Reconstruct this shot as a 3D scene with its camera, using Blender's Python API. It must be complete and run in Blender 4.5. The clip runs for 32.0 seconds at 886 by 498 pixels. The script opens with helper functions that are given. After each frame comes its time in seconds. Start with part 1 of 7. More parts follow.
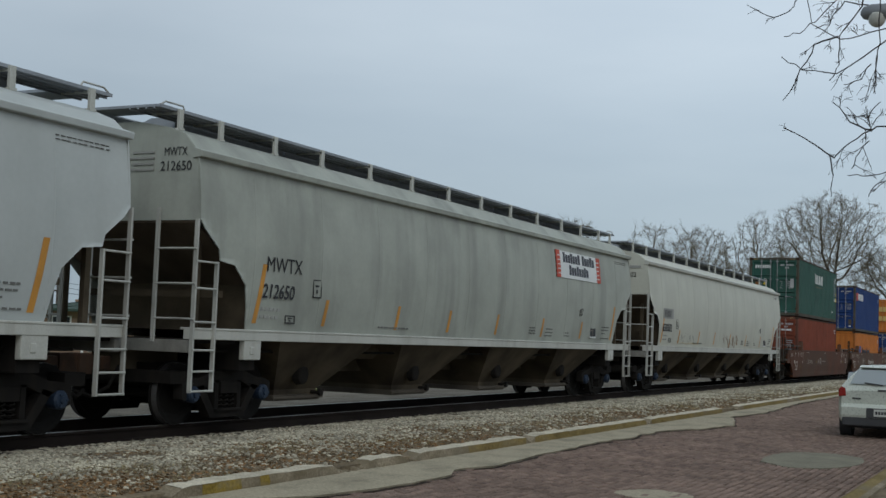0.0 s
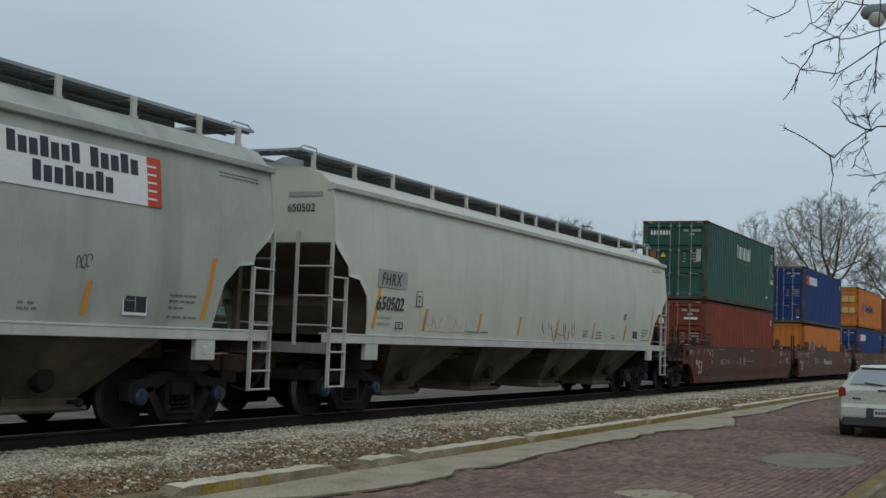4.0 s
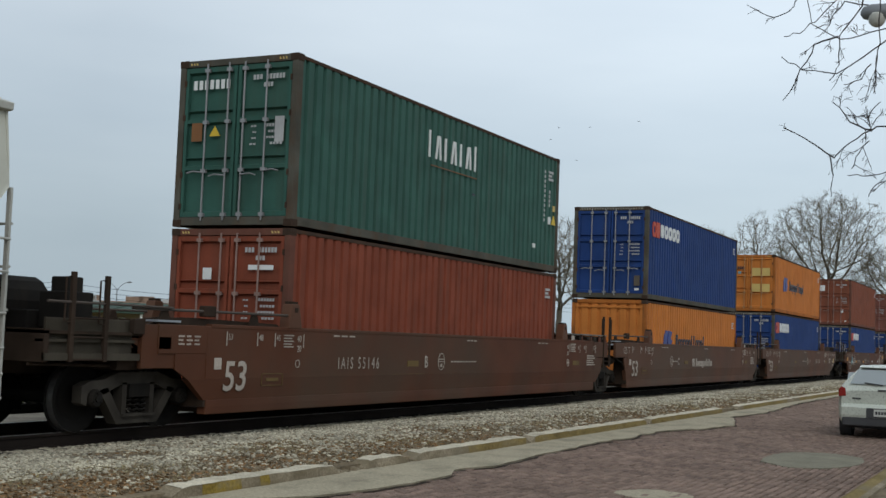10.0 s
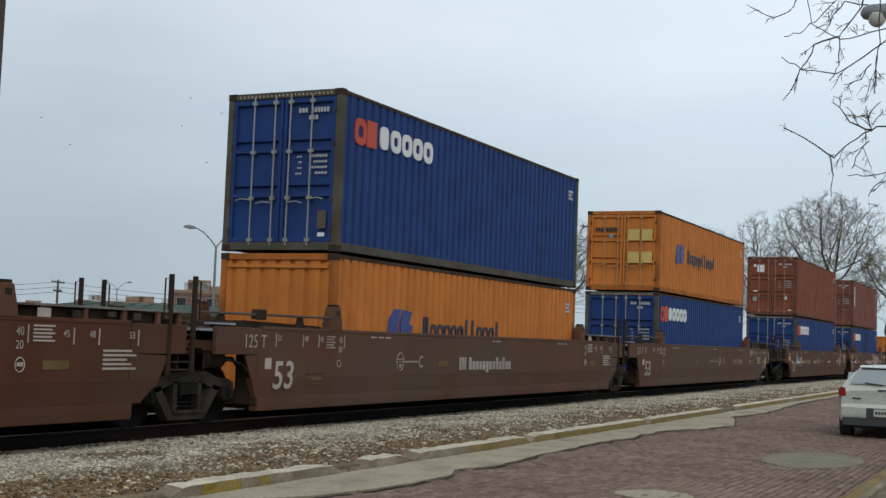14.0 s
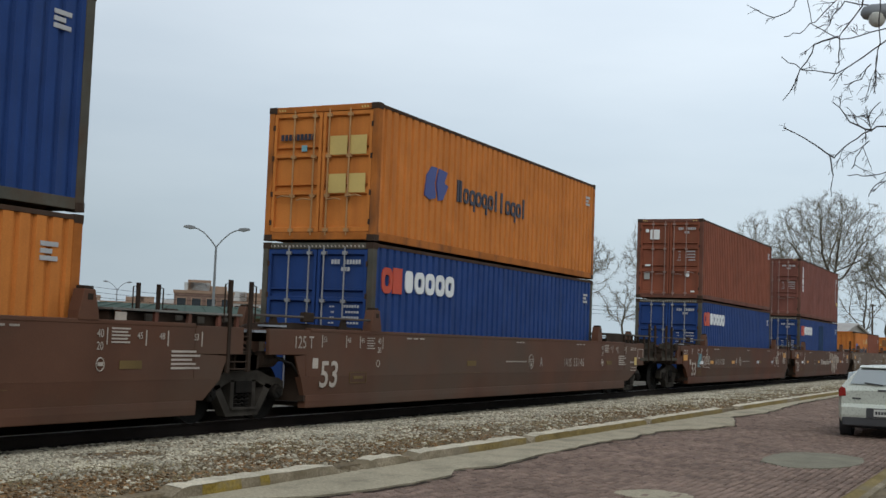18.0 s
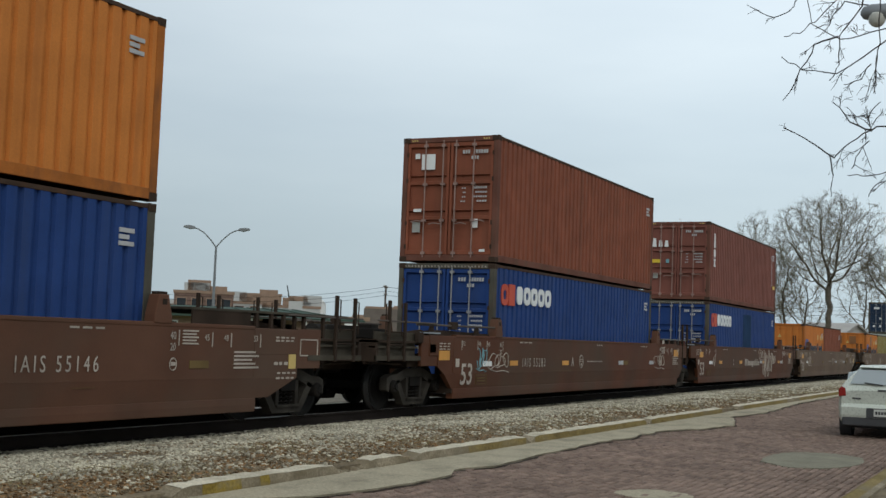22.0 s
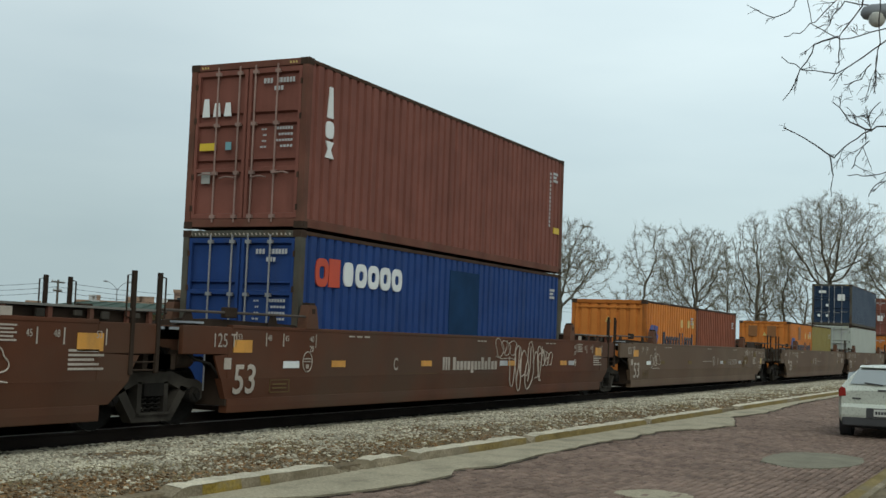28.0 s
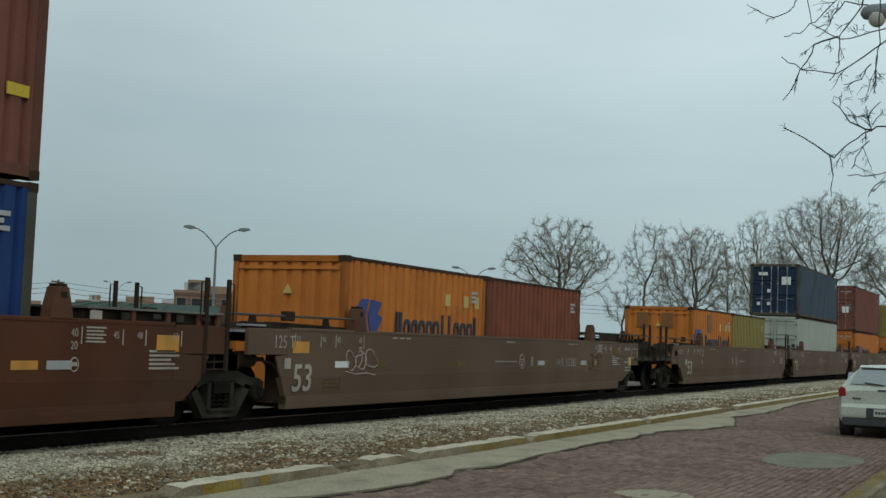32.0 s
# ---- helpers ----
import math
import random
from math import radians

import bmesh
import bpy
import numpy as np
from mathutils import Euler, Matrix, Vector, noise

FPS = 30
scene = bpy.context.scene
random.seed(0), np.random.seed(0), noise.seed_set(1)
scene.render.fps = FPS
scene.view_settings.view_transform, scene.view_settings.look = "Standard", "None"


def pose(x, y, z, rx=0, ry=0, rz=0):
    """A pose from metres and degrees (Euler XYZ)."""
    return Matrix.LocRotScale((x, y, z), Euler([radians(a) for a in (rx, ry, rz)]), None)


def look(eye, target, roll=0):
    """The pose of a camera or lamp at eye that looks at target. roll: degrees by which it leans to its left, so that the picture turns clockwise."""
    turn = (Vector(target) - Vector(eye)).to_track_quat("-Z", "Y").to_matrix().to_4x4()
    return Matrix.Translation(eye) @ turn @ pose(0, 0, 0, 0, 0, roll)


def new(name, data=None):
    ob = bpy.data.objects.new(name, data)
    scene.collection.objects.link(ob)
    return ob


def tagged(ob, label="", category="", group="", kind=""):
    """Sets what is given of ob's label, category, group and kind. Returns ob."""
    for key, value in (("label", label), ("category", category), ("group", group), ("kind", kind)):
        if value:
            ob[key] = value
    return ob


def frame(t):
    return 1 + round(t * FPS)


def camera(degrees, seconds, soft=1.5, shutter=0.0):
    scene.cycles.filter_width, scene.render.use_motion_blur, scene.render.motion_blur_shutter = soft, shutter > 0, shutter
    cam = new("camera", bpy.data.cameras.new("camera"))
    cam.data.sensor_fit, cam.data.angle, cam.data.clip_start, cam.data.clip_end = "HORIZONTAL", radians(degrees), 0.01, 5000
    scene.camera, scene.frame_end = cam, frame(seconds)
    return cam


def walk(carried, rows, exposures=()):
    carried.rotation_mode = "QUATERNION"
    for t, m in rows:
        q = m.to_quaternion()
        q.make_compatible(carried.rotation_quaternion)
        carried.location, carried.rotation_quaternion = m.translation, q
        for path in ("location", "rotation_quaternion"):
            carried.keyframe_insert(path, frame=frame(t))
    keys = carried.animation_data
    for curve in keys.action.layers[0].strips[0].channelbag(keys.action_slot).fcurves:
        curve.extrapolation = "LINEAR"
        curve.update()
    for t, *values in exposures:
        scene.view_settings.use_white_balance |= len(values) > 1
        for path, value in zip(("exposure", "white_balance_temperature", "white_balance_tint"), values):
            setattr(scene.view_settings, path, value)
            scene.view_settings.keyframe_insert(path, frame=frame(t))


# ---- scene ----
# World: x along the track (the train comes from +x), y away from the street, z up, road surface at 0.
cam = camera(39.57, 32.0, soft=1.5)
EYE = (0.0, 0.0, 1.66)
YAW, TILT, ROLL = 26.31, 4.14, 2.14
AIM = look(EYE, (EYE[0] + math.cos(radians(YAW)), EYE[1] + math.sin(radians(YAW)), EYE[2] + math.tan(radians(TILT))), ROLL)
walk(cam, [(0, AIM), (32.0, AIM)], exposures=[(0, 0.0, 6250, 8), (7, 0.02, 6250, 8), (9, 0.2, 6400, 9), (10, 0.33, 6450, 9), (13, 0.38, 6500, 10), (19, 0.42, 6500, 10), (22, 0.38, 6550, 7), (25, 0.42, 6750, 1), (27, 0.42, 6680, 1), (29, 0.41, 6580, 0), (31, 0.34, 6550, -1), (32.0, 0.06, 6450, -3)])

# ---- light: an overcast winter day ----
SUN_UP, SUN_ROUND = radians(48), radians(200)
world = bpy.data.worlds.new("overcast_sky")
scene.world = world
world.use_nodes = True
wn, wl = world.node_tree.nodes, world.node_tree.links
wn.clear()
w_out, w_bg = wn.new("ShaderNodeOutputWorld"), wn.new("ShaderNodeBackground")
w_sky, w_tc, w_map = wn.new("ShaderNodeTexSky"), wn.new("ShaderNodeTexCoord"), wn.new("ShaderNodeMapping")
w_sky.sky_type, w_sky.sun_disc, w_sky.sun_elevation, w_sky.sun_rotation = "NISHITA", False, SUN_UP, SUN_ROUND
w_sky.dust_density, w_sky.air_density = 4.0, 1.5
w_cloud, w_ramp, w_mix = wn.new("ShaderNodeTexNoise"), wn.new("ShaderNodeValToRGB"), wn.new("ShaderNodeMix")
w_dim = wn.new("ShaderNodeVectorMath")
w_dim.operation = "SCALE"
w_dim.inputs["Scale"].default_value = 0.09
w_map.inputs["Scale"].default_value = (1.6, 1.6, 7.0)
w_cloud.inputs["Scale"].default_value, w_cloud.inputs["Detail"].default_value, w_cloud.inputs["Roughness"].default_value = 1.5, 5.0, 0.5
w_ramp.color_ramp.elements[0].position, w_ramp.color_ramp.elements[0].color = 0.25, (0.465, 0.535, 0.60, 1)
w_ramp.color_ramp.elements[1].position, w_ramp.color_ramp.elements[1].color = 0.78, (0.575, 0.638, 0.692, 1)
w_mix.data_type = "RGBA"
w_mix.inputs["Factor"].default_value = 0.9
wl.new(w_tc.outputs["Generated"], w_map.inputs["Vector"])
wl.new(w_map.outputs["Vector"], w_cloud.inputs["Vector"])
wl.new(w_cloud.outputs["Fac"], w_ramp.inputs["Fac"])
wl.new(w_sky.outputs["Color"], w_dim.inputs[0])
wl.new(w_dim.outputs["Vector"], w_mix.inputs[6])
wl.new(w_ramp.outputs["Color"], w_mix.inputs[7])
w_dot, w_glow, w_lit = wn.new("ShaderNodeVectorMath"), wn.new("ShaderNodeMapRange"), wn.new("ShaderNodeVectorMath")
w_dot.operation, w_lit.operation = "DOT_PRODUCT", "SCALE"
w_dot.inputs[1].default_value = (0.96, -0.25, 0.1)
w_glow.inputs["From Min"].default_value, w_glow.inputs["From Max"].default_value = 0.55, 1.0
w_glow.inputs["To Min"].default_value, w_glow.inputs["To Max"].default_value = 0.96, 1.27
# the cloud cover is dull near the horizon and brightens with height
w_sep, w_rise, w_dull = wn.new("ShaderNodeSeparateXYZ"), wn.new("ShaderNodeValToRGB"), wn.new("ShaderNodeMix")
for w_place, w_tone in ((0.07, (0.71, 0.755, 0.77, 1)), (0.165, (0.86, 0.885, 0.905, 1)), (0.27, (1.02, 1.02, 1.03, 1))):
    w_rise.color_ramp.elements.new(w_place).color = w_tone
w_rise.color_ramp.elements[0].color, w_rise.color_ramp.elements[-1].color = (0.68, 0.725, 0.735, 1), (1.14, 1.13, 1.11, 1)
w_dull.data_type, w_dull.blend_type = "RGBA", "MULTIPLY"
w_dull.inputs["Factor"].default_value = 1.0
wl.new(w_tc.outputs["Generated"], w_sep.inputs["Vector"])
wl.new(w_sep.outputs["Z"], w_rise.inputs["Fac"])
wl.new(w_mix.outputs[2], w_dull.inputs[6])
wl.new(w_rise.outputs["Color"], w_dull.inputs[7])
wl.new(w_tc.outputs["Generated"], w_dot.inputs[0])
wl.new(w_dot.outputs["Value"], w_glow.inputs["Value"])
wl.new(w_dull.outputs[2], w_lit.inputs[0])
wl.new(w_glow.outputs["Result"], w_lit.inputs["Scale"])
wl.new(w_lit.outputs["Vector"], w_bg.inputs["Color"])
w_bg.inputs["Strength"].default_value = 1.0
wl.new(w_bg.outputs["Background"], w_out.inputs["Surface"])

sun = new("sun", bpy.data.lights.new("sun", "SUN"))
sun.data.energy, sun.data.angle, sun.data.color = 0.6, radians(30), (1.0, 0.97, 0.92)
sun.matrix_basis = look((-30, -24, 40), (20, 8, 0))


# ---- materials ----
def mat(name, base, rough=0.6, metal=0.0, var=0.12, scale=1.5, grain=40.0, fine=0.08, streak=0.0, dirt=(0.08, 0.06, 0.045), bump=0.15, stretch=(5, 5, 0.35), low=0.5, high=0.72, spec=0.25, rand=0.0):
    """Paint, metal, stone or soil: broad blotches, fine grain, optional runs of dirt, and a fine relief."""
    m = bpy.data.materials.new(name)
    m.use_nodes = True
    n, l = m.node_tree.nodes, m.node_tree.links
    b = n["Principled BSDF"]
    b.inputs["Metallic"].default_value, b.inputs["Specular IOR Level"].default_value = metal, spec
    tc = n.new("ShaderNodeTexCoord")

    def tex(sc, detail=4.0, vec=None):
        t = n.new("ShaderNodeTexNoise")
        t.inputs["Scale"].default_value, t.inputs["Detail"].default_value = sc, detail
        l.new(vec or tc.outputs["Object"], t.inputs["Vector"])
        return t.outputs["Fac"]

    def ranged(v, a, c, lo=0.25, hi=0.75):
        r = n.new("ShaderNodeMapRange")
        r.inputs["From Min"].default_value, r.inputs["From Max"].default_value = lo, hi
        r.inputs["To Min"].default_value, r.inputs["To Max"].default_value = a, c
        l.new(v, r.inputs["Value"])
        return r.outputs["Result"]

    def times(c, f):
        v = n.new("ShaderNodeVectorMath")
        v.operation = "SCALE"
        if isinstance(c, tuple):
            v.inputs[0].default_value = c
        else:
            l.new(c, v.inputs[0])
        l.new(f, v.inputs["Scale"])
        return v.outputs["Vector"]

    g = tex(grain, 3.0)
    col = times(tuple(base), ranged(tex(scale, 5.0), 1 - var, 1 + var))
    col = times(col, ranged(g, 1 - fine, 1 + fine))
    if rand:
        oi = n.new("ShaderNodeObjectInfo")
        ge = n.new("ShaderNodeNewGeometry")
        ad = n.new("ShaderNodeMath")
        ad.operation = "ADD"
        l.new(oi.outputs["Random"], ad.inputs[0])
        l.new(ge.outputs["Random Per Island"], ad.inputs[1])
        col = times(col, ranged(ad.outputs["Value"], 1 - rand, 1 + rand, 0.2, 1.8))
    if streak:
        mp = n.new("ShaderNodeMapping")
        mp.inputs["Scale"].default_value = stretch
        l.new(tc.outputs["Object"], mp.inputs["Vector"])
        f = ranged(tex(1.0, 6.0, mp.outputs["Vector"]), 0.0, streak, low, high)
        mx = n.new("ShaderNodeMix")
        mx.data_type = "RGBA"
        l.new(f, mx.inputs["Factor"])
        l.new(col, mx.inputs[6])
        mx.inputs[7].default_value = (*dirt, 1)
        col = mx.outputs[2]
    l.new(col, b.inputs["Base Color"])
    l.new(ranged(g, rough - 0.08, min(1.0, rough + 0.08)), b.inputs["Roughness"])
    if bump:
        bp = n.new("ShaderNodeBump")
        bp.inputs["Strength"].default_value, bp.inputs["Distance"].default_value = bump, 0.01
        l.new(g, bp.inputs["Height"])
        l.new(bp.outputs["Normal"], b.inputs["Normal"])
    return m


hopper_paint_old = mat("weathered_grey_hopper_paint", (0.36, 0.375, 0.33), 0.55, streak=0.7, dirt=(0.15, 0.155, 0.14), stretch=(1.1, 1.1, 0.12), var=0.12, low=0.50, high=0.76, spec=0.12, fine=0.03, grain=12)
hopper_paint_new = mat("pale_grey_hopper_paint", (0.50, 0.50, 0.43), 0.5, fine=0.02, grain=12, streak=0.25, dirt=(0.30, 0.28, 0.24), stretch=(1.2, 1.2, 0.15), var=0.06, spec=0.15)
hopper_paint_far = mat("light_grey_hopper_paint", (0.45, 0.475, 0.46), 0.5, fine=0.02, grain=12, streak=0.25, dirt=(0.3, 0.3, 0.28), stretch=(1.2, 1.2, 0.15), var=0.06, spec=0.15)
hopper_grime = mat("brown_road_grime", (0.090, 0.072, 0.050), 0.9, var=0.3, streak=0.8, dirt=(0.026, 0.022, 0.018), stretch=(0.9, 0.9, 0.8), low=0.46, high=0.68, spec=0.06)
end_paint = mat("dirty_end_sill_paint", (0.20, 0.195, 0.175), 0.7, var=0.3, streak=0.6, dirt=(0.07, 0.06, 0.05), stretch=(3, 3, 2))
white_steel = mat("white_painted_steel", (0.46, 0.46, 0.415), 0.5, streak=0.3, dirt=(0.25, 0.22, 0.18))
grime_light = mat("dusty_brown_grime", (0.115, 0.088, 0.064), 0.85, var=0.3, streak=0.5, dirt=(0.06, 0.047, 0.036), stretch=(2, 2, 0.5))
ladder_grey = mat("dirty_grey_ladder_paint", (0.40, 0.40, 0.365), 0.6, var=0.2, streak=0.4, dirt=(0.14, 0.12, 0.10))
dark_grating = mat("galvanised_grating", (0.27, 0.29, 0.315), 0.75, var=0.2, spec=0.12)
black_steel = mat("black_oily_steel", (0.016, 0.0145, 0.013), 0.9, var=0.3, streak=0.4, dirt=(0.032, 0.026, 0.02), spec=0.08)
wheel_steel = mat("dark_wheel_steel", (0.012, 0.011, 0.010), 0.75, var=0.3, spec=0.08)
bright_steel = mat("worn_bright_steel", (0.32, 0.31, 0.30), 0.35, metal=0.8)
tread_steel = mat("worn_wheel_tread", (0.16, 0.155, 0.15), 0.4, metal=0.6)
bearing_blue = mat("blue_bearing_paint", (0.022, 0.036, 0.062), 0.5, var=0.3)
well_paint = mat("brown_well_car_paint", (0.088, 0.033, 0.017), 0.70, var=0.22, streak=0.7, dirt=(0.068, 0.046, 0.031), stretch=(0.45, 0.45, 0.5), scale=0.8, low=0.42, high=0.66, spec=0.13)
well_dusty = mat("dusty_brown_well_car_paint", (0.125, 0.084, 0.056), 0.70, var=0.18, streak=0.5, dirt=(0.075, 0.036, 0.022), stretch=(0.4, 0.4, 0.4), scale=0.8, spec=0.13)
well_mid = mat("dusty_rust_well_car_paint", (0.098, 0.046, 0.028), 0.70, var=0.2, streak=0.65, dirt=(0.080, 0.060, 0.044), stretch=(0.45, 0.45, 0.5), scale=0.8, low=0.42, high=0.66, spec=0.13)
dull_reflector = mat("dull_tan_reflector", (0.13, 0.088, 0.035), 0.7, var=0.2, bump=0, spec=0.1)
hand_rod = mat("dull_brown_rod", (0.085, 0.07, 0.06), 0.7, spec=0.1)
worn_frame = mat("worn_dark_frame_paint", (0.080, 0.076, 0.062), 0.8, var=0.4, streak=0.6, dirt=(0.085, 0.045, 0.025), stretch=(3, 3, 1.5), spec=0.08)
well_dark = mat("grimy_brown_steel", (0.038, 0.026, 0.019), 0.85, var=0.4, streak=0.4, dirt=(0.018, 0.015, 0.013), spec=0.08)
stencil_white = mat("faded_white_stencil", (0.36, 0.315, 0.27), 0.8, var=0.3, grain=90, fine=0.3, bump=0, spec=0.1)
truck_dust = mat("dusty_truck_casting", (0.050, 0.044, 0.037), 0.9, var=0.4, streak=0.6, dirt=(0.012, 0.010, 0.009), stretch=(2.5, 2.5, 2.5), spec=0.06)
edge_brown = mat("rusty_brown_post_paint", (0.135, 0.058, 0.042), 0.8, var=0.35, streak=0.6, dirt=(0.09, 0.058, 0.042), stretch=(3, 3, 1), spec=0.08)
edge_orange = mat("rusty_orange_post_paint", (0.36, 0.12, 0.028), 0.8, var=0.35, streak=0.7, dirt=(0.11, 0.055, 0.03), stretch=(3, 3, 1), spec=0.08)
walk_plate = mat("worn_walkway_plate", (0.17, 0.165, 0.15), 0.7, var=0.4, streak=0.6, dirt=(0.08, 0.06, 0.045), stretch=(3, 3, 3), spec=0.15)
deck_steel = mat("dusty_olive_brown_deck", (0.06, 0.052, 0.040), 0.9, var=0.35, streak=0.5, dirt=(0.03, 0.025, 0.02), stretch=(2, 2, 2), spec=0.06)
gate_steel = mat("dusty_gate_steel", (0.10, 0.085, 0.068), 0.85, var=0.3, spec=0.08)
stencil_black = mat("black_stencil", (0.025, 0.025, 0.028), 0.6, var=0.2, bump=0)
stencil_worn = mat("worn_dark_stencil", (0.13, 0.13, 0.12), 0.7, var=0.3, bump=0)
stencil_grey = mat("grey_stencil", (0.30, 0.30, 0.28), 0.7, bump=0)
orange_tape = mat("orange_reflector", (0.55, 0.26, 0.05), 0.55, var=0.2, streak=0.5, dirt=(0.22, 0.14, 0.06), stretch=(4, 4, 2), bump=0)
c_green = mat("dark_green_container_paint", (0.035, 0.096, 0.076), 0.65, var=0.2, streak=0.35, dirt=(0.055, 0.062, 0.045), stretch=(4, 4, 0.3), low=0.5, high=0.75, spec=0.15)
c_red = mat("red_oxide_container_paint", (0.205, 0.056, 0.032), 0.75, var=0.2, streak=0.45, dirt=(0.10, 0.045, 0.03), stretch=(4, 4, 0.3), spec=0.1)
c_blue = mat("royal_blue_container_paint", (0.018, 0.047, 0.162), 0.7, var=0.18, streak=0.4, dirt=(0.036, 0.053, 0.105), stretch=(5, 5, 0.22), low=0.48, high=0.75, spec=0.12)
c_orange = mat("orange_container_paint", (0.50, 0.175, 0.040), 0.7, var=0.15, streak=0.35, dirt=(0.28, 0.09, 0.028), stretch=(5, 5, 0.25), spec=0.1)
c_brown = mat("brown_container_paint", (0.21, 0.070, 0.041), 0.75, var=0.2, streak=0.45, dirt=(0.12, 0.055, 0.035), stretch=(4, 4, 0.25), spec=0.1)
c_maroon = mat("maroon_container_paint", (0.185, 0.073, 0.056), 0.75, var=0.18, streak=0.35, dirt=(0.10, 0.042, 0.032), stretch=(4, 4, 0.25), spec=0.1)
c_olive = mat("olive_container_paint", (0.21, 0.165, 0.032), 0.55, var=0.12)
c_navy = mat("navy_container_paint", (0.012, 0.028, 0.06), 0.5, var=0.12)
c_white = mat("off_white_container_paint", (0.36, 0.385, 0.34), 0.5, var=0.08, streak=0.3, dirt=(0.3, 0.28, 0.24))
rod_grey = mat("galvanised_rod", (0.27, 0.27, 0.275), 0.45, metal=0.4)
rod_tan = mat("tan_painted_rod", (0.36, 0.20, 0.085), 0.6, var=0.2)
rod_rust = mat("rusty_grey_rod", (0.25, 0.165, 0.14), 0.6, var=0.3)
rust_steel = mat("rusty_frame_steel", (0.055, 0.036, 0.026), 0.85, var=0.4, streak=0.5, dirt=(0.11, 0.05, 0.025), stretch=(4, 4, 2), spec=0.08)
decal_white = mat("white_decal", (0.66, 0.67, 0.66), 0.5, var=0.06, bump=0)
decal_faded = mat("faded_white_decal", (0.38, 0.38, 0.38), 0.6, var=0.2, bump=0)
decal_red = mat("red_decal", (0.48, 0.065, 0.03), 0.55, var=0.2, bump=0)
decal_blue = mat("blue_decal", (0.04, 0.06, 0.21), 0.5, bump=0)
decal_dark = mat("dark_decal", (0.028, 0.028, 0.042), 0.5, bump=0)
decal_yellow = mat("yellow_decal", (0.6, 0.42, 0.04), 0.5, bump=0)
decal_tan = mat("tan_decal", (0.52, 0.38, 0.13), 0.55, bump=0)
decal_brown = mat("brown_patch", (0.20, 0.09, 0.035), 0.6, bump=0)
decal_cyan = mat("light_blue_chalk", (0.16, 0.32, 0.36), 0.6, bump=0)
dark_patch = mat("dark_overpaint", (0.010, 0.034, 0.085), 0.8, var=0.25, bump=0, spec=0.08)


# ---- mesh building ----
class Shape:
    """Corners and faces gathered from simple solids, to be linked as one mesh."""

    def __init__(self):
        self.v, self.f, self.smooth = [], [], False

    def add(self, verts, faces):
        k = len(self.v)
        self.v.extend(verts)
        self.f.extend([tuple(i + k for i in f) for f in faces])
        return self

    def box(self, x0, x1, y0, y1, z0, z1):
        v = [(x, y, z) for x in (x0, x1) for y in (y0, y1) for z in (z0, z1)]
        return self.add(v, [(0, 1, 3, 2), (4, 6, 7, 5), (0, 4, 5, 1), (2, 3, 7, 6), (0, 2, 6, 4), (1, 5, 7, 3)])

    def slab(self, pts, axis, a, b):
        """A polygon of pairs pushed along an axis from a to b."""
        i = "xyz".index(axis)

        def place(p, c):
            q = list(p)
            q.insert(i, c)
            return tuple(q)
        n = len(pts)
        v = [place(p, a) for p in pts] + [place(p, b) for p in pts]
        f = [tuple(range(n))[::-1], tuple(range(n, 2 * n))]
        f += [(j, (j + 1) % n, n + (j + 1) % n, n + j) for j in range(n)]
        return self.add(v, f)

    def tube(self, pts, r, seg=6, r2=None, cap=True):
        """A rod along a line of points, tapering from r to r2."""
        pts = [Vector(p) for p in pts]
        rings, r2 = [], r if r2 is None else r2
        for i, p in enumerate(pts):
            d = (pts[min(i + 1, len(pts) - 1)] - pts[max(i - 1, 0)]).normalized()
            u = d.cross(Vector((0, 0, 1) if abs(d.z) < 0.9 else (1, 0, 0))).normalized()
            w = d.cross(u)
            rr = r + (r2 - r) * i / max(1, len(pts) - 1)
            rings.append([tuple(p + rr * (math.cos(a) * u + math.sin(a) * w)) for a in [2 * math.pi * k / seg for k in range(seg)]])
        v = [q for ring in rings for q in ring]
        f = [(i * seg + k, i * seg + (k + 1) % seg, (i + 1) * seg + (k + 1) % seg, (i + 1) * seg + k) for i in range(len(pts) - 1) for k in range(seg)]
        if cap:
            f += [tuple(range(seg))[::-1], tuple(range((len(pts) - 1) * seg, len(pts) * seg))]
        return self.add(v, f)

    def turned(self, prof, seg=20, axis="y", at=(0, 0, 0), ends=True):
        """A lathe shape: prof is pairs (along the axis, radius)."""
        v = []
        for h, r in prof:
            for k in range(seg):
                c, s = r * math.cos(2 * math.pi * k / seg), r * math.sin(2 * math.pi * k / seg)
                q = {"y": (c, h, s), "z": (c, s, h), "x": (h, c, s)}[axis]
                v.append((q[0] + at[0], q[1] + at[1], q[2] + at[2]))
        m = len(prof)
        f = [(i * seg + k, i * seg + (k + 1) % seg, (i + 1) * seg + (k + 1) % seg, (i + 1) * seg + k) for i in range(m - 1) for k in range(seg)]
        if ends:
            f += [tuple(range(seg))[::-1], tuple(range((m - 1) * seg, m * seg))]
        return self.add(v, f)

    def sheet(self, rows):
        """A grid of points, row by row, as one skin."""
        n = len(rows[0])
        v = [tuple(p) for row in rows for p in row]
        return self.add(v, [(i * n + j, i * n + j + 1, (i + 1) * n + j + 1, (i + 1) * n + j) for i in range(len(rows) - 1) for j in range(n - 1)])


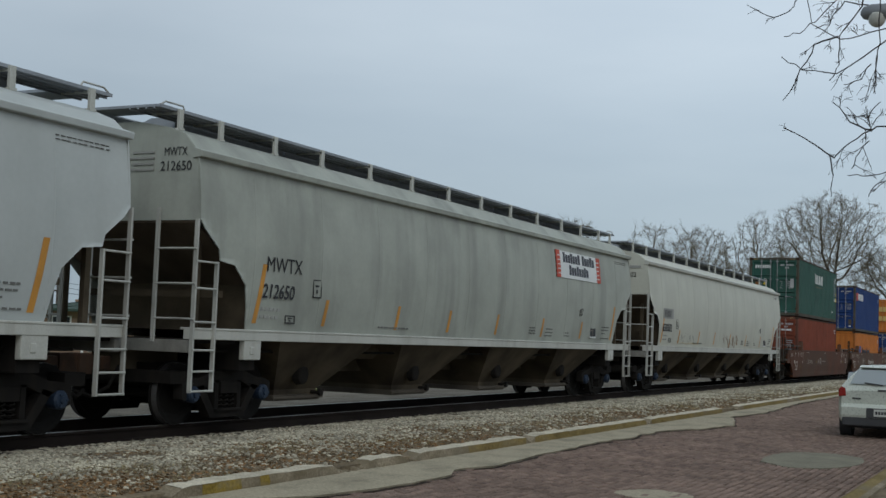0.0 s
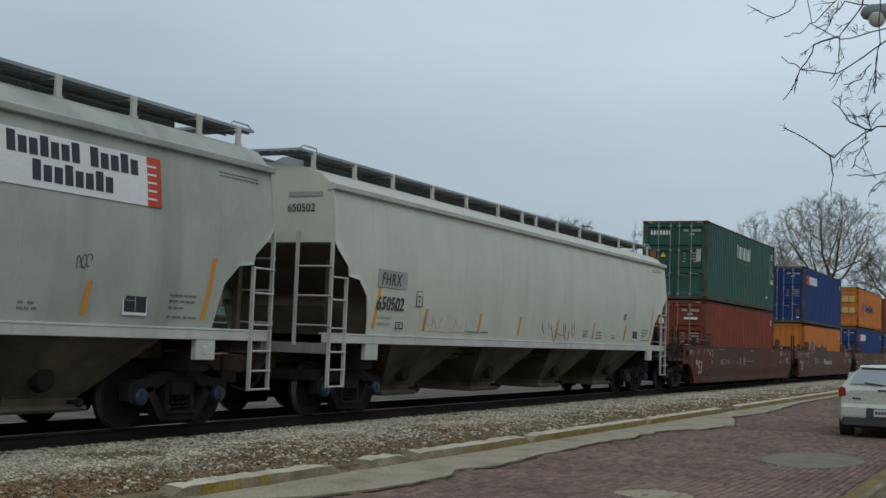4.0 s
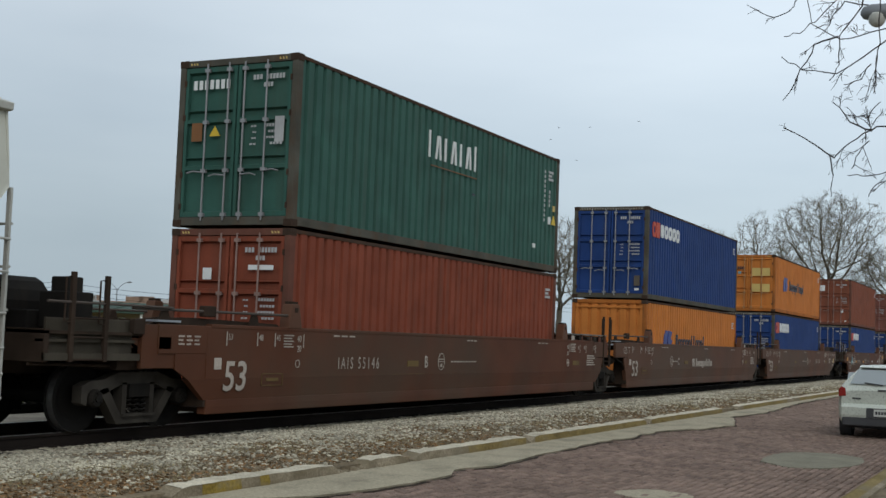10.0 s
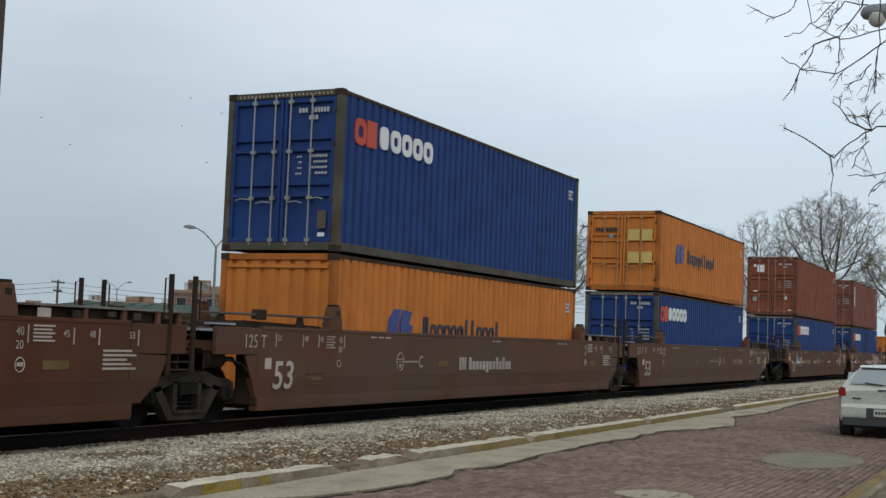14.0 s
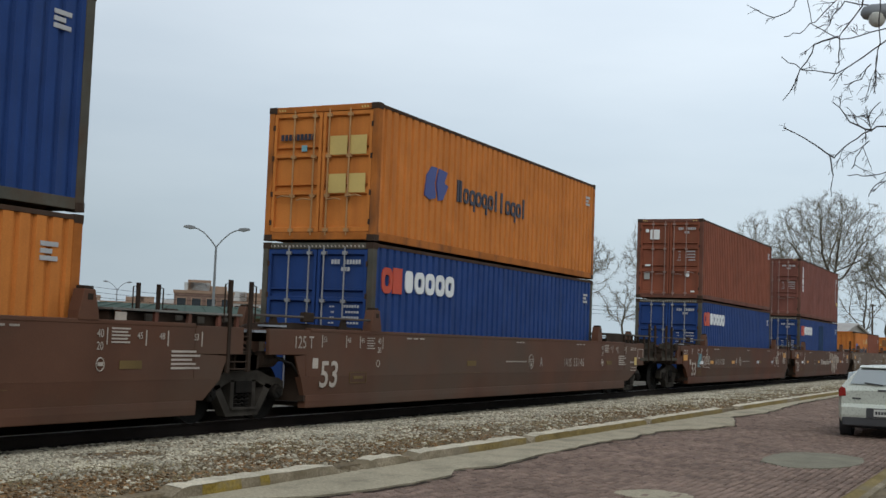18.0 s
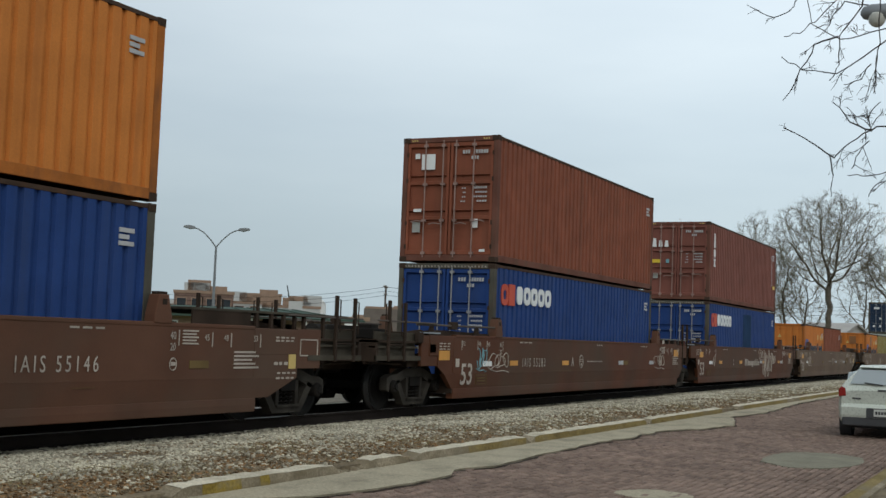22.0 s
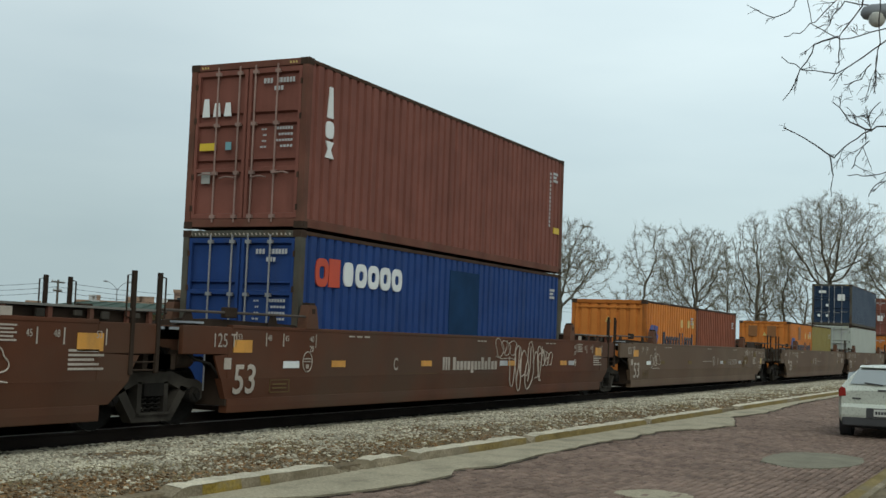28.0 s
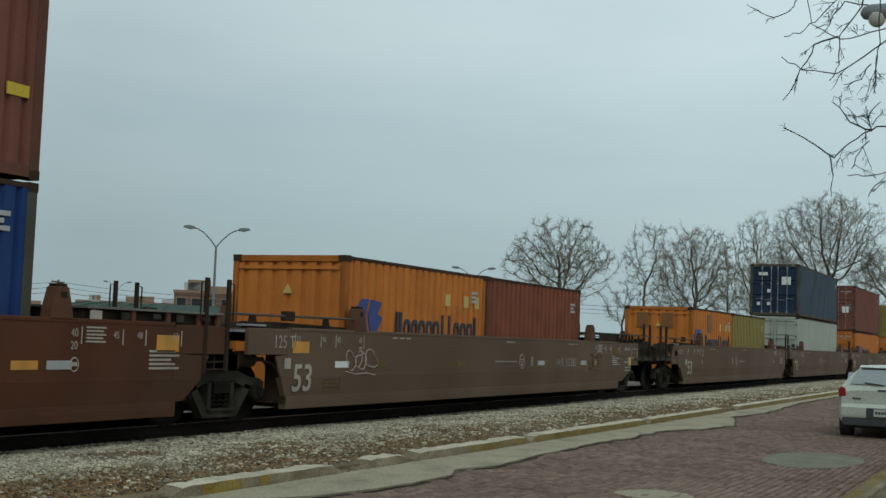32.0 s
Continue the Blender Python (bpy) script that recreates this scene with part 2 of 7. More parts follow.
def mesh_of(name, shape, material, smooth=False):
    me = bpy.data.meshes.new(name)
    me.from_pydata(shape.v, [], shape.f)
    bm = bmesh.new()
    bm.from_mesh(me)
    bmesh.ops.recalc_face_normals(bm, faces=bm.faces)
    bm.to_mesh(me)
    bm.free()
    if smooth:
        me.polygons.foreach_set("use_smooth", [True] * len(me.polygons))
    me.materials.append(material)
    return me


def part(name, shape, material, parent, label="", bevel=0.0, smooth=False):
    """One mesh object under a thing or a part; shape may be a mesh that is shared."""
    me = shape if isinstance(shape, bpy.types.Mesh) else mesh_of(name, shape, material, smooth)
    ob = new(name, me)
    ob.parent = parent
    if bevel:
        b = ob.modifiers.new("worn_edge", "BEVEL")
        b.width, b.segments, b.limit_method = bevel, 2, "ANGLE"
    return tagged(ob, label)


def thing(name, label, category, at=None, group="", kind="", shape=None, material=None, smooth=False):
    ob = new(name, mesh_of(name, shape, material, smooth) if shape else None)
    ob.matrix_basis = at or Matrix()
    return tagged(ob, label, category, group, kind)


def lettering(name, text, size, material, parent, m, wide=1.0, lean=0.0, space=1.0, bold=0.0):
    """Words in the built-in font as a thin mesh; m places the lower left corner, x along the words, y up."""
    cu = bpy.data.curves.new(name, "FONT")
    cu.body, cu.size, cu.extrude, cu.offset, cu.shear, cu.resolution_u, cu.space_character = text, size, 0.0015, bold * size, lean, 3, space
    tmp = bpy.data.objects.new(name, cu)
    scene.collection.objects.link(tmp)
    bpy.context.view_layer.update()
    me = bpy.data.meshes.new_from_object(tmp.evaluated_get(bpy.context.evaluated_depsgraph_get()))
    bpy.data.objects.remove(tmp)
    me.transform(m @ Matrix.Diagonal((wide, 1, 1, 1)))
    me.materials.clear()
    me.materials.append(material)
    ob = new(name, me)
    ob.parent = parent
    return ob


def loop(cx, y, cz, rx, rz, r=0.010, n=18, wobble=0.0, seed=0, turn=6.3):
    """A thin ring or open curl lying on a side face."""
    rnd = random.Random(seed)
    ph = [rnd.uniform(0, 6.28) for k in range(3)]
    pts = []
    for k in range(n + 1):
        a = turn * k / n + ph[0]
        q = 1 + wobble * (0.6 * math.sin(2 * a + ph[1]) + 0.4 * math.sin(3 * a + ph[2]))
        pts.append((cx + rx * q * math.cos(a), y, cz + rz * q * math.sin(a)))
    return Shape().tube(pts, r, 4)


def on_side(x, y, z):
    """Pose for lettering on a face that looks to -y, reading along +x."""
    return pose(x, y, z, 90, 0, 0)


def on_end(x, y, z):
    """Pose for lettering on a face that looks to -x, reading along -y."""
    return Matrix.Translation((x, y, z)) @ Matrix(((0, 0, -1, 0), (-1, 0, 0, 0), (0, 1, 0, 0), (0, 0, 0, 1)))


# ---- the way of the train: metres run since the start ----
RUN = ((0.0, 0.0), (2.0, 9.09), (3.5, 15.97), (5.5, 25.12), (8.0, 36.49), (10.0, 45.66), (12.0, 54.88), (14.0, 64.21), (16.5, 75.72),
       (18.0, 82.68), (20.0, 91.83), (22.0, 101.06), (24.0, 110.26), (25.5, 117.07), (27.5, 126.22), (29.0, 133.01), (30.5, 139.82), (32.0, 146.65))
TRACK_Y, RAIL_Z = 12.416, 0.24
rolling = []      # things that ride on the track, with their place at the start
turning = []      # wheelsets, with their place on their car


def ride(ob, x, z=0.0):
    ob.matrix_basis = pose(x, TRACK_Y, RAIL_Z + z)
    rolling.append((ob, x, z))
    return ob


def run_at(t):
    return float(np.interp(t, [r[0] for r in RUN], [r[1] for r in RUN]))


# ---- trucks and wheelsets ----
def wheelset_meshes():
    prof = [(-0.05, 0.10), (-0.05, 0.16), (-0.02, 0.30), (-0.05, 0.37), (-0.065, 0.40), (-0.065, 0.457), (0.045, 0.457), (0.05, 0.485), (0.075, 0.485), (0.075, 0.40), (0.03, 0.36), (0.03, 0.16), (0.05, 0.13), (0.05, 0.10)]
    wheels = {s: mesh_of("wheel", Shape().turned([(s * (0.78 - h), r) for h, r in prof], 32), wheel_steel) for s in (-1, 1)}
    treads = {s: mesh_of("tread", Shape().turned([(s * 0.838, 0.452), (s * 0.838, 0.4605), (s * 0.742, 0.4605), (s * 0.742, 0.452)], 32, ends=False), tread_steel) for s in (-1, 1)}
    axle = Shape().tube([(0, -1.08, 0), (0, 1.08, 0)], 0.08, 10)
    caps = {}
    for s in (-1, 1):
        c = Shape().turned([(s * 0.98, 0.11), (s * 1.16, 0.125), (s * 1.19, 0.10), (s * 1.19, 0.05), (s * 1.215, 0.045)], 14)
        for k in range(3):
            a = k * 2.094
            c.tube([(0.075 * math.cos(a), s * 1.18, 0.075 * math.sin(a)), (0.075 * math.cos(a), s * 1.21, 0.075 * math.sin(a))], 0.018, 6)
        caps[s, True], caps[s, False] = mesh_of("bearing_cap", c, bearing_blue), mesh_of("bearing_cap", c, black_steel)
    return wheels, mesh_of("wheelset", axle, black_steel), caps, treads


def side_frame_shape(s):
    """The cast side frame of a truck: a top chord, sloped arms, a bottom chord and two columns round the springs."""
    f = Shape()
    y0, y1 = s * 0.96, s * 1.12
    arch = [(-1.12, 0.40), (-1.12, 0.62), (-0.98, 0.68), (-0.72, 0.70), (-0.40, 0.80), (0.40, 0.80), (0.72, 0.70), (0.98, 0.68), (1.12, 0.62), (1.12, 0.40),
            (1.02, 0.36), (0.98, 0.54), (0.78, 0.54), (0.70, 0.50), (0.36, 0.63), (-0.36, 0.63), (-0.70, 0.50), (-0.78, 0.54), (-0.98, 0.54), (-1.02, 0.36)]
    f.slab(arch, "y", y0, y1)
    f.slab([(-0.78, 0.56), (-0.62, 0.60), (-0.34, 0.22), (0.34, 0.22), (0.62, 0.60), (0.78, 0.56), (0.42, 0.10), (-0.42, 0.10)], "y", y0, y1)
    for x in (-0.33, 0.24):
        f.box(x, x + 0.09, y0, y1, 0.2, 0.66)
    f.box(-0.34, 0.34, s * 0.9, s * 1.17, 0.20, 0.235)
    return f


def spring_shape(s, x):
    sp = Shape()
    pts = [(x + 0.055 * math.cos(a), s * 1.05 + 0.055 * math.sin(a), 0.24 + 0.26 * a / (8 * math.pi)) for a in [k * math.pi / 4 for k in range(33)]]
    sp.tube(pts, 0.014, 4)
    return sp


W_WHEEL, W_AXLE, W_CAP, W_TREAD = wheelset_meshes()
FRAMES = {(s, q): mesh_of("side_frame", side_frame_shape(s), black_steel if q else truck_dust) for s in (-1, 1) for q in (True, False)}
SPRINGS = {s: [mesh_of("spring", spring_shape(s, x), black_steel) for x in (-0.15, 0.0, 0.15)] for s in (-1, 1)}
BOLSTER = mesh_of("bolster", Shape().box(-0.21, 0.21, -1.14, 1.14, 0.46, 0.64).box(-0.3, 0.3, -0.4, 0.4, 0.62, 0.78), black_steel)
SHOE = mesh_of("brake_beam", Shape().tube([(0, -0.7, 0), (0, 0.7, 0)], 0.05, 6).box(-0.04, 0.04, -0.85, -0.7, -0.17, 0.17).box(-0.04, 0.04, 0.7, 0.85, -0.17, 0.17), black_steel)


def truck(car, x, blue=False):
    t = new("truck")
    t.parent, t.location = car, (x, 0, 0)
    tagged(t, "black cast-steel truck with two wheelsets")
    for s in (-1, 1):
        part("side_frame", FRAMES[s, blue], None, t)
        for sp in SPRINGS[s]:
            part("spring", sp, None, t)
        b = part("brake_beam", SHOE, None, t)
        b.location = (s * 0.36, 0, 0.36)
    part("bolster", BOLSTER, None, t)
    for s in (-1, 1):
        # each wheelset is one turning part of its car
        w = part("wheelset", W_AXLE, None, car, "dark steel wheels on one axle")
        for q in (-1, 1):
            part("wheel", W_WHEEL[q], None, w)
            part("tread", W_TREAD[q], None, w, "shiny worn wheel tread")
            part("bearing_cap", W_CAP[q, blue], None, w, "blue bearing cap" if blue else "")
        w.location = (x + s * 0.89, 0, 0.457)
        turning.append((w, (x + s * 0.89, 0, 0.457)))
    return t


def coupler(car, x, s):
    c = Shape().box(*sorted((x, x + s * 0.45)), -0.1, 0.1, 0.78, 0.98)
    c.slab([(x + s * 0.42, -0.13), (x + s * 0.72, -0.17), (x + s * 0.86, -0.02), (x + s * 0.7, 0.05), (x + s * 0.72, 0.16), (x + s * 0.45, 0.14)], "z", 0.72, 1.02)
    part("coupler", c, rust_steel, car, "rusty knuckle coupler", bevel=0.015)
    h = [(x + s * 0.1, -0.35, 0.85), (x + s * 0.3, -0.33, 0.55), (x + s * 0.6, -0.3, 0.42), (x + s * 0.85, -0.2, 0.5)]
    part("air_hose", Shape().tube(h, 0.03, 6), black_steel, car)


# ---- covered hopper cars ----
H_LEN = 20.1


def hopper_side_profile(k=14):
    """Half cross-section from the sill up to the eave: (distance from the centre line, height)."""
    out = []
    for i in range(k + 1):
        u = i / k
        z = 1.40 + u * 2.52
        out.append((1.425 + 0.18 * math.sin(math.pi * (0.12 + 0.78 * u)), z))
    return out


def end_cut(x):
    """The lowest height of the side sheet at x metres from the end of the car."""
    pts = ((0.0, 2.98), (0.12, 2.84), (0.46, 2.58), (0.50, 2.42), (0.86, 2.38), (1.18, 2.10), (1.28, 1.75), (1.34, 1.40))
    return float(np.interp(x, [p[0] for p in pts], [p[1] for p in pts]))


def hopper_car(x0, paint, label, marks, lift=0.0):
    car = thing("covered_hopper_car", label, "freight car", group="freight train")
    ride(car, x0)
    L, prof = H_LEN, hopper_side_profile()
    near = [0, 0.06, 0.12, 0.28, 0.46, 0.50, 0.68, 0.86, 1.02, 1.18, 1.28, 1.34]
    xs = near + [1.34 + (L - 2.68) * i / 12 for i in range(1, 12)] + [L - x for x in near[::-1]]
    for s in (-1, 1):
        rows = []
        for x in xs:
            low = end_cut(min(x, L - x))
            row = []
            for y, z in prof:
                zz = max(z, low)
                yy = float(np.interp(zz, [p[1] for p in prof], [p[0] for p in prof]))
                row.append((x, s * yy, zz))
            rows.append(row)
        sh = Shape().sheet(rows)
        rows_in = [[(x, y - s * 0.02, z) for x, y, z in row] for row in rows]
        sh.sheet(rows_in)
        part("side_sheet", sh, paint, car, smooth=True)
        part("side_sill", Shape().box(-0.05, L + 0.05, s * 1.42, s * 1.55, 1.27, 1.42).box(-0.05, L + 0.05, s * 1.36, s * 1.56, 1.405, 1.44), white_steel, car, "white side sill", bevel=0.01)
        part("top_chord", Shape().slab([(s * 1.40, 3.86), (s * 1.57, 3.88), (s * 1.58, 3.97), (s * 1.42, 4.02)], "x", -0.02, L + 0.02), white_steel if paint is hopper_paint_new else paint, car, bevel=0.012)
    roof = [(-1.46, 3.98), (-1.24, 4.16 + lift), (-0.95, 4.27 + lift), (-0.35, 4.38 + lift), (0.35, 4.38 + lift), (0.95, 4.27 + lift), (1.24, 4.16 + lift), (1.46, 3.98), (0.8, 4.12), (-0.8, 4.12)]
    part("roof", Shape().slab(roof, "x", 0.02, L - 0.02), paint, car)
    # long trough hatch between the running boards, in hinged lengths
    for i in range(6):
        xa = 0.9 + (L - 1.8) * i / 6
        part("hatch_cover", Shape().slab([(-0.31, 4.33 + lift), (-0.31, 4.55 + lift), (-0.15, 4.61 + lift), (0.15, 4.61 + lift), (0.31, 4.55 + lift), (0.31, 4.33 + lift)], "x", xa, xa + (L - 1.8) / 6 - 0.04), dark_grating, car, "dull grey trough hatch")
    # running boards on the roof, carried by brackets
    for s in (-1, 1):
        lip = [(0.33, 4.53), (0.33, 4.55), (0.935, 4.55), (0.935, 4.57), (0.955, 4.57), (0.955, 4.525), (0.935, 4.525), (0.935, 4.53)]
        rb_ob = part("running_board", Shape().slab([(s * y, z + lift) for y, z in lip], "x", -0.25, L + 0.25), dark_grating, car, "grey grating walkway")
        for k in range(4):
            yb = s * (0.40 + 0.15 * k)
            part("grating_bar", Shape().box(-0.25, L + 0.25, yb - 0.012, yb + 0.012, 4.505 + lift, 4.5295 + lift), dark_grating, rb_ob)
        spans = (0.20, 1.19, 2.67, 4.13, 5.84, 7.53, 9.21) if lift else (0.17, 1.58, 3.05, 4.76, 6.42, 8.14, 9.60)
        posts = spans + tuple(L - x for x in spans)
        bm = mesh_of("bracket", Shape().box(-0.05, 0.05, -0.02, 0.02, 4.25 + lift, 4.56 + lift).box(-0.05, -0.04, -0.02, 0.5, 4.485 + lift, 4.525 + lift).box(-0.06, 0.06, -0.04, 0.04, 4.25 + lift, 4.285 + lift), white_steel)
        for x in posts:
            b = part("bracket", bm, None, car)
            b.location = (x, s * 0.975, 0)
            if s > 0:
                b.rotation_euler = (0, 0, math.pi)
    for e in (-1, 1):
        xe = 0.0 if e < 0 else L
        # end walkway across the roof
        part("end_running_board", Shape().box(*sorted((xe + e * 0.22, xe - e * 0.28)), -0.9, 0.9, 4.535 + lift, 4.575 + lift), dark_grating, car, "grey grating walkway")
        part("end_grip", Shape().tube([(xe - e * 0.35, -0.93, 4.55 + lift), (xe - e * 0.30, -0.93, 4.63 + lift), (xe + e * 0.10, -0.93, 4.63 + lift), (xe + e * 0.24, -0.93, 4.55 + lift)], 0.014, 6), ladder_grey, car)
        top = [(-1.585, 2.97), (-1.575, 3.3), (-1.50, 3.92), (-1.24, 4.15 + lift), (-0.95, 4.26 + lift), (0.95, 4.26 + lift), (1.24, 4.15 + lift), (1.50, 3.92), (1.575, 3.3), (1.585, 2.97)]
        part("end_sheet", Shape().slab(top, "x", *sorted((xe - e * 0.005, xe - e * 0.035))), paint, car)
        sl = Shape().slab([(xe - e * 0.03, 2.99), (xe - e * 0.03, 2.94), (xe - e * 2.85, 1.28), (xe - e * 2.85, 1.36)], "y", -1.46, 1.46)
        part("slope_sheet", sl, grime_light, car, "brown grimy slope sheet")
        # end frame: posts under the slope sheet, deck, end sill
        for y in (-1.25, 1.25):
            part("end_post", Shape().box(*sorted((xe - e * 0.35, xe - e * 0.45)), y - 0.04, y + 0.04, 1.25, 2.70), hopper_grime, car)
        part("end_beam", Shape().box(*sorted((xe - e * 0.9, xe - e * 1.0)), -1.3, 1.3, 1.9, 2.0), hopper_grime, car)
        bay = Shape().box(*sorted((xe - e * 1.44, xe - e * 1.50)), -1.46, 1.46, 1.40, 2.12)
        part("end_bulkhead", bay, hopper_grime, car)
        part("end_deck", Shape().box(*sorted((xe + e * 0.05, xe - e * 1.2)), -1.42, 1.42, 1.22, 1.27), black_steel, car)
        part("end_sill", Shape().box(*sorted((xe + e * 0.06, xe - e * 0.06)), -1.5, 1.5, 1.08, 1.26), end_paint, car, bevel=0.01)
        # corner ladders: stiles and rungs on the side and on the end
        for s in (-1, 1):
            ys = s * 1.60
            st = Shape()
            xa, xb = xe + e * 0.06, xe - e * 0.44
            st.box(*sorted((xa, xa - e * 0.035)), *sorted((ys, ys - s * 0.06)), 0.52, 2.98)
            st.box(*sorted((xb, xb - e * 0.035)), *sorted((ys, ys - s * 0.06)), 0.52, 2.40)
            lad = part("side_ladder", st, ladder_grey, car, "dirty grey ladder")
            for z in (0.54, 0.82, 1.12, 1.52, 2.00, 2.38):
                part("rung", Shape().tube([(xa, ys, z), (xb, ys, z)], 0.017, 6), ladder_grey, lad)
            st = Shape().box(*sorted((xe + e * 0.05, xe + e * 0.085)), *sorted((s * 0.92, s * 0.86)), 1.22, 3.15)
            lad = part("end_ladder", st, ladder_grey, car, "dirty grey ladder")
            for z in (1.56, 2.06, 2.56):
                part("rung", Shape().tube([(xe + e * 0.075, s * 1.6, z), (xe + e * 0.075, s * 0.89, z)], 0.017, 6), ladder_grey, lad)
            # bolster end box below the sill
            xb = xe - e * 1.5
            part("bolster_web", Shape().box(xb - 0.22, xb + 0.22, *sorted((s * 1.54, s * 1.44)), 0.98, 1.28).box(xb - 0.08, xb + 0.02, *sorted((s * 1.555, s * 1.5)), 1.06, 1.18), white_steel, car, bevel=0.015)
        part("body_bolster", Shape().box(*sorted((xe - e * 1.3, xe - e * 1.7)), -1.44, 1.44, 0.82, 1.26), black_steel, car)
        # solid black block, added to block light and darken the space by the truck
        part("brake_rigging", Shape().box(*sorted((xe - e * 0.35, xe - e * 2.75)), -0.62, 0.62, 0.56, 0.90).box(*sorted((xe - e * 0.12, xe - e * 0.5)), -1.1, 1.1, 0.62, 0.80), black_steel, car, "black block added as shade under the end")
        coupler(car, xe, e)
        truck(car, xe - e * 1.5, blue=True)
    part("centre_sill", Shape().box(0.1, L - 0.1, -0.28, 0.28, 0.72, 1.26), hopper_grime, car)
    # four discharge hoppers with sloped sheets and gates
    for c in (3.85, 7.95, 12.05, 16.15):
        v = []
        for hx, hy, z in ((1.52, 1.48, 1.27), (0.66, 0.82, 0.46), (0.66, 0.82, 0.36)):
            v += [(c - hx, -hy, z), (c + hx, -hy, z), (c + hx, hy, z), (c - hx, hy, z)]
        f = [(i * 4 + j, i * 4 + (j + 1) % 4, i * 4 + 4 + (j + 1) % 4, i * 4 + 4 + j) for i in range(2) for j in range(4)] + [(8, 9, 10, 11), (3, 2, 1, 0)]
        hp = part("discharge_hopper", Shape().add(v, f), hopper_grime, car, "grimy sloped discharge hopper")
        part("gate", Shape().box(c - 0.72, c + 0.72, -0.86, 0.86, 0.27, 0.37).box(c - 0.78, c + 0.78, -0.9, -0.84, 0.30, 0.35), gate_steel, hp, "dusty outlet gate", bevel=0.012)
        part("gate_crank", Shape().tube([(c + 0.5, -1.0, 0.4), (c + 0.5, 1.0, 0.4)], 0.03, 8).turned([(-1.04, 0.06), (-0.98, 0.06)], 8, at=(c + 0.5, 0, 0.4)), black_steel, hp)
        part("wear_plate", Shape().turned([(-1.15, 0.12), (-1.13, 0.16), (-1.02, 0.18)], 14, at=(c - 0.25, 0, 0.72)), black_steel, hp, "round dark vibrator plate")
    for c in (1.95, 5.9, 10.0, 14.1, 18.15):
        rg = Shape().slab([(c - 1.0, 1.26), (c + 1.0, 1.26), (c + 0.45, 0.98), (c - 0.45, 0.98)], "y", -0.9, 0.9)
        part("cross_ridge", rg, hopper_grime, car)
    part("brake_pipe", Shape().tube([(0.5, -1.2, 1.1), (L - 0.5, -1.2, 1.1)], 0.025, 6), black_steel, car)
    # weld seams between the side sheets
    for x in [1.36 + (L - 2.72) * i / 9 for i in range(0, 10)]:
        for s in (-1, 1):
            rws = []
            for y, z in prof[1:-1]:
                if z >= end_cut(min(x, L - x)):
                    rws.append([(x - 0.02, s * (y + 0.001), z), (x, s * (y + 0.007), z), (x + 0.02, s * (y + 0.001), z)])
            part("weld_seam", Shape().sheet(rws), paint, car)
    # orange reflectors along the lower side
    for x in (1.46, 3.45, 6.0, 8.2, 10.6, 13.3, 16.0, 18.45):
        hi = 2.45 if x in (1.46, 18.45) else 1.98
        lo = 1.54
        ya, yb = (-float(np.interp(z, [p[1] for p in prof], [p[0] for p in prof])) - 0.006 for z in (lo, hi))
        ym = -float(np.interp((lo + hi) / 2, [p[1] for p in prof], [p[0] for p in prof])) - 0.007
        w = 0.11 if hi > 2 else 0.10
        d = 0.12 if hi > 2 else 0.06
        part("reflector", Shape().sheet([[(x, ya, lo), (x + w, ya, lo)], [(x + d / 2, ym, (lo + hi) / 2), (x + w + d / 2, ym, (lo + hi) / 2)], [(x + d, yb, hi), (x + w + d, yb, hi)]]), orange_tape, car, "orange reflective strip")
    marks(car, prof)
    return car


def side_y(prof, z):
    return -float(np.interp(z, [p[1] for p in prof], [p[0] for p in prof])) - 0.012


def bars(car, prof, rows, material=stencil_grey):
    """Lines of small unreadable writing as plain bars: (x, z, width, height)."""
    for k, (x, z, w, h) in enumerate(rows):
        n = max(2, int(w / 0.10))
        for i in range(n):
            part("small_writing", Shape().box(x + w * i / n, x + w * (i + 0.55 + 0.12 * ((i + k) % 3)) / n, side_y(prof, z), side_y(prof, z) + 0.008, z, z + h), material, car)


def placard(car, prof, x, z, w, h, material=stencil_black):
    y = side_y(prof, z + h / 2)
    t = 0.018
    s = Shape().box(x, x + w, y, y + 0.008, z, z + t).box(x, x + w, y, y + 0.008, z + h - t, z + h).box(x, x + t, y, y + 0.008, z, z + h).box(x + w - t, x + w, y, y + 0.008, z, z + h)
    s.box(x + w * 0.3, x + w * 0.7, y, y + 0.008, z + h * 0.6, z + h * 0.7).box(x + w * 0.42, x + w * 0.55, y, y + 0.008, z + h * 0.25, z + h * 0.45)
    part("stencil_frame", s, material, car)


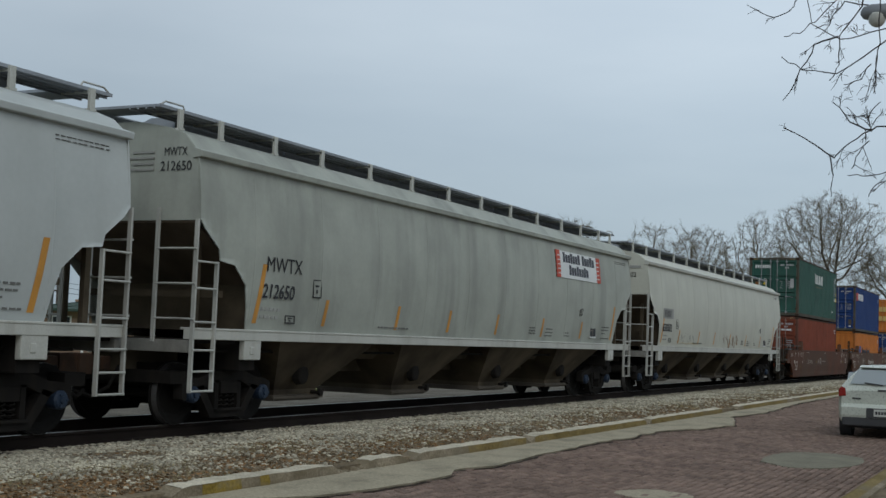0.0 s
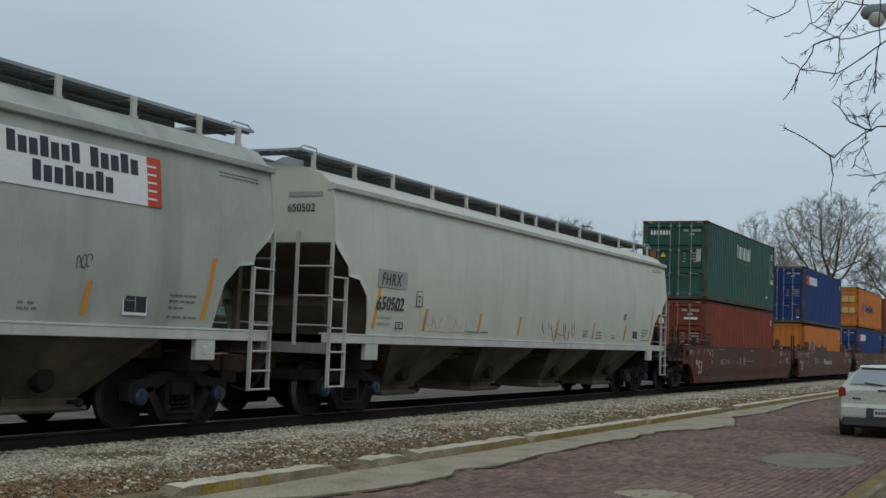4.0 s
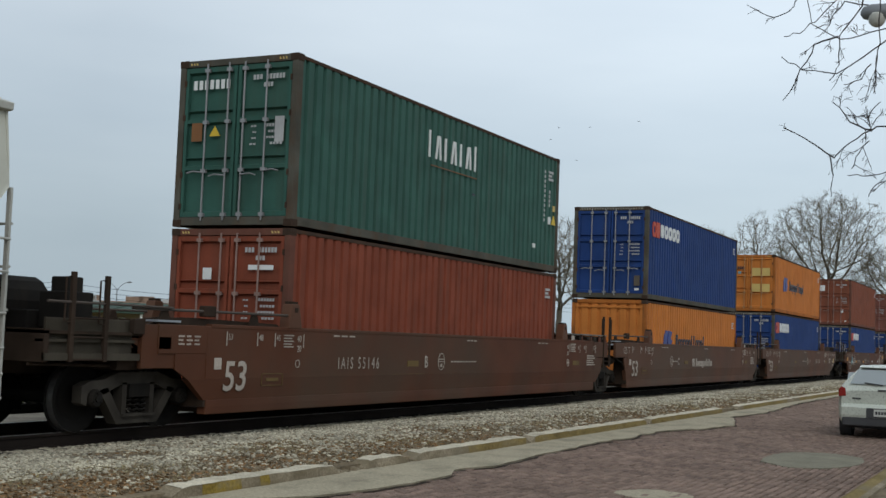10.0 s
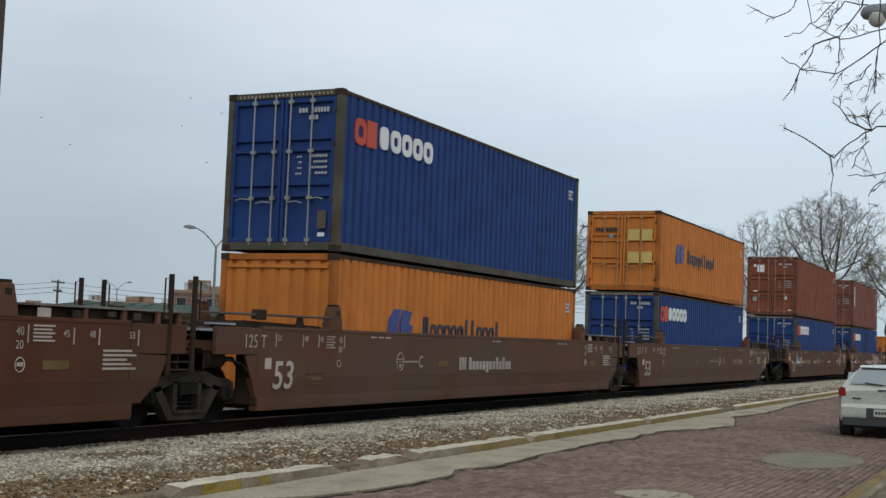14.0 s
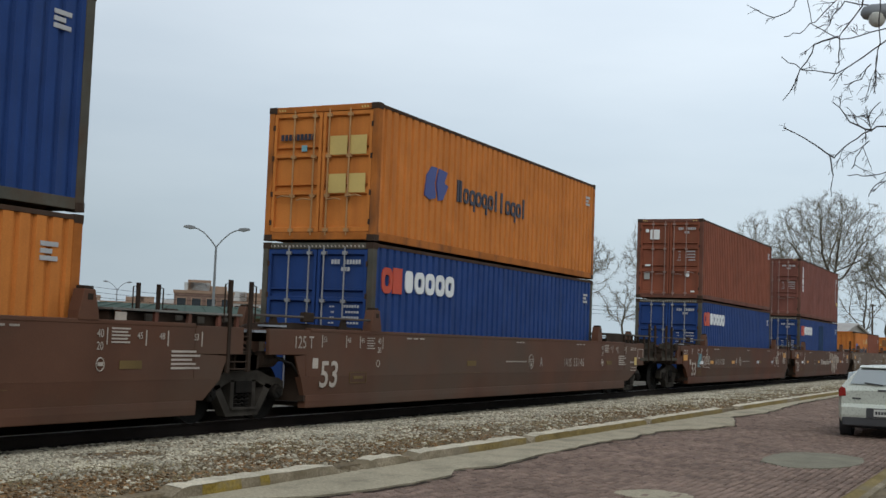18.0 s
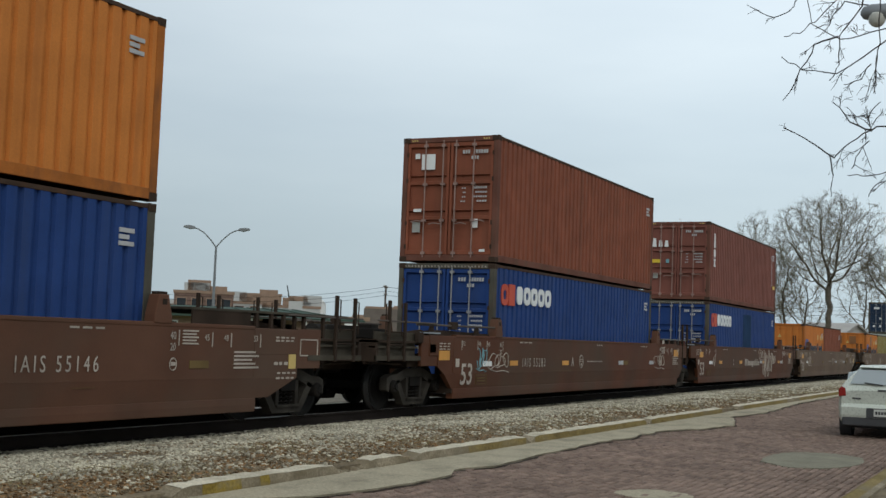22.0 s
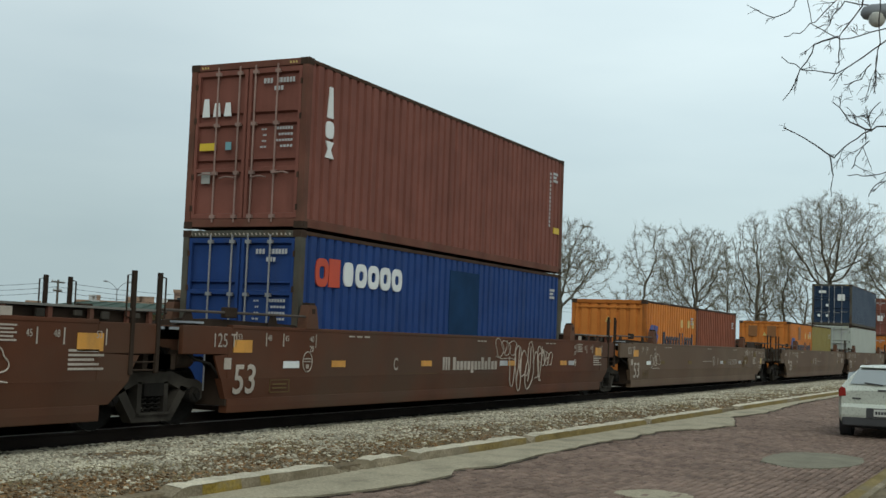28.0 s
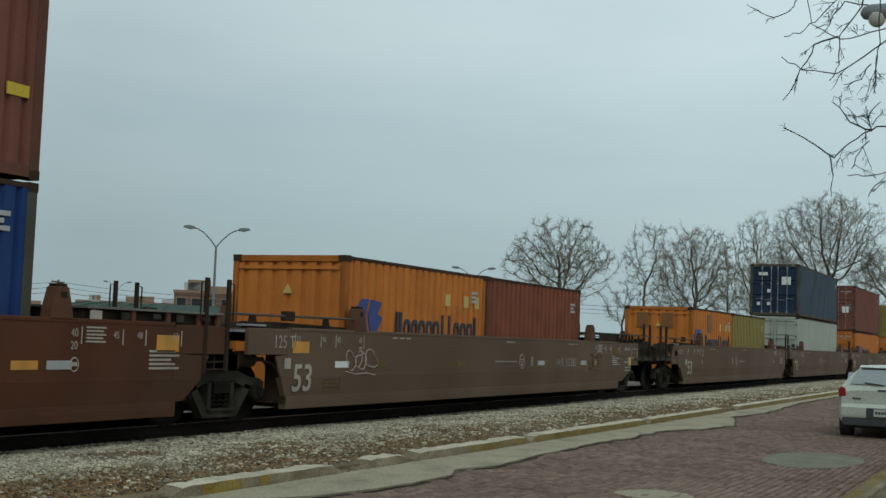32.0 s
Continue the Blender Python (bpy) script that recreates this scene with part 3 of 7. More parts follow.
def common_marks(car, prof):
    bars(car, prof, [(1.65, 1.74, 0.55, 0.05), (1.65, 1.62, 0.5, 0.05)], stencil_grey)
    bars(car, prof, [(x, z, w, 0.028) for x, z, w in ((5.4, 1.56, 1.2), (12.6, 1.66, 0.4), (12.6, 1.6, 0.4), (12.6, 1.73, 0.35), (17.71, 1.86, 0.62), (17.71, 1.78, 0.6), (17.71, 1.69, 0.35), (17.71, 1.56, 0.7), (13.6, 1.56, 0.5), (13.62, 1.64, 0.5), (13.64, 1.72, 0.45), (14.95, 1.58, 0.35), (14.95, 1.65, 0.3))], stencil_worn)
    for k in range(3):
        part("dark_scribble", loop(15.86 + 0.09 * k, side_y(prof, 2.18), 2.18 + 0.03 * k, 0.05, 0.07, 0.006, 12, 0.4, k, 5.0), stencil_black, car, "small dark scribble")
    placard(car, prof, 3.05, 2.0, 0.26, 0.3)
    placard(car, prof, 2.35, 1.56, 0.28, 0.13)
    y = side_y(prof, 1.7)
    part("inspection_border", Shape().box(16.77, 17.25, y - 0.001, y + 0.01, 1.57, 1.89), decal_white, car)
    part("inspection_panel", Shape().box(16.79, 17.23, y - 0.004, y + 0.008, 1.61, 1.87), stencil_black, car, "black inspection stencil")
    part("inspection_lines", Shape().box(17.0, 17.015, y - 0.007, y, 1.62, 1.86).box(16.80, 17.0, y - 0.007, y, 1.76, 1.77), stencil_white, car)
    bars(car, prof, [(18.75, 3.72, 1.0, 0.014), (18.75, 3.67, 1.0, 0.014)], stencil_worn)


def marks_first(car, prof):
    common_marks(car, prof)
    lettering("car_initials", "MWTX", 0.33, stencil_black, car, on_side(1.66, side_y(prof, 2.45), 2.35), 0.98)
    lettering("car_number", "212650", 0.31, stencil_black, car, on_side(1.60, side_y(prof, 2.1), 1.94), 0.96, 0.18, 1.0, 0.014)
    def face(z0, z1, out):
        zs = [z0 + (z1 - z0) * i / 4 for i in range(5)]
        return [(side_y(prof, z) - out, z) for z in zs] + [(-1.42, z1), (-1.42, z0)]
    sg = part("sign_board", Shape().slab(face(3.03, 3.70, 0.006), "x", 14.10, 17.37), decal_white, car, "white sign with red ends")
    for x in (14.10, 17.09):
        part("red_end", Shape().slab(face(3.03, 3.70, 0.012), "x", x, x + 0.28), decal_red, sg)
        for k in range(5):
            part("white_ray", Shape().slab(face(3.12 + 0.11 * k, 3.145 + 0.11 * k, 0.016), "x", x + (0.1 if x < 15 else 0.0), x + (0.28 if x < 15 else 0.18)), decal_white, sg)
    for x, w, z in ((14.60, 1.25, 3.42), (16.00, 0.95, 3.42), (15.00, 1.45, 3.12)):
        n = max(2, int(w / 0.17))
        for i in range(n):
            part("dark_bar", Shape().slab(face(z, z + (0.2 if i % 3 else 0.25), 0.015), "x", x + w * i / n, x + w * (i + 0.72) / n), decal_dark, sg)
    lettering("end_initials", "MWTX", 0.18, stencil_black, car, on_end(-0.012, -0.88, 3.91), 0.74)
    lettering("end_number", "212650", 0.2, stencil_black, car, on_end(-0.012, -0.82, 3.69), 0.95)
    for k in range(4):
        part("small_writing", Shape().box(-0.012, -0.004, -0.70, -0.20 - 0.1 * (k % 2), 3.70 + 0.085 * k, 3.73 + 0.085 * k), stencil_grey, car)


def marks_second(car, prof):
    common_marks(car, prof)
    y = side_y(prof, 2.5)
    part("grey_patch", Shape().box(1.52, 2.62, y - 0.0, y + 0.012, 2.30, 2.62), stencil_grey, car, "grey overpainted patch")
    lettering("car_initials", "FHRX", 0.31, stencil_black, car, on_side(1.62, y - 0.004, 2.35), 0.85, 0.18, 1.2, 0.010)
    lettering("car_number", "650502", 0.34, stencil_black, car, on_side(1.50, side_y(prof, 2.1), 1.90), 1.02, 0.18, 1.0, 0.014)
    for k, (x, z, w, h) in enumerate(((3.7, 1.78, 0.13, 0.15), (4.05, 1.74, 0.13, 0.15), (4.4, 1.80, 0.13, 0.15), (4.75, 1.76, 0.13, 0.15), (5.1, 1.78, 0.13, 0.15), (5.5, 1.74, 0.13, 0.15), (9.9, 1.80, 0.22, 0.24), (10.45, 1.78, 0.20, 0.27), (10.95, 1.82, 0.26, 0.28), (11.35, 1.80, 0.24, 0.27), (11.78, 1.84, 0.10, 0.24))):
        part("chalk_scrawl", loop(x, side_y(prof, z) + 0.004, z, w, h, 0.004 if k < 6 else 0.007, 24, 0.3, 50 + k, (4.4, 6.0, 3.6)[k % 3]), stencil_grey if k < 6 else decal_brown, car, "faint grey scrawl" if k < 6 else "brown scrawl")
    part("chalk_scrawl", Shape().tube([(3.7 + 0.3 * i, side_y(prof, 1.55), 1.55 + 0.02 * math.sin(i * 1.7)) for i in range(9)], 0.005, 4), decal_tan, car, "faint tan scrawl")
    lettering("end_number", "650502", 0.2, stencil_black, car, on_end(-0.012, -0.60, 3.50), 0.95)
    part("small_writing", Shape().box(-0.012, -0.004, -1.3, -0.62, 3.76, 3.84), stencil_grey, car)


hopper_car(-7.5, hopper_paint_far, "light grey covered hopper car with orange strips", common_marks)
hopper_car(14.1, hopper_paint_old, "weathered grey covered hopper car with dirt streaks", marks_first, 0.06)
hopper_car(36.05, hopper_paint_new, "pale grey covered hopper car with faint scrawls", marks_second)


# ---- articulated well cars ----
def well_side_poly(left, right):
    """Outline of a well's side plate, with the swept ends that clear the trucks."""
    p = [(-3.10, 1.46), (-3.10, 0.85), (-2.80, 0.70)] if left else [(-2.30, 1.46), (-2.40, 1.06), (-2.72, 1.04), (-2.60, 0.80), (-2.54, 0.70)]
    q = [(15.72, 0.70), (15.72, 1.46)] if right else [(15.12, 0.70), (15.22, 0.90), (15.32, 1.04), (14.64, 1.06), (14.50, 1.46)]
    return p + q


def well_unit(x0, label, left_coupler, right_coupler, writing, tint=None):
    """One well: origin at the near end of its load, on the rail top."""
    car = thing("well_car", label, "freight car", group="freight train")
    ride(car, x0)
    paint = tint or well_paint
    for s in (-1, 1):
        poly = well_side_poly(left_coupler, right_coupler)
        sd = part("side_plate", Shape().slab(poly, "y", *sorted((s * 1.44, s * 1.47))), paint, car)
        ya, yb, yc = s * 1.474, s * 1.445, s * 1.36
        xl = -2.80 if left_coupler else -2.54
        xr, xq = (15.72, 14.95) if right_coupler else (15.13, 14.78)
        lp = [(xl, ya, 0.70), (xr, ya, 0.70), (xq, yb, 0.40), (-2.38, yb, 0.40), (xl, yc, 0.70), (xr, yc, 0.70), (xq, yc, 0.40), (-2.38, yc, 0.40)]
        part("lower_plate", Shape().add(lp, [(0, 1, 2, 3), (7, 6, 5, 4), (0, 4, 5, 1), (1, 5, 6, 2), (2, 6, 7, 3), (3, 7, 4, 0)]), paint, sd)
        part("top_chord", Shape().box(-2.30, 14.5, *sorted((s * 1.36, s * 1.478)), 1.44, 1.50), paint, sd, bevel=0.012)
        part("bottom_chord", Shape().slab([(s * 1.30, 0.19), (s * 1.446, 0.19), (s * 1.452, 0.30), (s * 1.449, 0.40), (s * 1.30, 0.40)], "x", -2.33, 14.62), paint, sd, bevel=0.01)
        part("panel_lap", Shape().box(-2.3, 14.5, *sorted((s * 1.46, s * 1.476)), 0.700, 0.712), paint, sd)
        for x in (-2.40, 14.50):
            part("end_stiffener", Shape().box(x, x + 0.05, *sorted((s * 1.44, s * 1.478)), 0.72, 1.44), paint, sd)
        for x in (-0.1, 12.29):
            g = Shape().slab([(x - 0.20, 1.48), (x - 0.19, 1.60), (x - 0.11, 1.88), (x + 0.09, 1.88), (x + 0.17, 1.60), (x + 0.19, 1.48)], "y", *sorted((s * 1.49, s * 1.30)))
            gd = part("container_guide", g, well_mid, car, "rusty brown corner guide", bevel=0.015)
            part("guide_cap", Shape().box(x - 0.09, x + 0.07, *sorted((s * 1.47, s * 1.32)), 1.88, 1.92).box(x - 0.05, x + 0.05, *sorted((s * 1.494, s * 1.488)), 1.74, 1.82), well_dark, gd, bevel=0.008)
    part("centre_beam", Shape().box(-2.3, 14.5, -0.3, 0.3, 0.2, 0.27), well_dark, car)
    for x in (-2.2, -0.2, 2.9, 6.0, 9.1, 12.1, 14.2):
        part("floor_beam", Shape().box(x, x + 0.25, -1.35, 1.35, 0.205, 0.275), well_dark, car)
    for e in (-1, 1):
        xw = -2.30 if e < 0 else 14.5
        coup = left_coupler if e < 0 else right_coupler
        out = 3.3 if coup else 1.52
        bulk = Shape().box(*sorted((xw, xw + e * 0.08)), -1.44, -1.05, 0.30, 1.46).box(*sorted((xw, xw + e * 0.08)), 1.05, 1.44, 0.30, 1.46).box(*sorted((xw, xw + e * 0.08)), -1.05, 1.05, 0.30, 0.50).box(*sorted((xw, xw + e * 0.08)), -1.05, 1.05, 1.25, 1.46)
        part("end_bulkhead", bulk, well_dark, car)
        # end frame: box girder over the truck, with shear plates
        eb = Shape().box(*sorted((xw + e * 0.02, xw + e * 1.18)), -1.475, -1.40, 1.06, 1.47).box(*sorted((xw + e * 0.02, xw + e * 1.18)), 1.40, 1.475, 1.06, 1.47)
        eb.box(*sorted((xw + e * 0.02, xw + e * 1.18)), -1.42, 1.42, 1.40, 1.46)
        part("end_girder", eb, paint, car, bevel=0.012)
        part("draft_sill", Shape().box(*sorted((xw, xw + e * out)), -0.34, 0.34, 0.76, 1.12), well_dark, car)
        part("bolster", Shape().box(*sorted((xw + e * 1.2, xw + e * 1.8)), -1.3, 1.3, 0.84, 1.05), well_dark, car)
        # sheared end detail: flanges and brackets
        for y in (-1.2, -0.8, 0.8, 1.2):
            br = Shape().slab([(xw + e * 0.05, 1.46), (xw + e * 1.1, 1.46), (xw + e * 0.9, 1.53), (xw + e * 0.35, 1.58), (xw + e * 0.05, 1.53)], "y", y - 0.02, y + 0.02)
            part("bracket", br, well_dark, car)
        if coup:
            xe = xw + e * out
            dk = Shape().box(*sorted((xw + e * 1.2, xe)), -1.45, 1.45, 1.30, 1.34).box(*sorted((xe, xe - e * 0.08)), -1.45, 1.45, 0.95, 1.36)
            part("end_platform", dk, well_dark, car, "dark steel crossing platform")
            tall = 0.30 if x0 < 63 and e < 0 else 0.0
            part("brake_reservoir", Shape().turned([(xw + e * 1.6, 0.1), (xw + e * 1.65, 0.20 + tall / 2), (xw + e * 2.5, 0.20 + tall / 2), (xw + e * 2.55, 0.1)], 14, "x", (0, 0.45, 1.42 + tall)), black_steel, car)
            part("brake_valve", Shape().box(*sorted((xw + e * 1.7, xw + e * 2.2)), -0.75, -0.25, 1.36, 1.56 + tall).box(*sorted((xw + e * 1.8, xw + e * 2.1)), -0.65, -0.35, 1.5, 1.64 + 1.4 * tall), black_steel, car, bevel=0.02)
            xp = -5.17 if e < 0 else 16.89
            for y in (-1.47, 1.47):
                stanchion(car, xp, y, 0.95, 2.08, e)
                stanchion(car, xp + 0.62, y, 0.95, 2.06, e)
                for z in (0.98, 1.26, 1.50):
                    part("rung", Shape().tube([(xp, y, z), (xp + 0.62, y, z)], 0.015, 6), well_dark, car)
                part("hand_rail", Shape().tube([(xw + e * 0.9, y, 1.70), (xe, y, 1.70)], 0.018, 6), hand_rod, car)
                part("platform_edge", Shape().box(*sorted((xw + e * 1.55, xe)), *sorted((y, y * 0.965)), 0.97, 1.06), deck_steel, car)
                part("deck_panel", Shape().box(*sorted((xw + e * 1.6, xe - e * 0.1)), *sorted((y * 0.93, y * 0.90)), 1.0, 1.50), deck_steel, car, "dusty brown deck panel", bevel=0.01)
                part("deck_lip", Shape().box(*sorted((xw + e * 1.6, xe)), *sorted((y * 0.97, y * 0.88)), 1.20, 1.235), deck_steel, car)
            if e < 0:
                part("side_box", Shape().box(-3.80, -3.10, -1.455, -1.38, 0.86, 1.46), paint, car, "recessed brown side box", bevel=0.01)
                part("junction_box", Shape().box(-4.01, -3.79, -1.49, -1.40, 1.32, 1.52), well_dark, car, bevel=0.01)
                part("relief_panel", Shape().box(-3.48, -3.20, -1.475, -1.455, 1.12, 1.30), paint, car, bevel=0.008)
            else:
                part("raised_deck", Shape().box(12.95, 17.3, -1.46, 1.46, 1.70, 1.735), deck_steel, car, "dusty brown raised deck")
                part("deck_skirt", Shape().box(12.97, 14.40, -1.45, -1.42, 1.50, 1.70), well_dark, car)
                for x in (14.55, 14.95, 15.3, 15.62, 15.9, 16.5):
                    part("deck_leg", Shape().box(x, x + 0.06, -1.45, -1.40, 1.34, 1.70), well_dark, car)
                part("side_box", Shape().box(15.72, 16.44, -1.455, -1.38, 0.84, 1.48), paint, car, "recessed brown side box", bevel=0.01)
                part("outline_frame", Shape().box(15.81, 16.35, -1.462, -1.455, 1.30, 1.32).box(15.81, 16.35, -1.462, -1.455, 1.04, 1.06).box(15.81, 15.83, -1.462, -1.455, 1.04, 1.32).box(16.33, 16.35, -1.462, -1.455, 1.04, 1.32), stencil_white, car, "pale stencilled frame")
                part("yellow_panel", Shape().box(15.46, 15.66, -1.482, -1.472, 0.84, 1.07), decal_tan, car)
                for k, (x, z) in enumerate(((15.05, 0.90), (15.15, 0.76), (15.12, 0.68), (15.08, 1.32), (15.08, 1.27))):
                    for i in range(4):
                        part("small_writing", Shape().box(x + 0.14 * i, x + 0.10 + 0.14 * i - 0.02 * ((i + k) % 2), -1.480, -1.474, z, z + (0.05 if k == 0 else 0.028)), stencil_white, car)
            for k in range(4):
                y = -1.1 + 0.55 * k
                part("machinery_block", Shape().box(*sorted((xw + e * (1.3 + 0.25 * (k % 2)), xw + e * (1.75 + 0.3 * (k % 3)))), y - 0.2, y + 0.2, 1.34, 1.48 + 0.06 * (k % 3)), black_steel, car, bevel=0.02)
            part("brake_rod", Shape().tube([(xw + e * 0.6, -1.15, 0.86), (xe, -1.2, 0.92)], 0.022, 6), well_dark, car)
            coupler(car, xe, e)
        else:
            if e < 0:
                # ladder posts beside the shared truck
                for s in (-1, 1):
                    y, xp = s * 1.47, -4.56 if s < 0 else -3.14
                    stanchion(car, xp, y, 0.78, 2.17, -1)
                    stanchion(car, xp + 0.53, y, 0.80, 2.17, 1)
                    for z in (0.84, 0.95, 1.10, 1.33):
                        part("rung", Shape().tube([(xp, y - s * 0.01, z), (xp + 0.53, y - s * 0.01, z)], 0.014, 6), well_dark, car)
                    part("grating_step", Shape().box(xp, xp + 0.53, *sorted((y, y - s * 0.2)), 1.06, 1.08), well_dark, car)
            else:
                part("end_walkway", Shape().box(12.74, 15.62, -1.47, 1.47, 1.635, 1.665), walk_plate, car, "pale worn end walkway plate")
                part("walkway_beam", Shape().box(12.80, 15.55, -1.36, 1.36, 1.475, 1.62), well_dark, car)
                for x in (12.86, 13.62, 14.35, 15.05, 15.5):
                    part("walkway_leg", Shape().box(x, x + 0.07, -1.45, -1.40, 1.46, 1.635), edge_brown, car)
                part("sign_plate", Shape().box(12.80, 13.02, -1.466, -1.458, 1.50, 1.61), stencil_white, car, "small white plate")
                for k, x in enumerate((13.4, 14.05, 14.55, 15.15)):
                    part("walkway_clip", Shape().box(x, x + 0.14, -1.475, -1.44, 1.50 + 0.03 * (k % 2), 1.60), truck_dust, car, bevel=0.01)
            part("crossover_step", Shape().box(*sorted((xw + e * 1.1, xw + e * 1.5)), -1.4, -0.7, 1.40, 1.44).box(*sorted((xw + e * 1.1, xw + e * 1.5)), 0.7, 1.4, 1.40, 1.44), dark_grating, car)
    # rod along the near end of each side, with its hub and brackets
    for s in (-1, 1):
        rod = part("grab_rod", Shape().tube([(-4.0, s * 1.43, 1.67), (0.05, s * 1.43, 1.69)], 0.020, 8), hand_rod, car, "dull grab rod")
        part("rod_hub", Shape().box(-2.48, -2.18, *sorted((s * 1.46, s * 1.36)), 1.60, 1.76), well_dark, rod, bevel=0.02)
        for x in (-3.3, -1.15):
            part("rod_bracket", Shape().slab([(x - 0.14, 1.47), (x + 0.14, 1.47), (x + 0.05, 1.68), (x - 0.05, 1.68)], "y", *sorted((s * 1.42, s * 1.38))), well_dark, rod)
        part("end_flange", Shape().slab([(-3.4, 1.47), (-0.3, 1.47), (-0.45, 1.54), (-2.6, 1.58), (-3.4, 1.56)], "y", *sorted((s * 1.36, s * 1.30))), well_dark, car)
    hs = [(-3.45, -1.40, 1.15), (-3.1, -1.42, 0.98), (-2.75, -1.42, 0.92), (-2.5, -1.42, 0.72), (-2.2, -1.40, 0.66)]
    part("brake_hose", Shape().tube(hs, 0.02, 6), black_steel, car)
    for k, pts in enumerate((((-3.5, -1.0, 1.2), (-3.2, -1.15, 0.95), (-2.7, -1.2, 1.0), (-2.4, -1.1, 0.85)), ((-3.6, -0.6, 1.0), (-3.1, -0.9, 0.75), (-2.6, -0.9, 0.8)), ((14.6, -1.2, 0.95), (15.1, -1.25, 0.85), (15.6, -1.1, 1.1)))):
        part("brake_hose", Shape().tube(pts, 0.022, 6), black_steel, car)
    part("brake_cylinder", Shape().turned([(-3.35, 0.06), (-3.32, 0.13), (-2.95, 0.13), (-2.9, 0.05), (-2.6, 0.03)], 12, "x", (0, -1.15, 0.98)), well_dark, car)
    part("tread_step", Shape().box(-3.5, -3.0, -1.46, -1.25, 1.50, 1.53), dark_grating, car)
    truck(car, -3.42 if left_coupler else -3.63)
    if right_coupler:
        truck(car, 16.0)
    writing(car)
    return car


def stanchion(car, x, y, z0, z1, e):
    st = part("stanchion", Shape().box(x - 0.035, x + 0.035, y - 0.025, y + 0.025, z0, z1), well_dark, car, bevel=0.006)
    part("grip", Shape().tube([(x, y, z1 - 0.05), (x + e * 0.13, y, z1 - 0.07), (x + e * 0.13, y, z1 - 0.62), (x, y, z1 - 0.64)], 0.013, 6), well_dark, st)


def plate(car, x0, x1, z0, z1, material, name="stencil", y=-1.477):
    return part(name, Shape().box(x0, x1, y - 0.003, y + 0.004, z0, z1), material, car)


def flag(car, x, z, n, right=False):
    """A post-and-number mark for a container length."""
    plate(car, x, x + 0.02, z - 0.08, z + 0.13, stencil_white, "marker_line")
    lettering("marker_number", n, 0.13, stencil_white, car, on_side(x + (-0.18 if right else 0.04), -1.481, z + 0.01), 0.9)


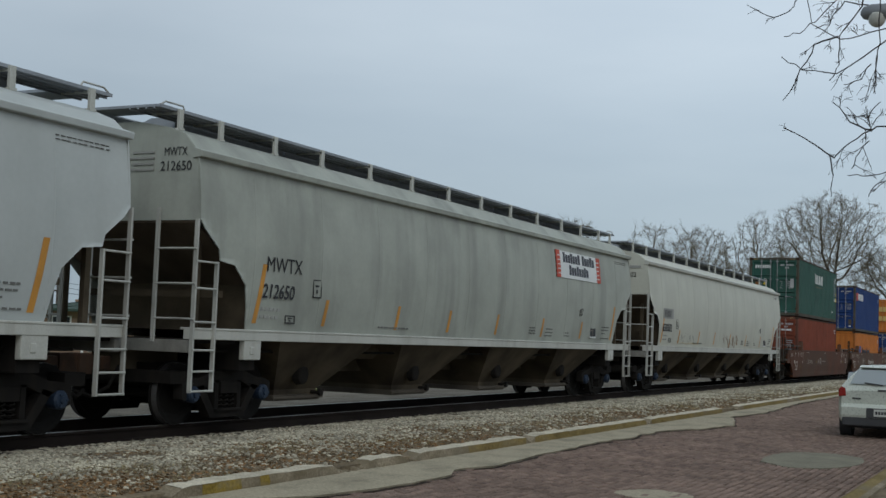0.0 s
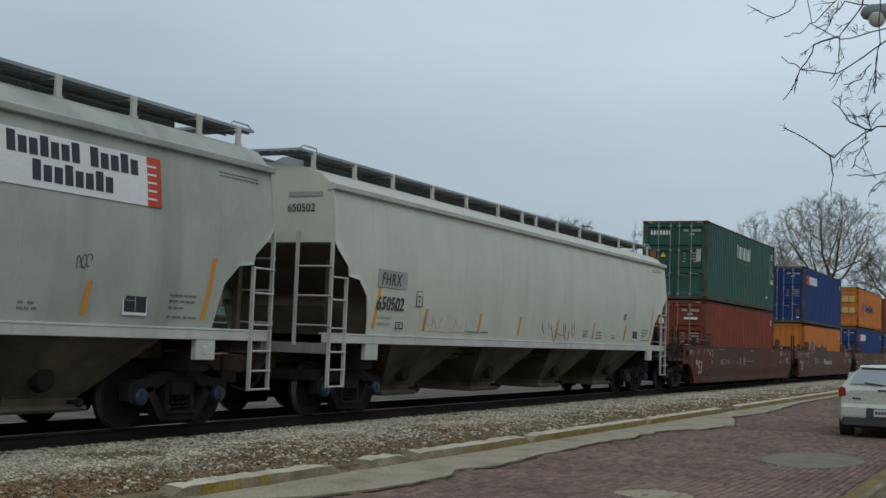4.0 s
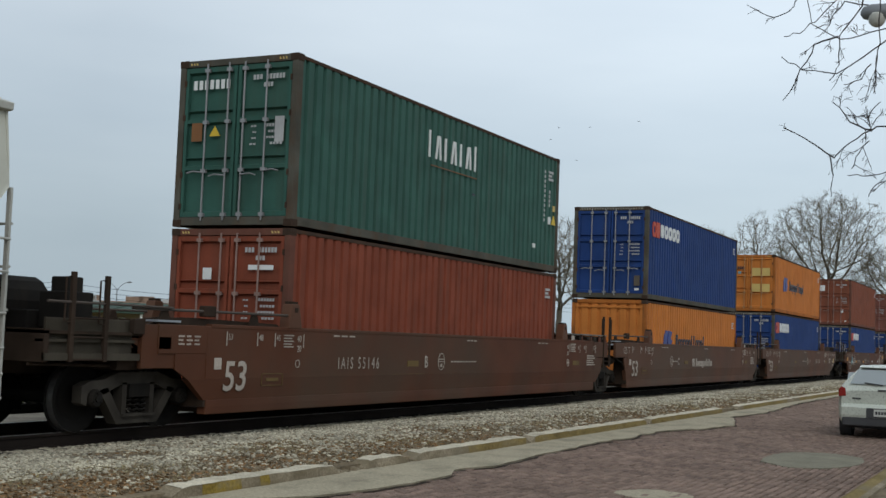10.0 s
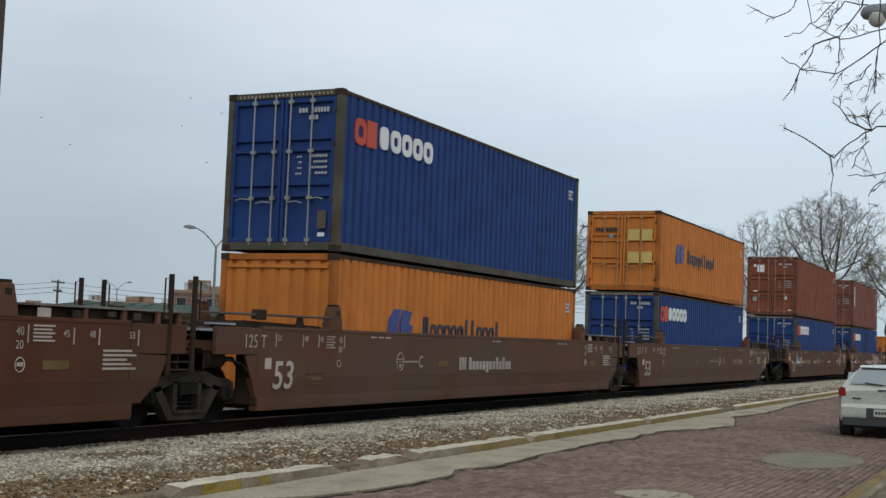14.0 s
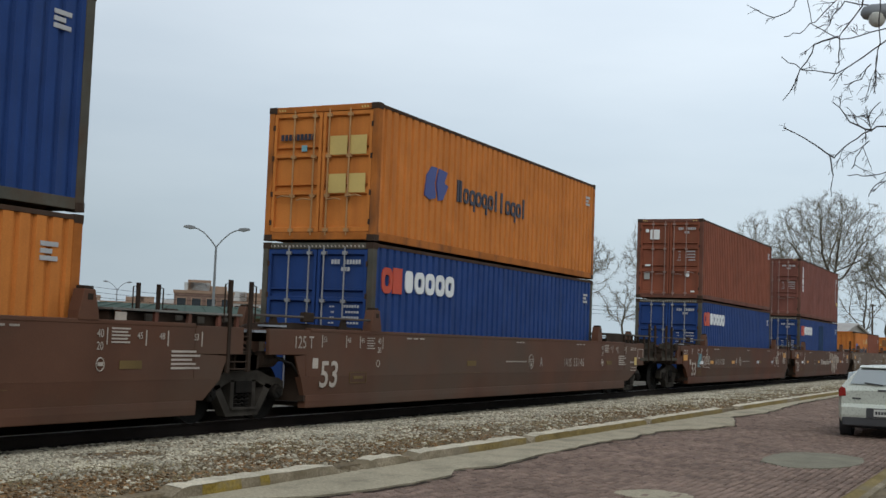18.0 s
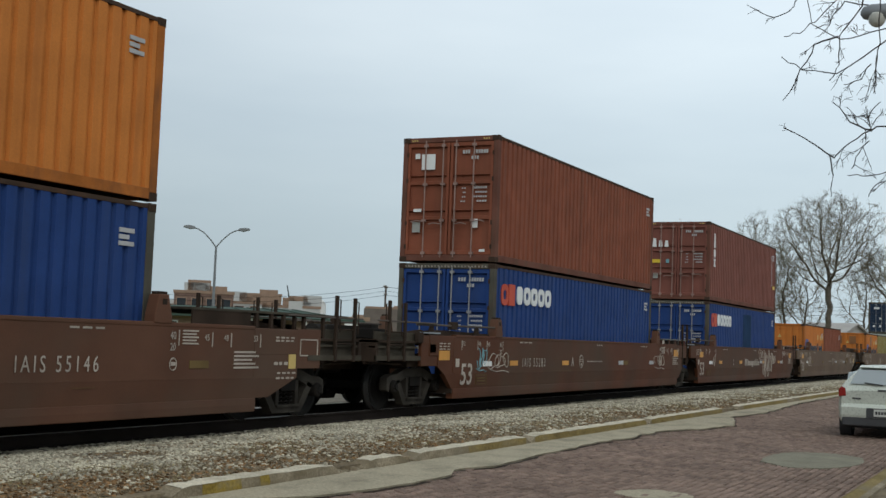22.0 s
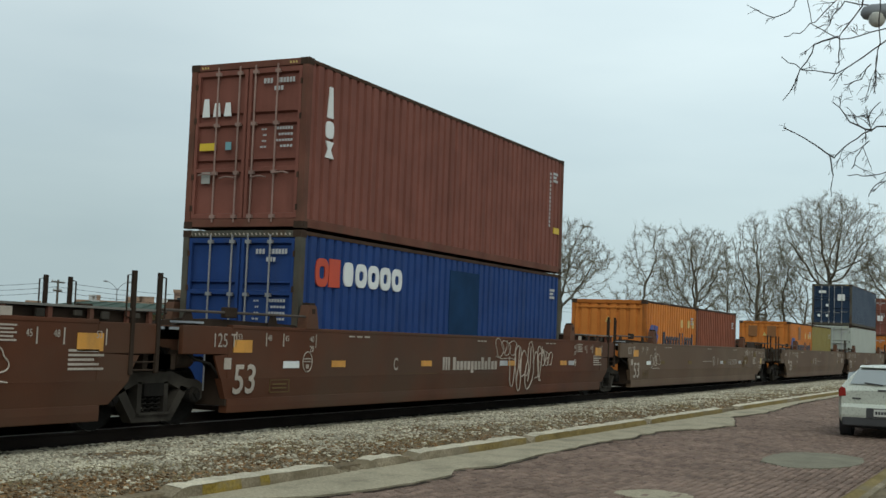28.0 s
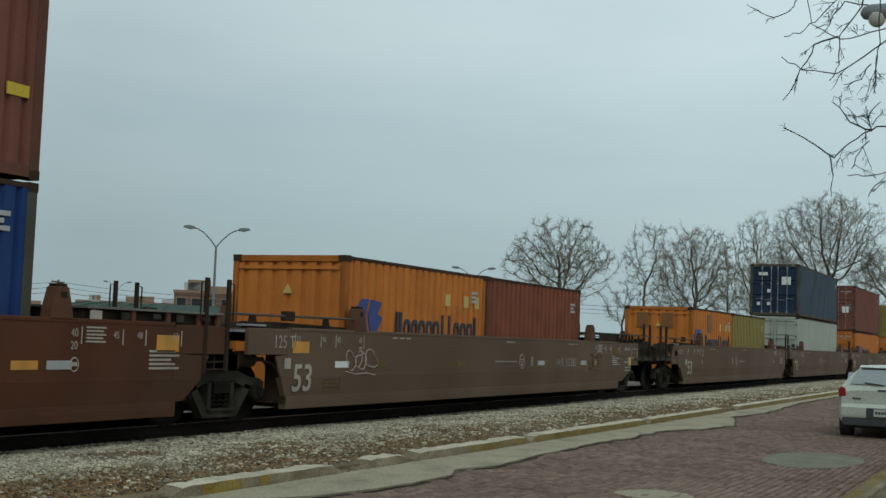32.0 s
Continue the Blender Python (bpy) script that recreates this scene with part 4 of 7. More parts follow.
def well_writing(car, letter, number, side_name, graffiti=0, yellow=False, left125=True, far=False, back=0.0):
    lettering("size_number", "53", 0.62, stencil_white, car, on_side(-2.00 - back, -1.482, 0.48 if back else 0.53), 1.0, 0.1, 1.0, 0.012)
    plate(car, -2.20 - back, -2.03 - back, 0.84, 1.01, stencil_white, "pale_placard")
    if back:
        plate(car, -0.91, -0.45, 0.85, 0.96, decal_white, "reflector")
        part("ruled_box", Shape().box(-1.27, -0.72, -1.480, -1.474, 0.47, 0.48).box(-1.27, -0.72, -1.480, -1.474, 0.66, 0.67).box(-1.27, -1.26, -1.480, -1.474, 0.47, 0.67).box(-0.73, -0.72, -1.480, -1.474, 0.47, 0.67).box(-1.2, -0.8, -1.480, -1.474, 0.53, 0.55).box(-1.2, -0.8, -1.480, -1.474, 0.59, 0.61), dull_reflector, car)
    if left125:
        lettering("capacity", "125 T", 0.29, stencil_white, car, on_side(-2.80, -1.482, 1.17), 0.88)
    else:
        for k in range(3):
            for i in range(3):
                plate(car, -3.05 + 0.18 * i, -2.92 + 0.18 * i - 0.03 * ((i + k) % 2), 1.19 + 0.055 * k, 1.215 + 0.055 * k, stencil_white, "small_writing")
    for x, n in ((-1.93, "53"), (-1.14, "48"), (-0.66, "45")):
        flag(car, x - back, 1.27, n)
    for x, n in ((13.42, "45"), (13.88, "48"), (14.64, "53")):
        flag(car, x, 1.25, n, True)
    for k in range(5):
        plate(car, 12.74, 13.10 - 0.05 * (k % 2), 1.20 + 0.045 * k, 1.222 + 0.045 * k, stencil_white, "small_writing")
        plate(car, 13.98, 14.62 - 0.09 * (k % 3), 0.85 + 0.058 * k, 0.88 + 0.058 * k, stencil_white, "small_writing")
        if not graffiti:
            plate(car, -0.40, -0.12 - 0.05 * (k % 2), 1.18 + 0.045 * k, 1.20 + 0.045 * k, stencil_white, "small_writing")
    for x in (-0.02 - back / 2, 12.46):
        lettering("marker_number", "40", 0.15, stencil_white, car, on_side(x, -1.482, 1.27), 0.85)
        lettering("marker_number", "20", 0.15, stencil_white, car, on_side(x, -1.482, 1.11), 0.85)
        plate(car, x + 0.19, x + 0.205, 1.18, 1.40, stencil_white, "marker_line")
    part("round_emblem", loop(12.55, -1.478, 0.92, 0.075, 0.085, 0.009).box(12.50, 12.60, -1.482, -1.476, 0.90, 0.95), stencil_white, car)
    for x0, x1 in ((1.12, 1.92), (6.5, 7.0), (10.5, 11.2)):
        for i in range(3):
            plate(car, x0 + (x1 - x0) * i / 3, x0 + (x1 - x0) * (i + 0.7) / 3, 1.375, 1.402, stencil_white, "small_writing")
    for x in (3.85,) if not yellow else (0.57, 3.9):
        plate(car, x, x + 0.45, 0.86, 0.97, orange_tape if yellow and graffiti != 4 else dull_reflector, "reflector")
    if yellow:
        for x, m in ((7.72, decal_faded), (8.20, orange_tape), (11.50, orange_tape), (12.08, decal_faded)) if graffiti == 2 else ((8.4, decal_faded), (8.84, dull_reflector), (11.4, decal_faded)):
            plate(car, x, x + 0.43, 0.86, 0.97, m, "reflector")
        plate(car, 14.12, 14.60, 1.09, 1.32, orange_tape if graffiti != 4 else dull_reflector, "yellow_panel")
    if not graffiti:
        plate(car, 12.92, 13.36, 0.86, 0.97, dull_reflector, "reflector")
        part("round_emblem", loop(0.02, -1.478, 0.92, 0.06, 0.06, 0.007), stencil_white, car)
    # ruled box with small writing
    bx = Shape().box(-0.98, -0.40, -1.480, -1.474, 0.58, 0.59).box(-0.98, -0.40, -1.480, -1.474, 0.76, 0.77).box(-0.98, -0.97, -1.480, -1.474, 0.58, 0.77).box(-0.41, -0.40, -1.480, -1.474, 0.58, 0.77).box(-0.85, -0.52, -1.480, -1.474, 0.65, 0.70)
    if not graffiti:
        part("ruled_box", bx, dull_reflector, car)
    lettering("unit_letter", letter, 0.32, stencil_white, car, on_side(7.95 if far else (2.76 if graffiti == 2 else 3.0 if side_name else 4.55), -1.482, 0.80 if graffiti == 2 else 0.84), 0.8, 0.0, 1.0, 0.012)
    xe = 7.4 if far else (2.25 if side_name else 5.3)
    if graffiti == 2:
        xe = -0.2
    part("round_emblem", loop(xe, -1.478, 0.95, 0.14, 0.165, 0.010).box(xe - 0.10, xe + 0.10, -1.482, -1.476, 0.99, 1.01).box(xe - 0.12, xe + 0.12, -1.482, -1.476, 0.945, 0.96).box(xe - 0.04, xe + 0.04, -1.482, -1.476, 0.84, 0.91), stencil_white, car)
    xs0 = 5.9 if far else (2.45 if side_name else 5.75)
    for i in range(0 if graffiti == 2 else 4 if side_name else 9):
        plate(car, xs0 + 0.14 * i, xs0 + 0.10 + 0.14 * i, 0.935, 0.965, stencil_white, "small_writing")
    if number:
        lettering("car_number", number, 0.29, stencil_white, car, on_side(9.6 if far else 1.28, -1.482, 0.83), 0.78, 0.0, 1.45)
    if side_name:
        for i, w in enumerate((0.05, 0.05, 0.05)):
            plate(car, 4.85 + 0.12 * i, 4.93 + 0.12 * i, 0.78, 1.04, stencil_white, "name_bar")
        for i in range(13):
            plate(car, 5.32 + 0.175 * i, 5.45 + 0.175 * i, 0.78 - (0.06 if i == 5 else 0), 0.96 + (0.08 if i in (0, 8, 10) else 0), stencil_white, "name_bar")
    if yellow:
        xy = -3.06 if not left125 else -1.82 - 1.6 * back
        zy = 0.98 if not left125 else 1.09
        plate(car, xy, xy + 0.48, zy, zy + 0.19, orange_tape, "yellow_panel")
        if not back:
            plate(car, xy, xy + 0.48, zy - 0.12, zy - 0.01, decal_white, "reflector")
    # faint weld and panel outlines low on the side
    plate(car, 3.2, 4.6, 0.715, 0.720, dull_reflector, "scratch")
    plate(car, 10.6, 11.0, 0.62, 0.625, dull_reflector, "scratch")
    if graffiti in (1, 4):
        scrawl(car, -0.55, 0.80, 1.05, 0.36, graffiti, stencil_white)
        scrawl(car, 12.0, 0.8, 1.0, 0.36, graffiti + 1, stencil_white if graffiti == 1 else dull_reflector)
    if graffiti == 1:
        scrawl(car, -1.24, 0.82, 0.5, 0.42, 5, decal_cyan)
    if graffiti == 2:
        scrawl(car, 8.25, 0.40, 2.1, 0.95, 9, stencil_white, 0.014, 0.34)
        scrawl(car, 10.1, 0.85, 0.8, 0.36, 13, stencil_white, 0.013, 0.24)
        scrawl(car, 7.5, 1.08, 1.1, 0.36, 11, stencil_white)


def scrawl(car, x, z, w, h, seed, material, r=0.011, pitch=0.3):
    """Loose looping lines of spray paint, no letters."""
    rnd = random.Random(seed)
    n = max(3, int(w / pitch))
    for i in range(n):
        cx, cz = x + w * (i + 0.5) / n, z + h * rnd.uniform(0.42, 0.58)
        part("spray_line", loop(cx, -1.477, cz, w / n * rnd.uniform(0.45, 0.75), h * rnd.uniform(0.36, 0.52), r, 22, 0.35, seed * 31 + i, rnd.choice((4.6, 6.3, 6.3, 7.5))), material, car, "sprayed loop")
        if i % 2:
            part("spray_line", Shape().tube([(cx - 0.1, -1.477, z + 0.1 * h), (cx + 0.02, -1.477, cz), (cx + 0.05, -1.477, z + 0.95 * h)], r, 4), material, car, "sprayed stroke")
    if r < 0.012:
        part("spray_line", Shape().tube([(x, -1.477, z - 0.02), (x + w * 0.3, -1.477, z - 0.07), (x + w * 0.7, -1.477, z - 0.05), (x + w, -1.477, z - 0.09)], r, 4), material, car, "sprayed stroke")


BROWN_WELL = "rust-brown steel well car with white stencilled markings"
well_unit(62.60, BROWN_WELL, True, False, lambda c: well_writing(c, "B", "IAIS 55146", False, left125=False))
well_unit(82.45, "rust-brown steel well car with a pale name on its side", False, False, lambda c: well_writing(c, "C", "", True), well_mid)
well_unit(102.30, BROWN_WELL, False, True, lambda c: well_writing(c, "A", "IAIS 55146", False, far=True), well_mid)
well_unit(126.25, "rust-brown steel well car with sprayed scrawls and yellow panels", True, False, lambda c: well_writing(c, "A", "IAIS 55283", False, 1, True, left125=False, back=0.08))
well_unit(145.95, "rust-brown steel well car with large sprayed loops", False, False, lambda c: well_writing(c, "C", "", True, 2, True, back=0.28))
well_unit(165.70, "rust-brown steel well car with sprayed scrawls at its ends", False, True, lambda c: well_writing(c, "B", "IAIS 55283", False, 4, True, far=True, back=0.26), well_dusty)
well_unit(189.60, BROWN_WELL, True, False, lambda c: well_writing(c, "B", "", False, left125=False), well_dusty)
well_unit(209.40, BROWN_WELL, False, False, lambda c: well_writing(c, "C", "", False), well_dusty)
well_unit(229.20, BROWN_WELL, False, True, lambda c: well_writing(c, "A", "", False), well_dusty)
well_unit(253.10, BROWN_WELL, True, False, lambda c: well_writing(c, "A", "", False, left125=False), well_dusty)


# ---- containers ----
def corrugated(L, z0, z1, y, out, pitch=0.278, depth=0.045):
    """A trapezoid-ribbed wall along x; out is the side to which it looks."""
    prof, x = [], 0.0
    n = max(1, round(L / pitch))
    p = L / n
    for i in range(n):
        for u, d in ((0.0, 0), (0.30, 0), (0.38, 1), (0.62, 1), (0.70, 0)):
            prof.append((i * p + u * p, d))
    prof.append((L, 0))
    rows = [[(x, y - out * depth * d, z) for x, d in prof] for z in (z0, z1)]
    return Shape().sheet(rows)


def container(x0, z, L, H, paint, label, logo=None, doors=True, seed=0, plain_doors=False):
    """A steel box: near end at x = 0, base at z = 0; ribbed sides, framed edges, doors or a ribbed wall at the near end."""
    rnd = random.Random(seed)
    box = thing("shipping_container", label, "container", group="containers on the train")
    ride(box, x0, z)
    W = 1.219
    edge = worn_frame if paint in (c_blue, c_green, c_navy) else edge_orange if paint is c_orange else (edge_brown if paint in (c_red, c_brown, c_maroon) else paint)
    rod_paint = rod_tan if paint is c_orange else rod_rust if paint in (c_red, c_brown, c_maroon) else rod_grey
    for x in (0.0, L):
        e = 1 if x == 0 else -1
        for s in (-1, 1):
            part("corner_post", Shape().box(*sorted((x, x + e * 0.16)), *sorted((s * W, s * (W - 0.12))), 0.1, H - 0.1), edge, box, bevel=0.008)
        part("end_sill", Shape().box(*sorted((x, x + e * 0.10)), -W + 0.12, W - 0.12, 0.02, 0.16), edge, box, bevel=0.008)
        part("end_header", Shape().box(*sorted((x, x + e * 0.10)), -W + 0.12, W - 0.12, H - 0.12, H - 0.005), edge, box, bevel=0.008)
    if doors:
        for y in [-1.02 + 0.085 * k for k in range(25)] if paint is c_blue else (-1.0, -0.94, -0.88, 0.84, 0.9, 0.96):
            part("hazard_dash", Shape().slab([(y, H - 0.088), (y + 0.03, H - 0.088), (y + 0.045, H - 0.05), (y + 0.015, H - 0.05)], "x", -0.003, 0.0), stencil_white if paint is c_blue else decal_tan, box)
    else:
        part("pale_band", Shape().box(-0.004, 0.02, -W + 0.14, W - 0.14, H - 0.26, H - 0.20), paint, box)
    for s in (-1, 1):
        part("bottom_rail", Shape().box(0.14, L - 0.14, *sorted((s * (W - 0.005), s * (W - 0.06))), 0.02, 0.17), edge, box, bevel=0.006)
        part("top_rail", Shape().box(0.14, L - 0.14, *sorted((s * (W - 0.005), s * (W - 0.06))), H - 0.075, H - 0.012), rust_steel, box, bevel=0.006)
        sh = corrugated(L - 0.32, 0.17, H - 0.075, s * (W - 0.012), s)
        sh.v = [(v[0] + 0.16, v[1], v[2]) for v in sh.v]
        part("side_panel", sh, paint, box, "ribbed steel side")
    cast = mesh_of("corner_casting", Shape().box(-0.0, 0.178, -0.006, 0.16, 0, 0.118).box(-0.004, 0.0, 0.05, 0.1, 0.03, 0.09).box(0.05, 0.12, -0.01, -0.006, 0.03, 0.09), rust_steel)
    for ex in (0, 1):
        for ey in (0, 1):
            for ez in (0, 1):
                c = part("corner_casting", cast, None, box)
                c.matrix_basis = pose(L + 0.003 if ex else -0.003, W if ey else -W, H - 0.118 if ez else 0, 0, 0, (180 if ey else 90) if ex else (-90 if ey else 0))
                if ex != ey:
                    c.matrix_basis = pose(L + 0.003 if ex else -0.003, W if ey else -W, H - 0.118 if ez else 0, 0, 0, 90 if ex else -90)
    part("roof", Shape().box(0.1, L - 0.1, -W + 0.05, W - 0.05, H - 0.05, H - 0.02), paint, box)
    part("underframe", Shape().box(0.1, L - 0.1, -W + 0.06, W - 0.06, 0.06, 0.14), rust_steel, box)
    fw = corrugated(2 * W - 0.24, 0.16, H - 0.12, 0, -1, 0.25, 0.045)
    fw.v = [(L - 0.03 + v[1], v[0] - W + 0.12, v[2]) for v in fw.v]
    part("front_wall", fw, paint, box)
    if not doors:
        fw = corrugated(2 * W - 0.24, 0.16, H - 0.12, 0, 1, 0.30, 0.045)
        fw.v = [(0.03 - v[1], v[0] - W + 0.12, v[2]) for v in fw.v]
        part("near_wall", fw, paint, box, "ribbed end wall")
    else:
        for s in (1, -1):
            ya, yb = sorted((s * 0.012, s * (W - 0.125)))
            dz = H - 0.30
            prof = [(0.105, 0.17), (0.018, 0.17)]
            for u, w in ((0.0, 0.10), (0.30, 0.11), (0.38, 0.05), (0.615, 0.11), (0.695, 0.05), (0.955, 0.10)):
                zc = 0.17 + dz * u
                prof += [(0.078, zc + 0.001), (0.018, zc + 0.03), (0.018, zc + w - 0.012), (0.078, zc + w)] if u else [(0.018, zc + w - 0.02), (0.078, zc + w)]
            prof[-1] = (0.018, H - 0.13)
            prof += [(0.105, H - 0.13)]
            d = Shape().slab(prof, "y", ya, yb)
            dr = part("door", d, paint, box, "panelled steel door")
            for yy in (ya + 0.035, yb - 0.035):
                part("door_edge", Shape().box(0.012, 0.07, yy - 0.03, yy + 0.03, 0.18, H - 0.14), paint, dr)
            for u in (0.14, 0.56):
                y = s * (0.012 + (W - 0.137) * u)
                rd = Shape().tube([(-0.015, y, 0.10), (-0.015, y, H - 0.08)], 0.017, 8)
                for zc in (0.2, H * 0.33, H * 0.62, H - 0.2):
                    rd.box(-0.03, 0.025, y - 0.05, y + 0.05, zc - 0.03, zc + 0.03)
                part("lock_rod", rd, rod_paint, dr, "worn lock rod")
                zc = H * 0.30 + 0.06 * (u > 0.5)
                part("handle", Shape().tube([(-0.04, y, zc), (-0.045, y + s * 0.2, zc + 0.02), (-0.045, y + s * 0.32, zc - 0.01)], 0.014, 6), rod_paint, dr)
            for zc in (0.35, 0.9, H - 1.0, H - 0.4):
                part("hinge", Shape().box(0.0, 0.04, *sorted((s * (W - 0.15), s * (W - 0.10))), zc - 0.05, zc + 0.05), rust_steel, dr)
        # small plates and writing on the doors
        if not plain_doors:
            for y, z, w, h in ((-0.50, 0.86, 0.20, 0.085), (-0.95, 0.86, 0.38, 0.085), (-0.72, 0.815, 0.20, 0.075), (-0.42, 0.58, 0.12, 0.03), (-0.42, 0.545, 0.08, 0.03), (-0.42, 0.51, 0.10, 0.03), (-0.42, 0.475, 0.14, 0.03), (-0.95, 0.58, 0.34, 0.05), (-0.95, 0.545, 0.30, 0.04), (-0.95, 0.51, 0.34, 0.04), (-0.95, 0.475, 0.26, 0.04)):
                n = max(2, int(w / 0.055))
                for i in range(n):
                    part("small_writing", Shape().box(0.010, 0.016, y + w * i / n, y + w * (i + 0.7) / n, z * H, z * H + h), decal_faded, box)
    # side writing near the far end
    for k in range(3):
        part("small_writing", Shape().box(L - 0.72, L - 0.42 - 0.1 * (k % 2), -W - 0.003, -W + 0.02, H - 0.45 - 0.09 * k, H - 0.39 - 0.09 * k), decal_faded, box)
    if logo:
        logo(box, L, H)
    return box


def decal(box, name, x0, x1, z0, z1, material, y=-1.2205):
    return part(name, Shape().box(x0, x1, y, y + 0.025, z0, z1), material, box)


def rounded_block(x0, x1, z0, z1):
    """A plain block with rounded corners lying on the ribs."""
    cx, cz, rx, rz = (x0 + x1) / 2, (z0 + z1) / 2, (x1 - x0) / 2, (z1 - z0) / 2
    n = 20
    out = [(cx + rx * math.copysign(abs(math.cos(a)) ** 0.6, math.cos(a)), cz + rz * math.copysign(abs(math.sin(a)) ** 0.6, math.sin(a))) for a in [2 * math.pi * k / n for k in range(n)]]
    return Shape().slab(out, "y", -1.2255, -1.2)


def rounded_ring(x0, x1, z0, z1, hole):
    """A plain rounded ring lying on the ribs; hole is its inner share."""
    cx, cz, rx, rz = (x0 + x1) / 2, (z0 + z1) / 2, (x1 - x0) / 2, (z1 - z0) / 2
    n, s = 20, Shape()
    rings = []
    for k, y in ((1.0, -1.2255), (hole, -1.2255), (hole, -1.2), (1.0, -1.2)):
        rings.append([(cx + k * rx * math.copysign(abs(math.cos(a)) ** 0.7, math.cos(a)), y, cz + k * rz * math.copysign(abs(math.sin(a)) ** 0.7, math.sin(a))) for a in [2 * math.pi * j / n for j in range(n)]])
    return s.add([p for r in rings for p in r], [(i * n + j, i * n + (j + 1) % n, (i + 1) % 4 * n + (j + 1) % n, (i + 1) % 4 * n + j) for i in range(4) for j in range(n)])


def logo_red_white(x):
    """Two red blocks followed by five rounded white blocks."""
    def put(box, L, H):
        part("red_block", rounded_ring(x, x + 0.42, 1.98, 2.47, 0.45), decal_red, box, "red logo block")
        part("red_block", Shape().box(x + 0.44, x + 0.80, -1.2255, -1.2, 1.99, 2.48), decal_red, box, "red logo block")
        for i in range(5):
            xa = x + 0.90 + i * 0.455
            part("white_block", rounded_ring(xa, xa + 0.40, 2.03, 2.46, 0.42) if i else rounded_block(xa + 0.04, xa + 0.36, 2.03, 2.46), decal_white, box, "white logo block")
        part("grey_plate", Shape().box(0.006, 0.016, -0.98, -0.80, H * 0.14, H * 0.14 + 0.32), gate_steel, box)
        part("white_label", Shape().box(0.006, 0.016, -0.96, -0.82, H * 0.09, H * 0.09 + 0.07), decal_white, box)
    return put


def name_bars(box, x0, x1, z0, z1, n, material, tall=(), low=()):
    """A name drawn as a row of plain bars and rings; some rings hang a tail below the line."""
    w = (x1 - x0) / n
    for i in range(n):
        xa = x0 + i * w
        if i in tall:
            for k in ((0.08, 0.50) if i == 0 else (0.22,)):
                part("name_bar", Shape().box(xa + k * w, xa + k * w + 0.09, -1.2255, -1.2, z0, z1 + 0.13), material, box)
        else:
            part("name_ring", rounded_ring(xa + 0.02, xa + w * 0.92, z0, z1, 0.52), material, box)
            if i in low:
                part("name_bar", Shape().box(xa + 0.02 + w * 0.62, xa + w * 0.92, -1.2262, -1.2, z0 - 0.13, z0 + 0.12), material, box)


def emblem(box, x, z):
    part("emblem_block", Shape().slab([(x, z), (x + 0.05, z + 0.42), (x + 0.28, z + 0.62), (x + 0.52, z + 0.62), (x + 0.42, z + 0.3), (x + 0.5, z), (x + 0.2, z - 0.06)], "y", -1.2255, -1.2), decal_blue, box, "blue emblem block")
    part("emblem_block", Shape().slab([(x + 0.60, z + 0.62), (x + 1.0, z + 0.58), (x + 0.86, z + 0.36), (x + 1.04, z + 0.30), (x + 0.82, z), (x + 0.60, z - 0.04), (x + 0.52, z + 0.3)], "y", -1.2255, -1.2), decal_blue, box, "blue emblem block")


def hl(box, L, H):
    emblem(box, 1.98, 1.08)
    name_bars(box, 3.44, 7.32, 1.13, 1.46, 12, decal_dark, (0, 6, 7, 11), (2, 4, 9))


def logo_white_tall(box, L, H):
    """A name as serif-like plain white bars high on the side, and a small one on the door."""
    for i in range(7):
        x = 4.80 + 0.365 * i
        up = 2.36 + 0.06 * (i in (0, 6))
        for xa, xb in ((x, x + 0.08), (x + 0.20, x + 0.14)) if i % 2 else ((x + 0.06, x + 0.06),):
            part("name_bar", Shape().slab([(xa, 1.88), (xa + 0.07, 1.88), (xb + 0.07, up), (xb, up)], "y", -1.2255, -1.2), decal_white, box, "white logo bar")
    part("thin_line", Shape().box(5.0, 7.2, -1.2225, -1.2, 1.72, 1.738), decal_brown, box)
    for i in range(7):
        y = 0.92 - 0.115 * i
        part("name_bar", Shape().box(0.010, 0.015, y - 0.075, y, H - 0.52, H - 0.36), decal_white, box)
    part("brown_plate", Shape().box(0.008, 0.016, 0.70, 0.92, H - 1.42, H - 1.10), decal_brown, box)
    part("warning_triangle", Shape().slab([(0.32, H - 1.34), (0.54, H - 1.34), (0.43, H - 1.16)], "x", 0.006, 0.015), decal_yellow, box, "yellow warning triangle")
    part("data_table", Shape().box(0.008, 0.016, -0.98, -0.80, H - 1.48, H - 1.05), decal_faded, box)
    for k in range(11):
        decal(box, "small_writing", 11.21, 11.27, 2.42 - 0.12 * k, 2.49 - 0.12 * k, decal_faded)
    for k in range(4):
        decal(box, "small_writing", 11.53, 11.60, 1.94 - 0.11 * k, 2.02 - 0.11 * k, decal_faded)
    part("warning_triangle", Shape().slab([(11.72, 1.18), (12.0, 1.18), (11.86, 1.42)], "y", -1.2255, -1.2), decal_yellow, box, "yellow warning triangle")
    decal(box, "yellow_plate", 11.80, 11.94, 1.52, 1.66, decal_tan)
    decal(box, "white_plate", 11.50, 11.66, 1.18, 1.36, decal_white)
    decal(box, "white_plate", 10.55, 10.70, 0.52, 0.62, decal_white)
    decal(box, "patch", 7.0, 7.15, 1.35, 1.39, decal_dark)


def door_squares(rows):
    def put(box, L, H):
        for y, z, w, h, m in rows:
            part("door_placard", Shape().box(0.004, 0.016, y, y + w, H * z, H * z + h), m, box)
    return put


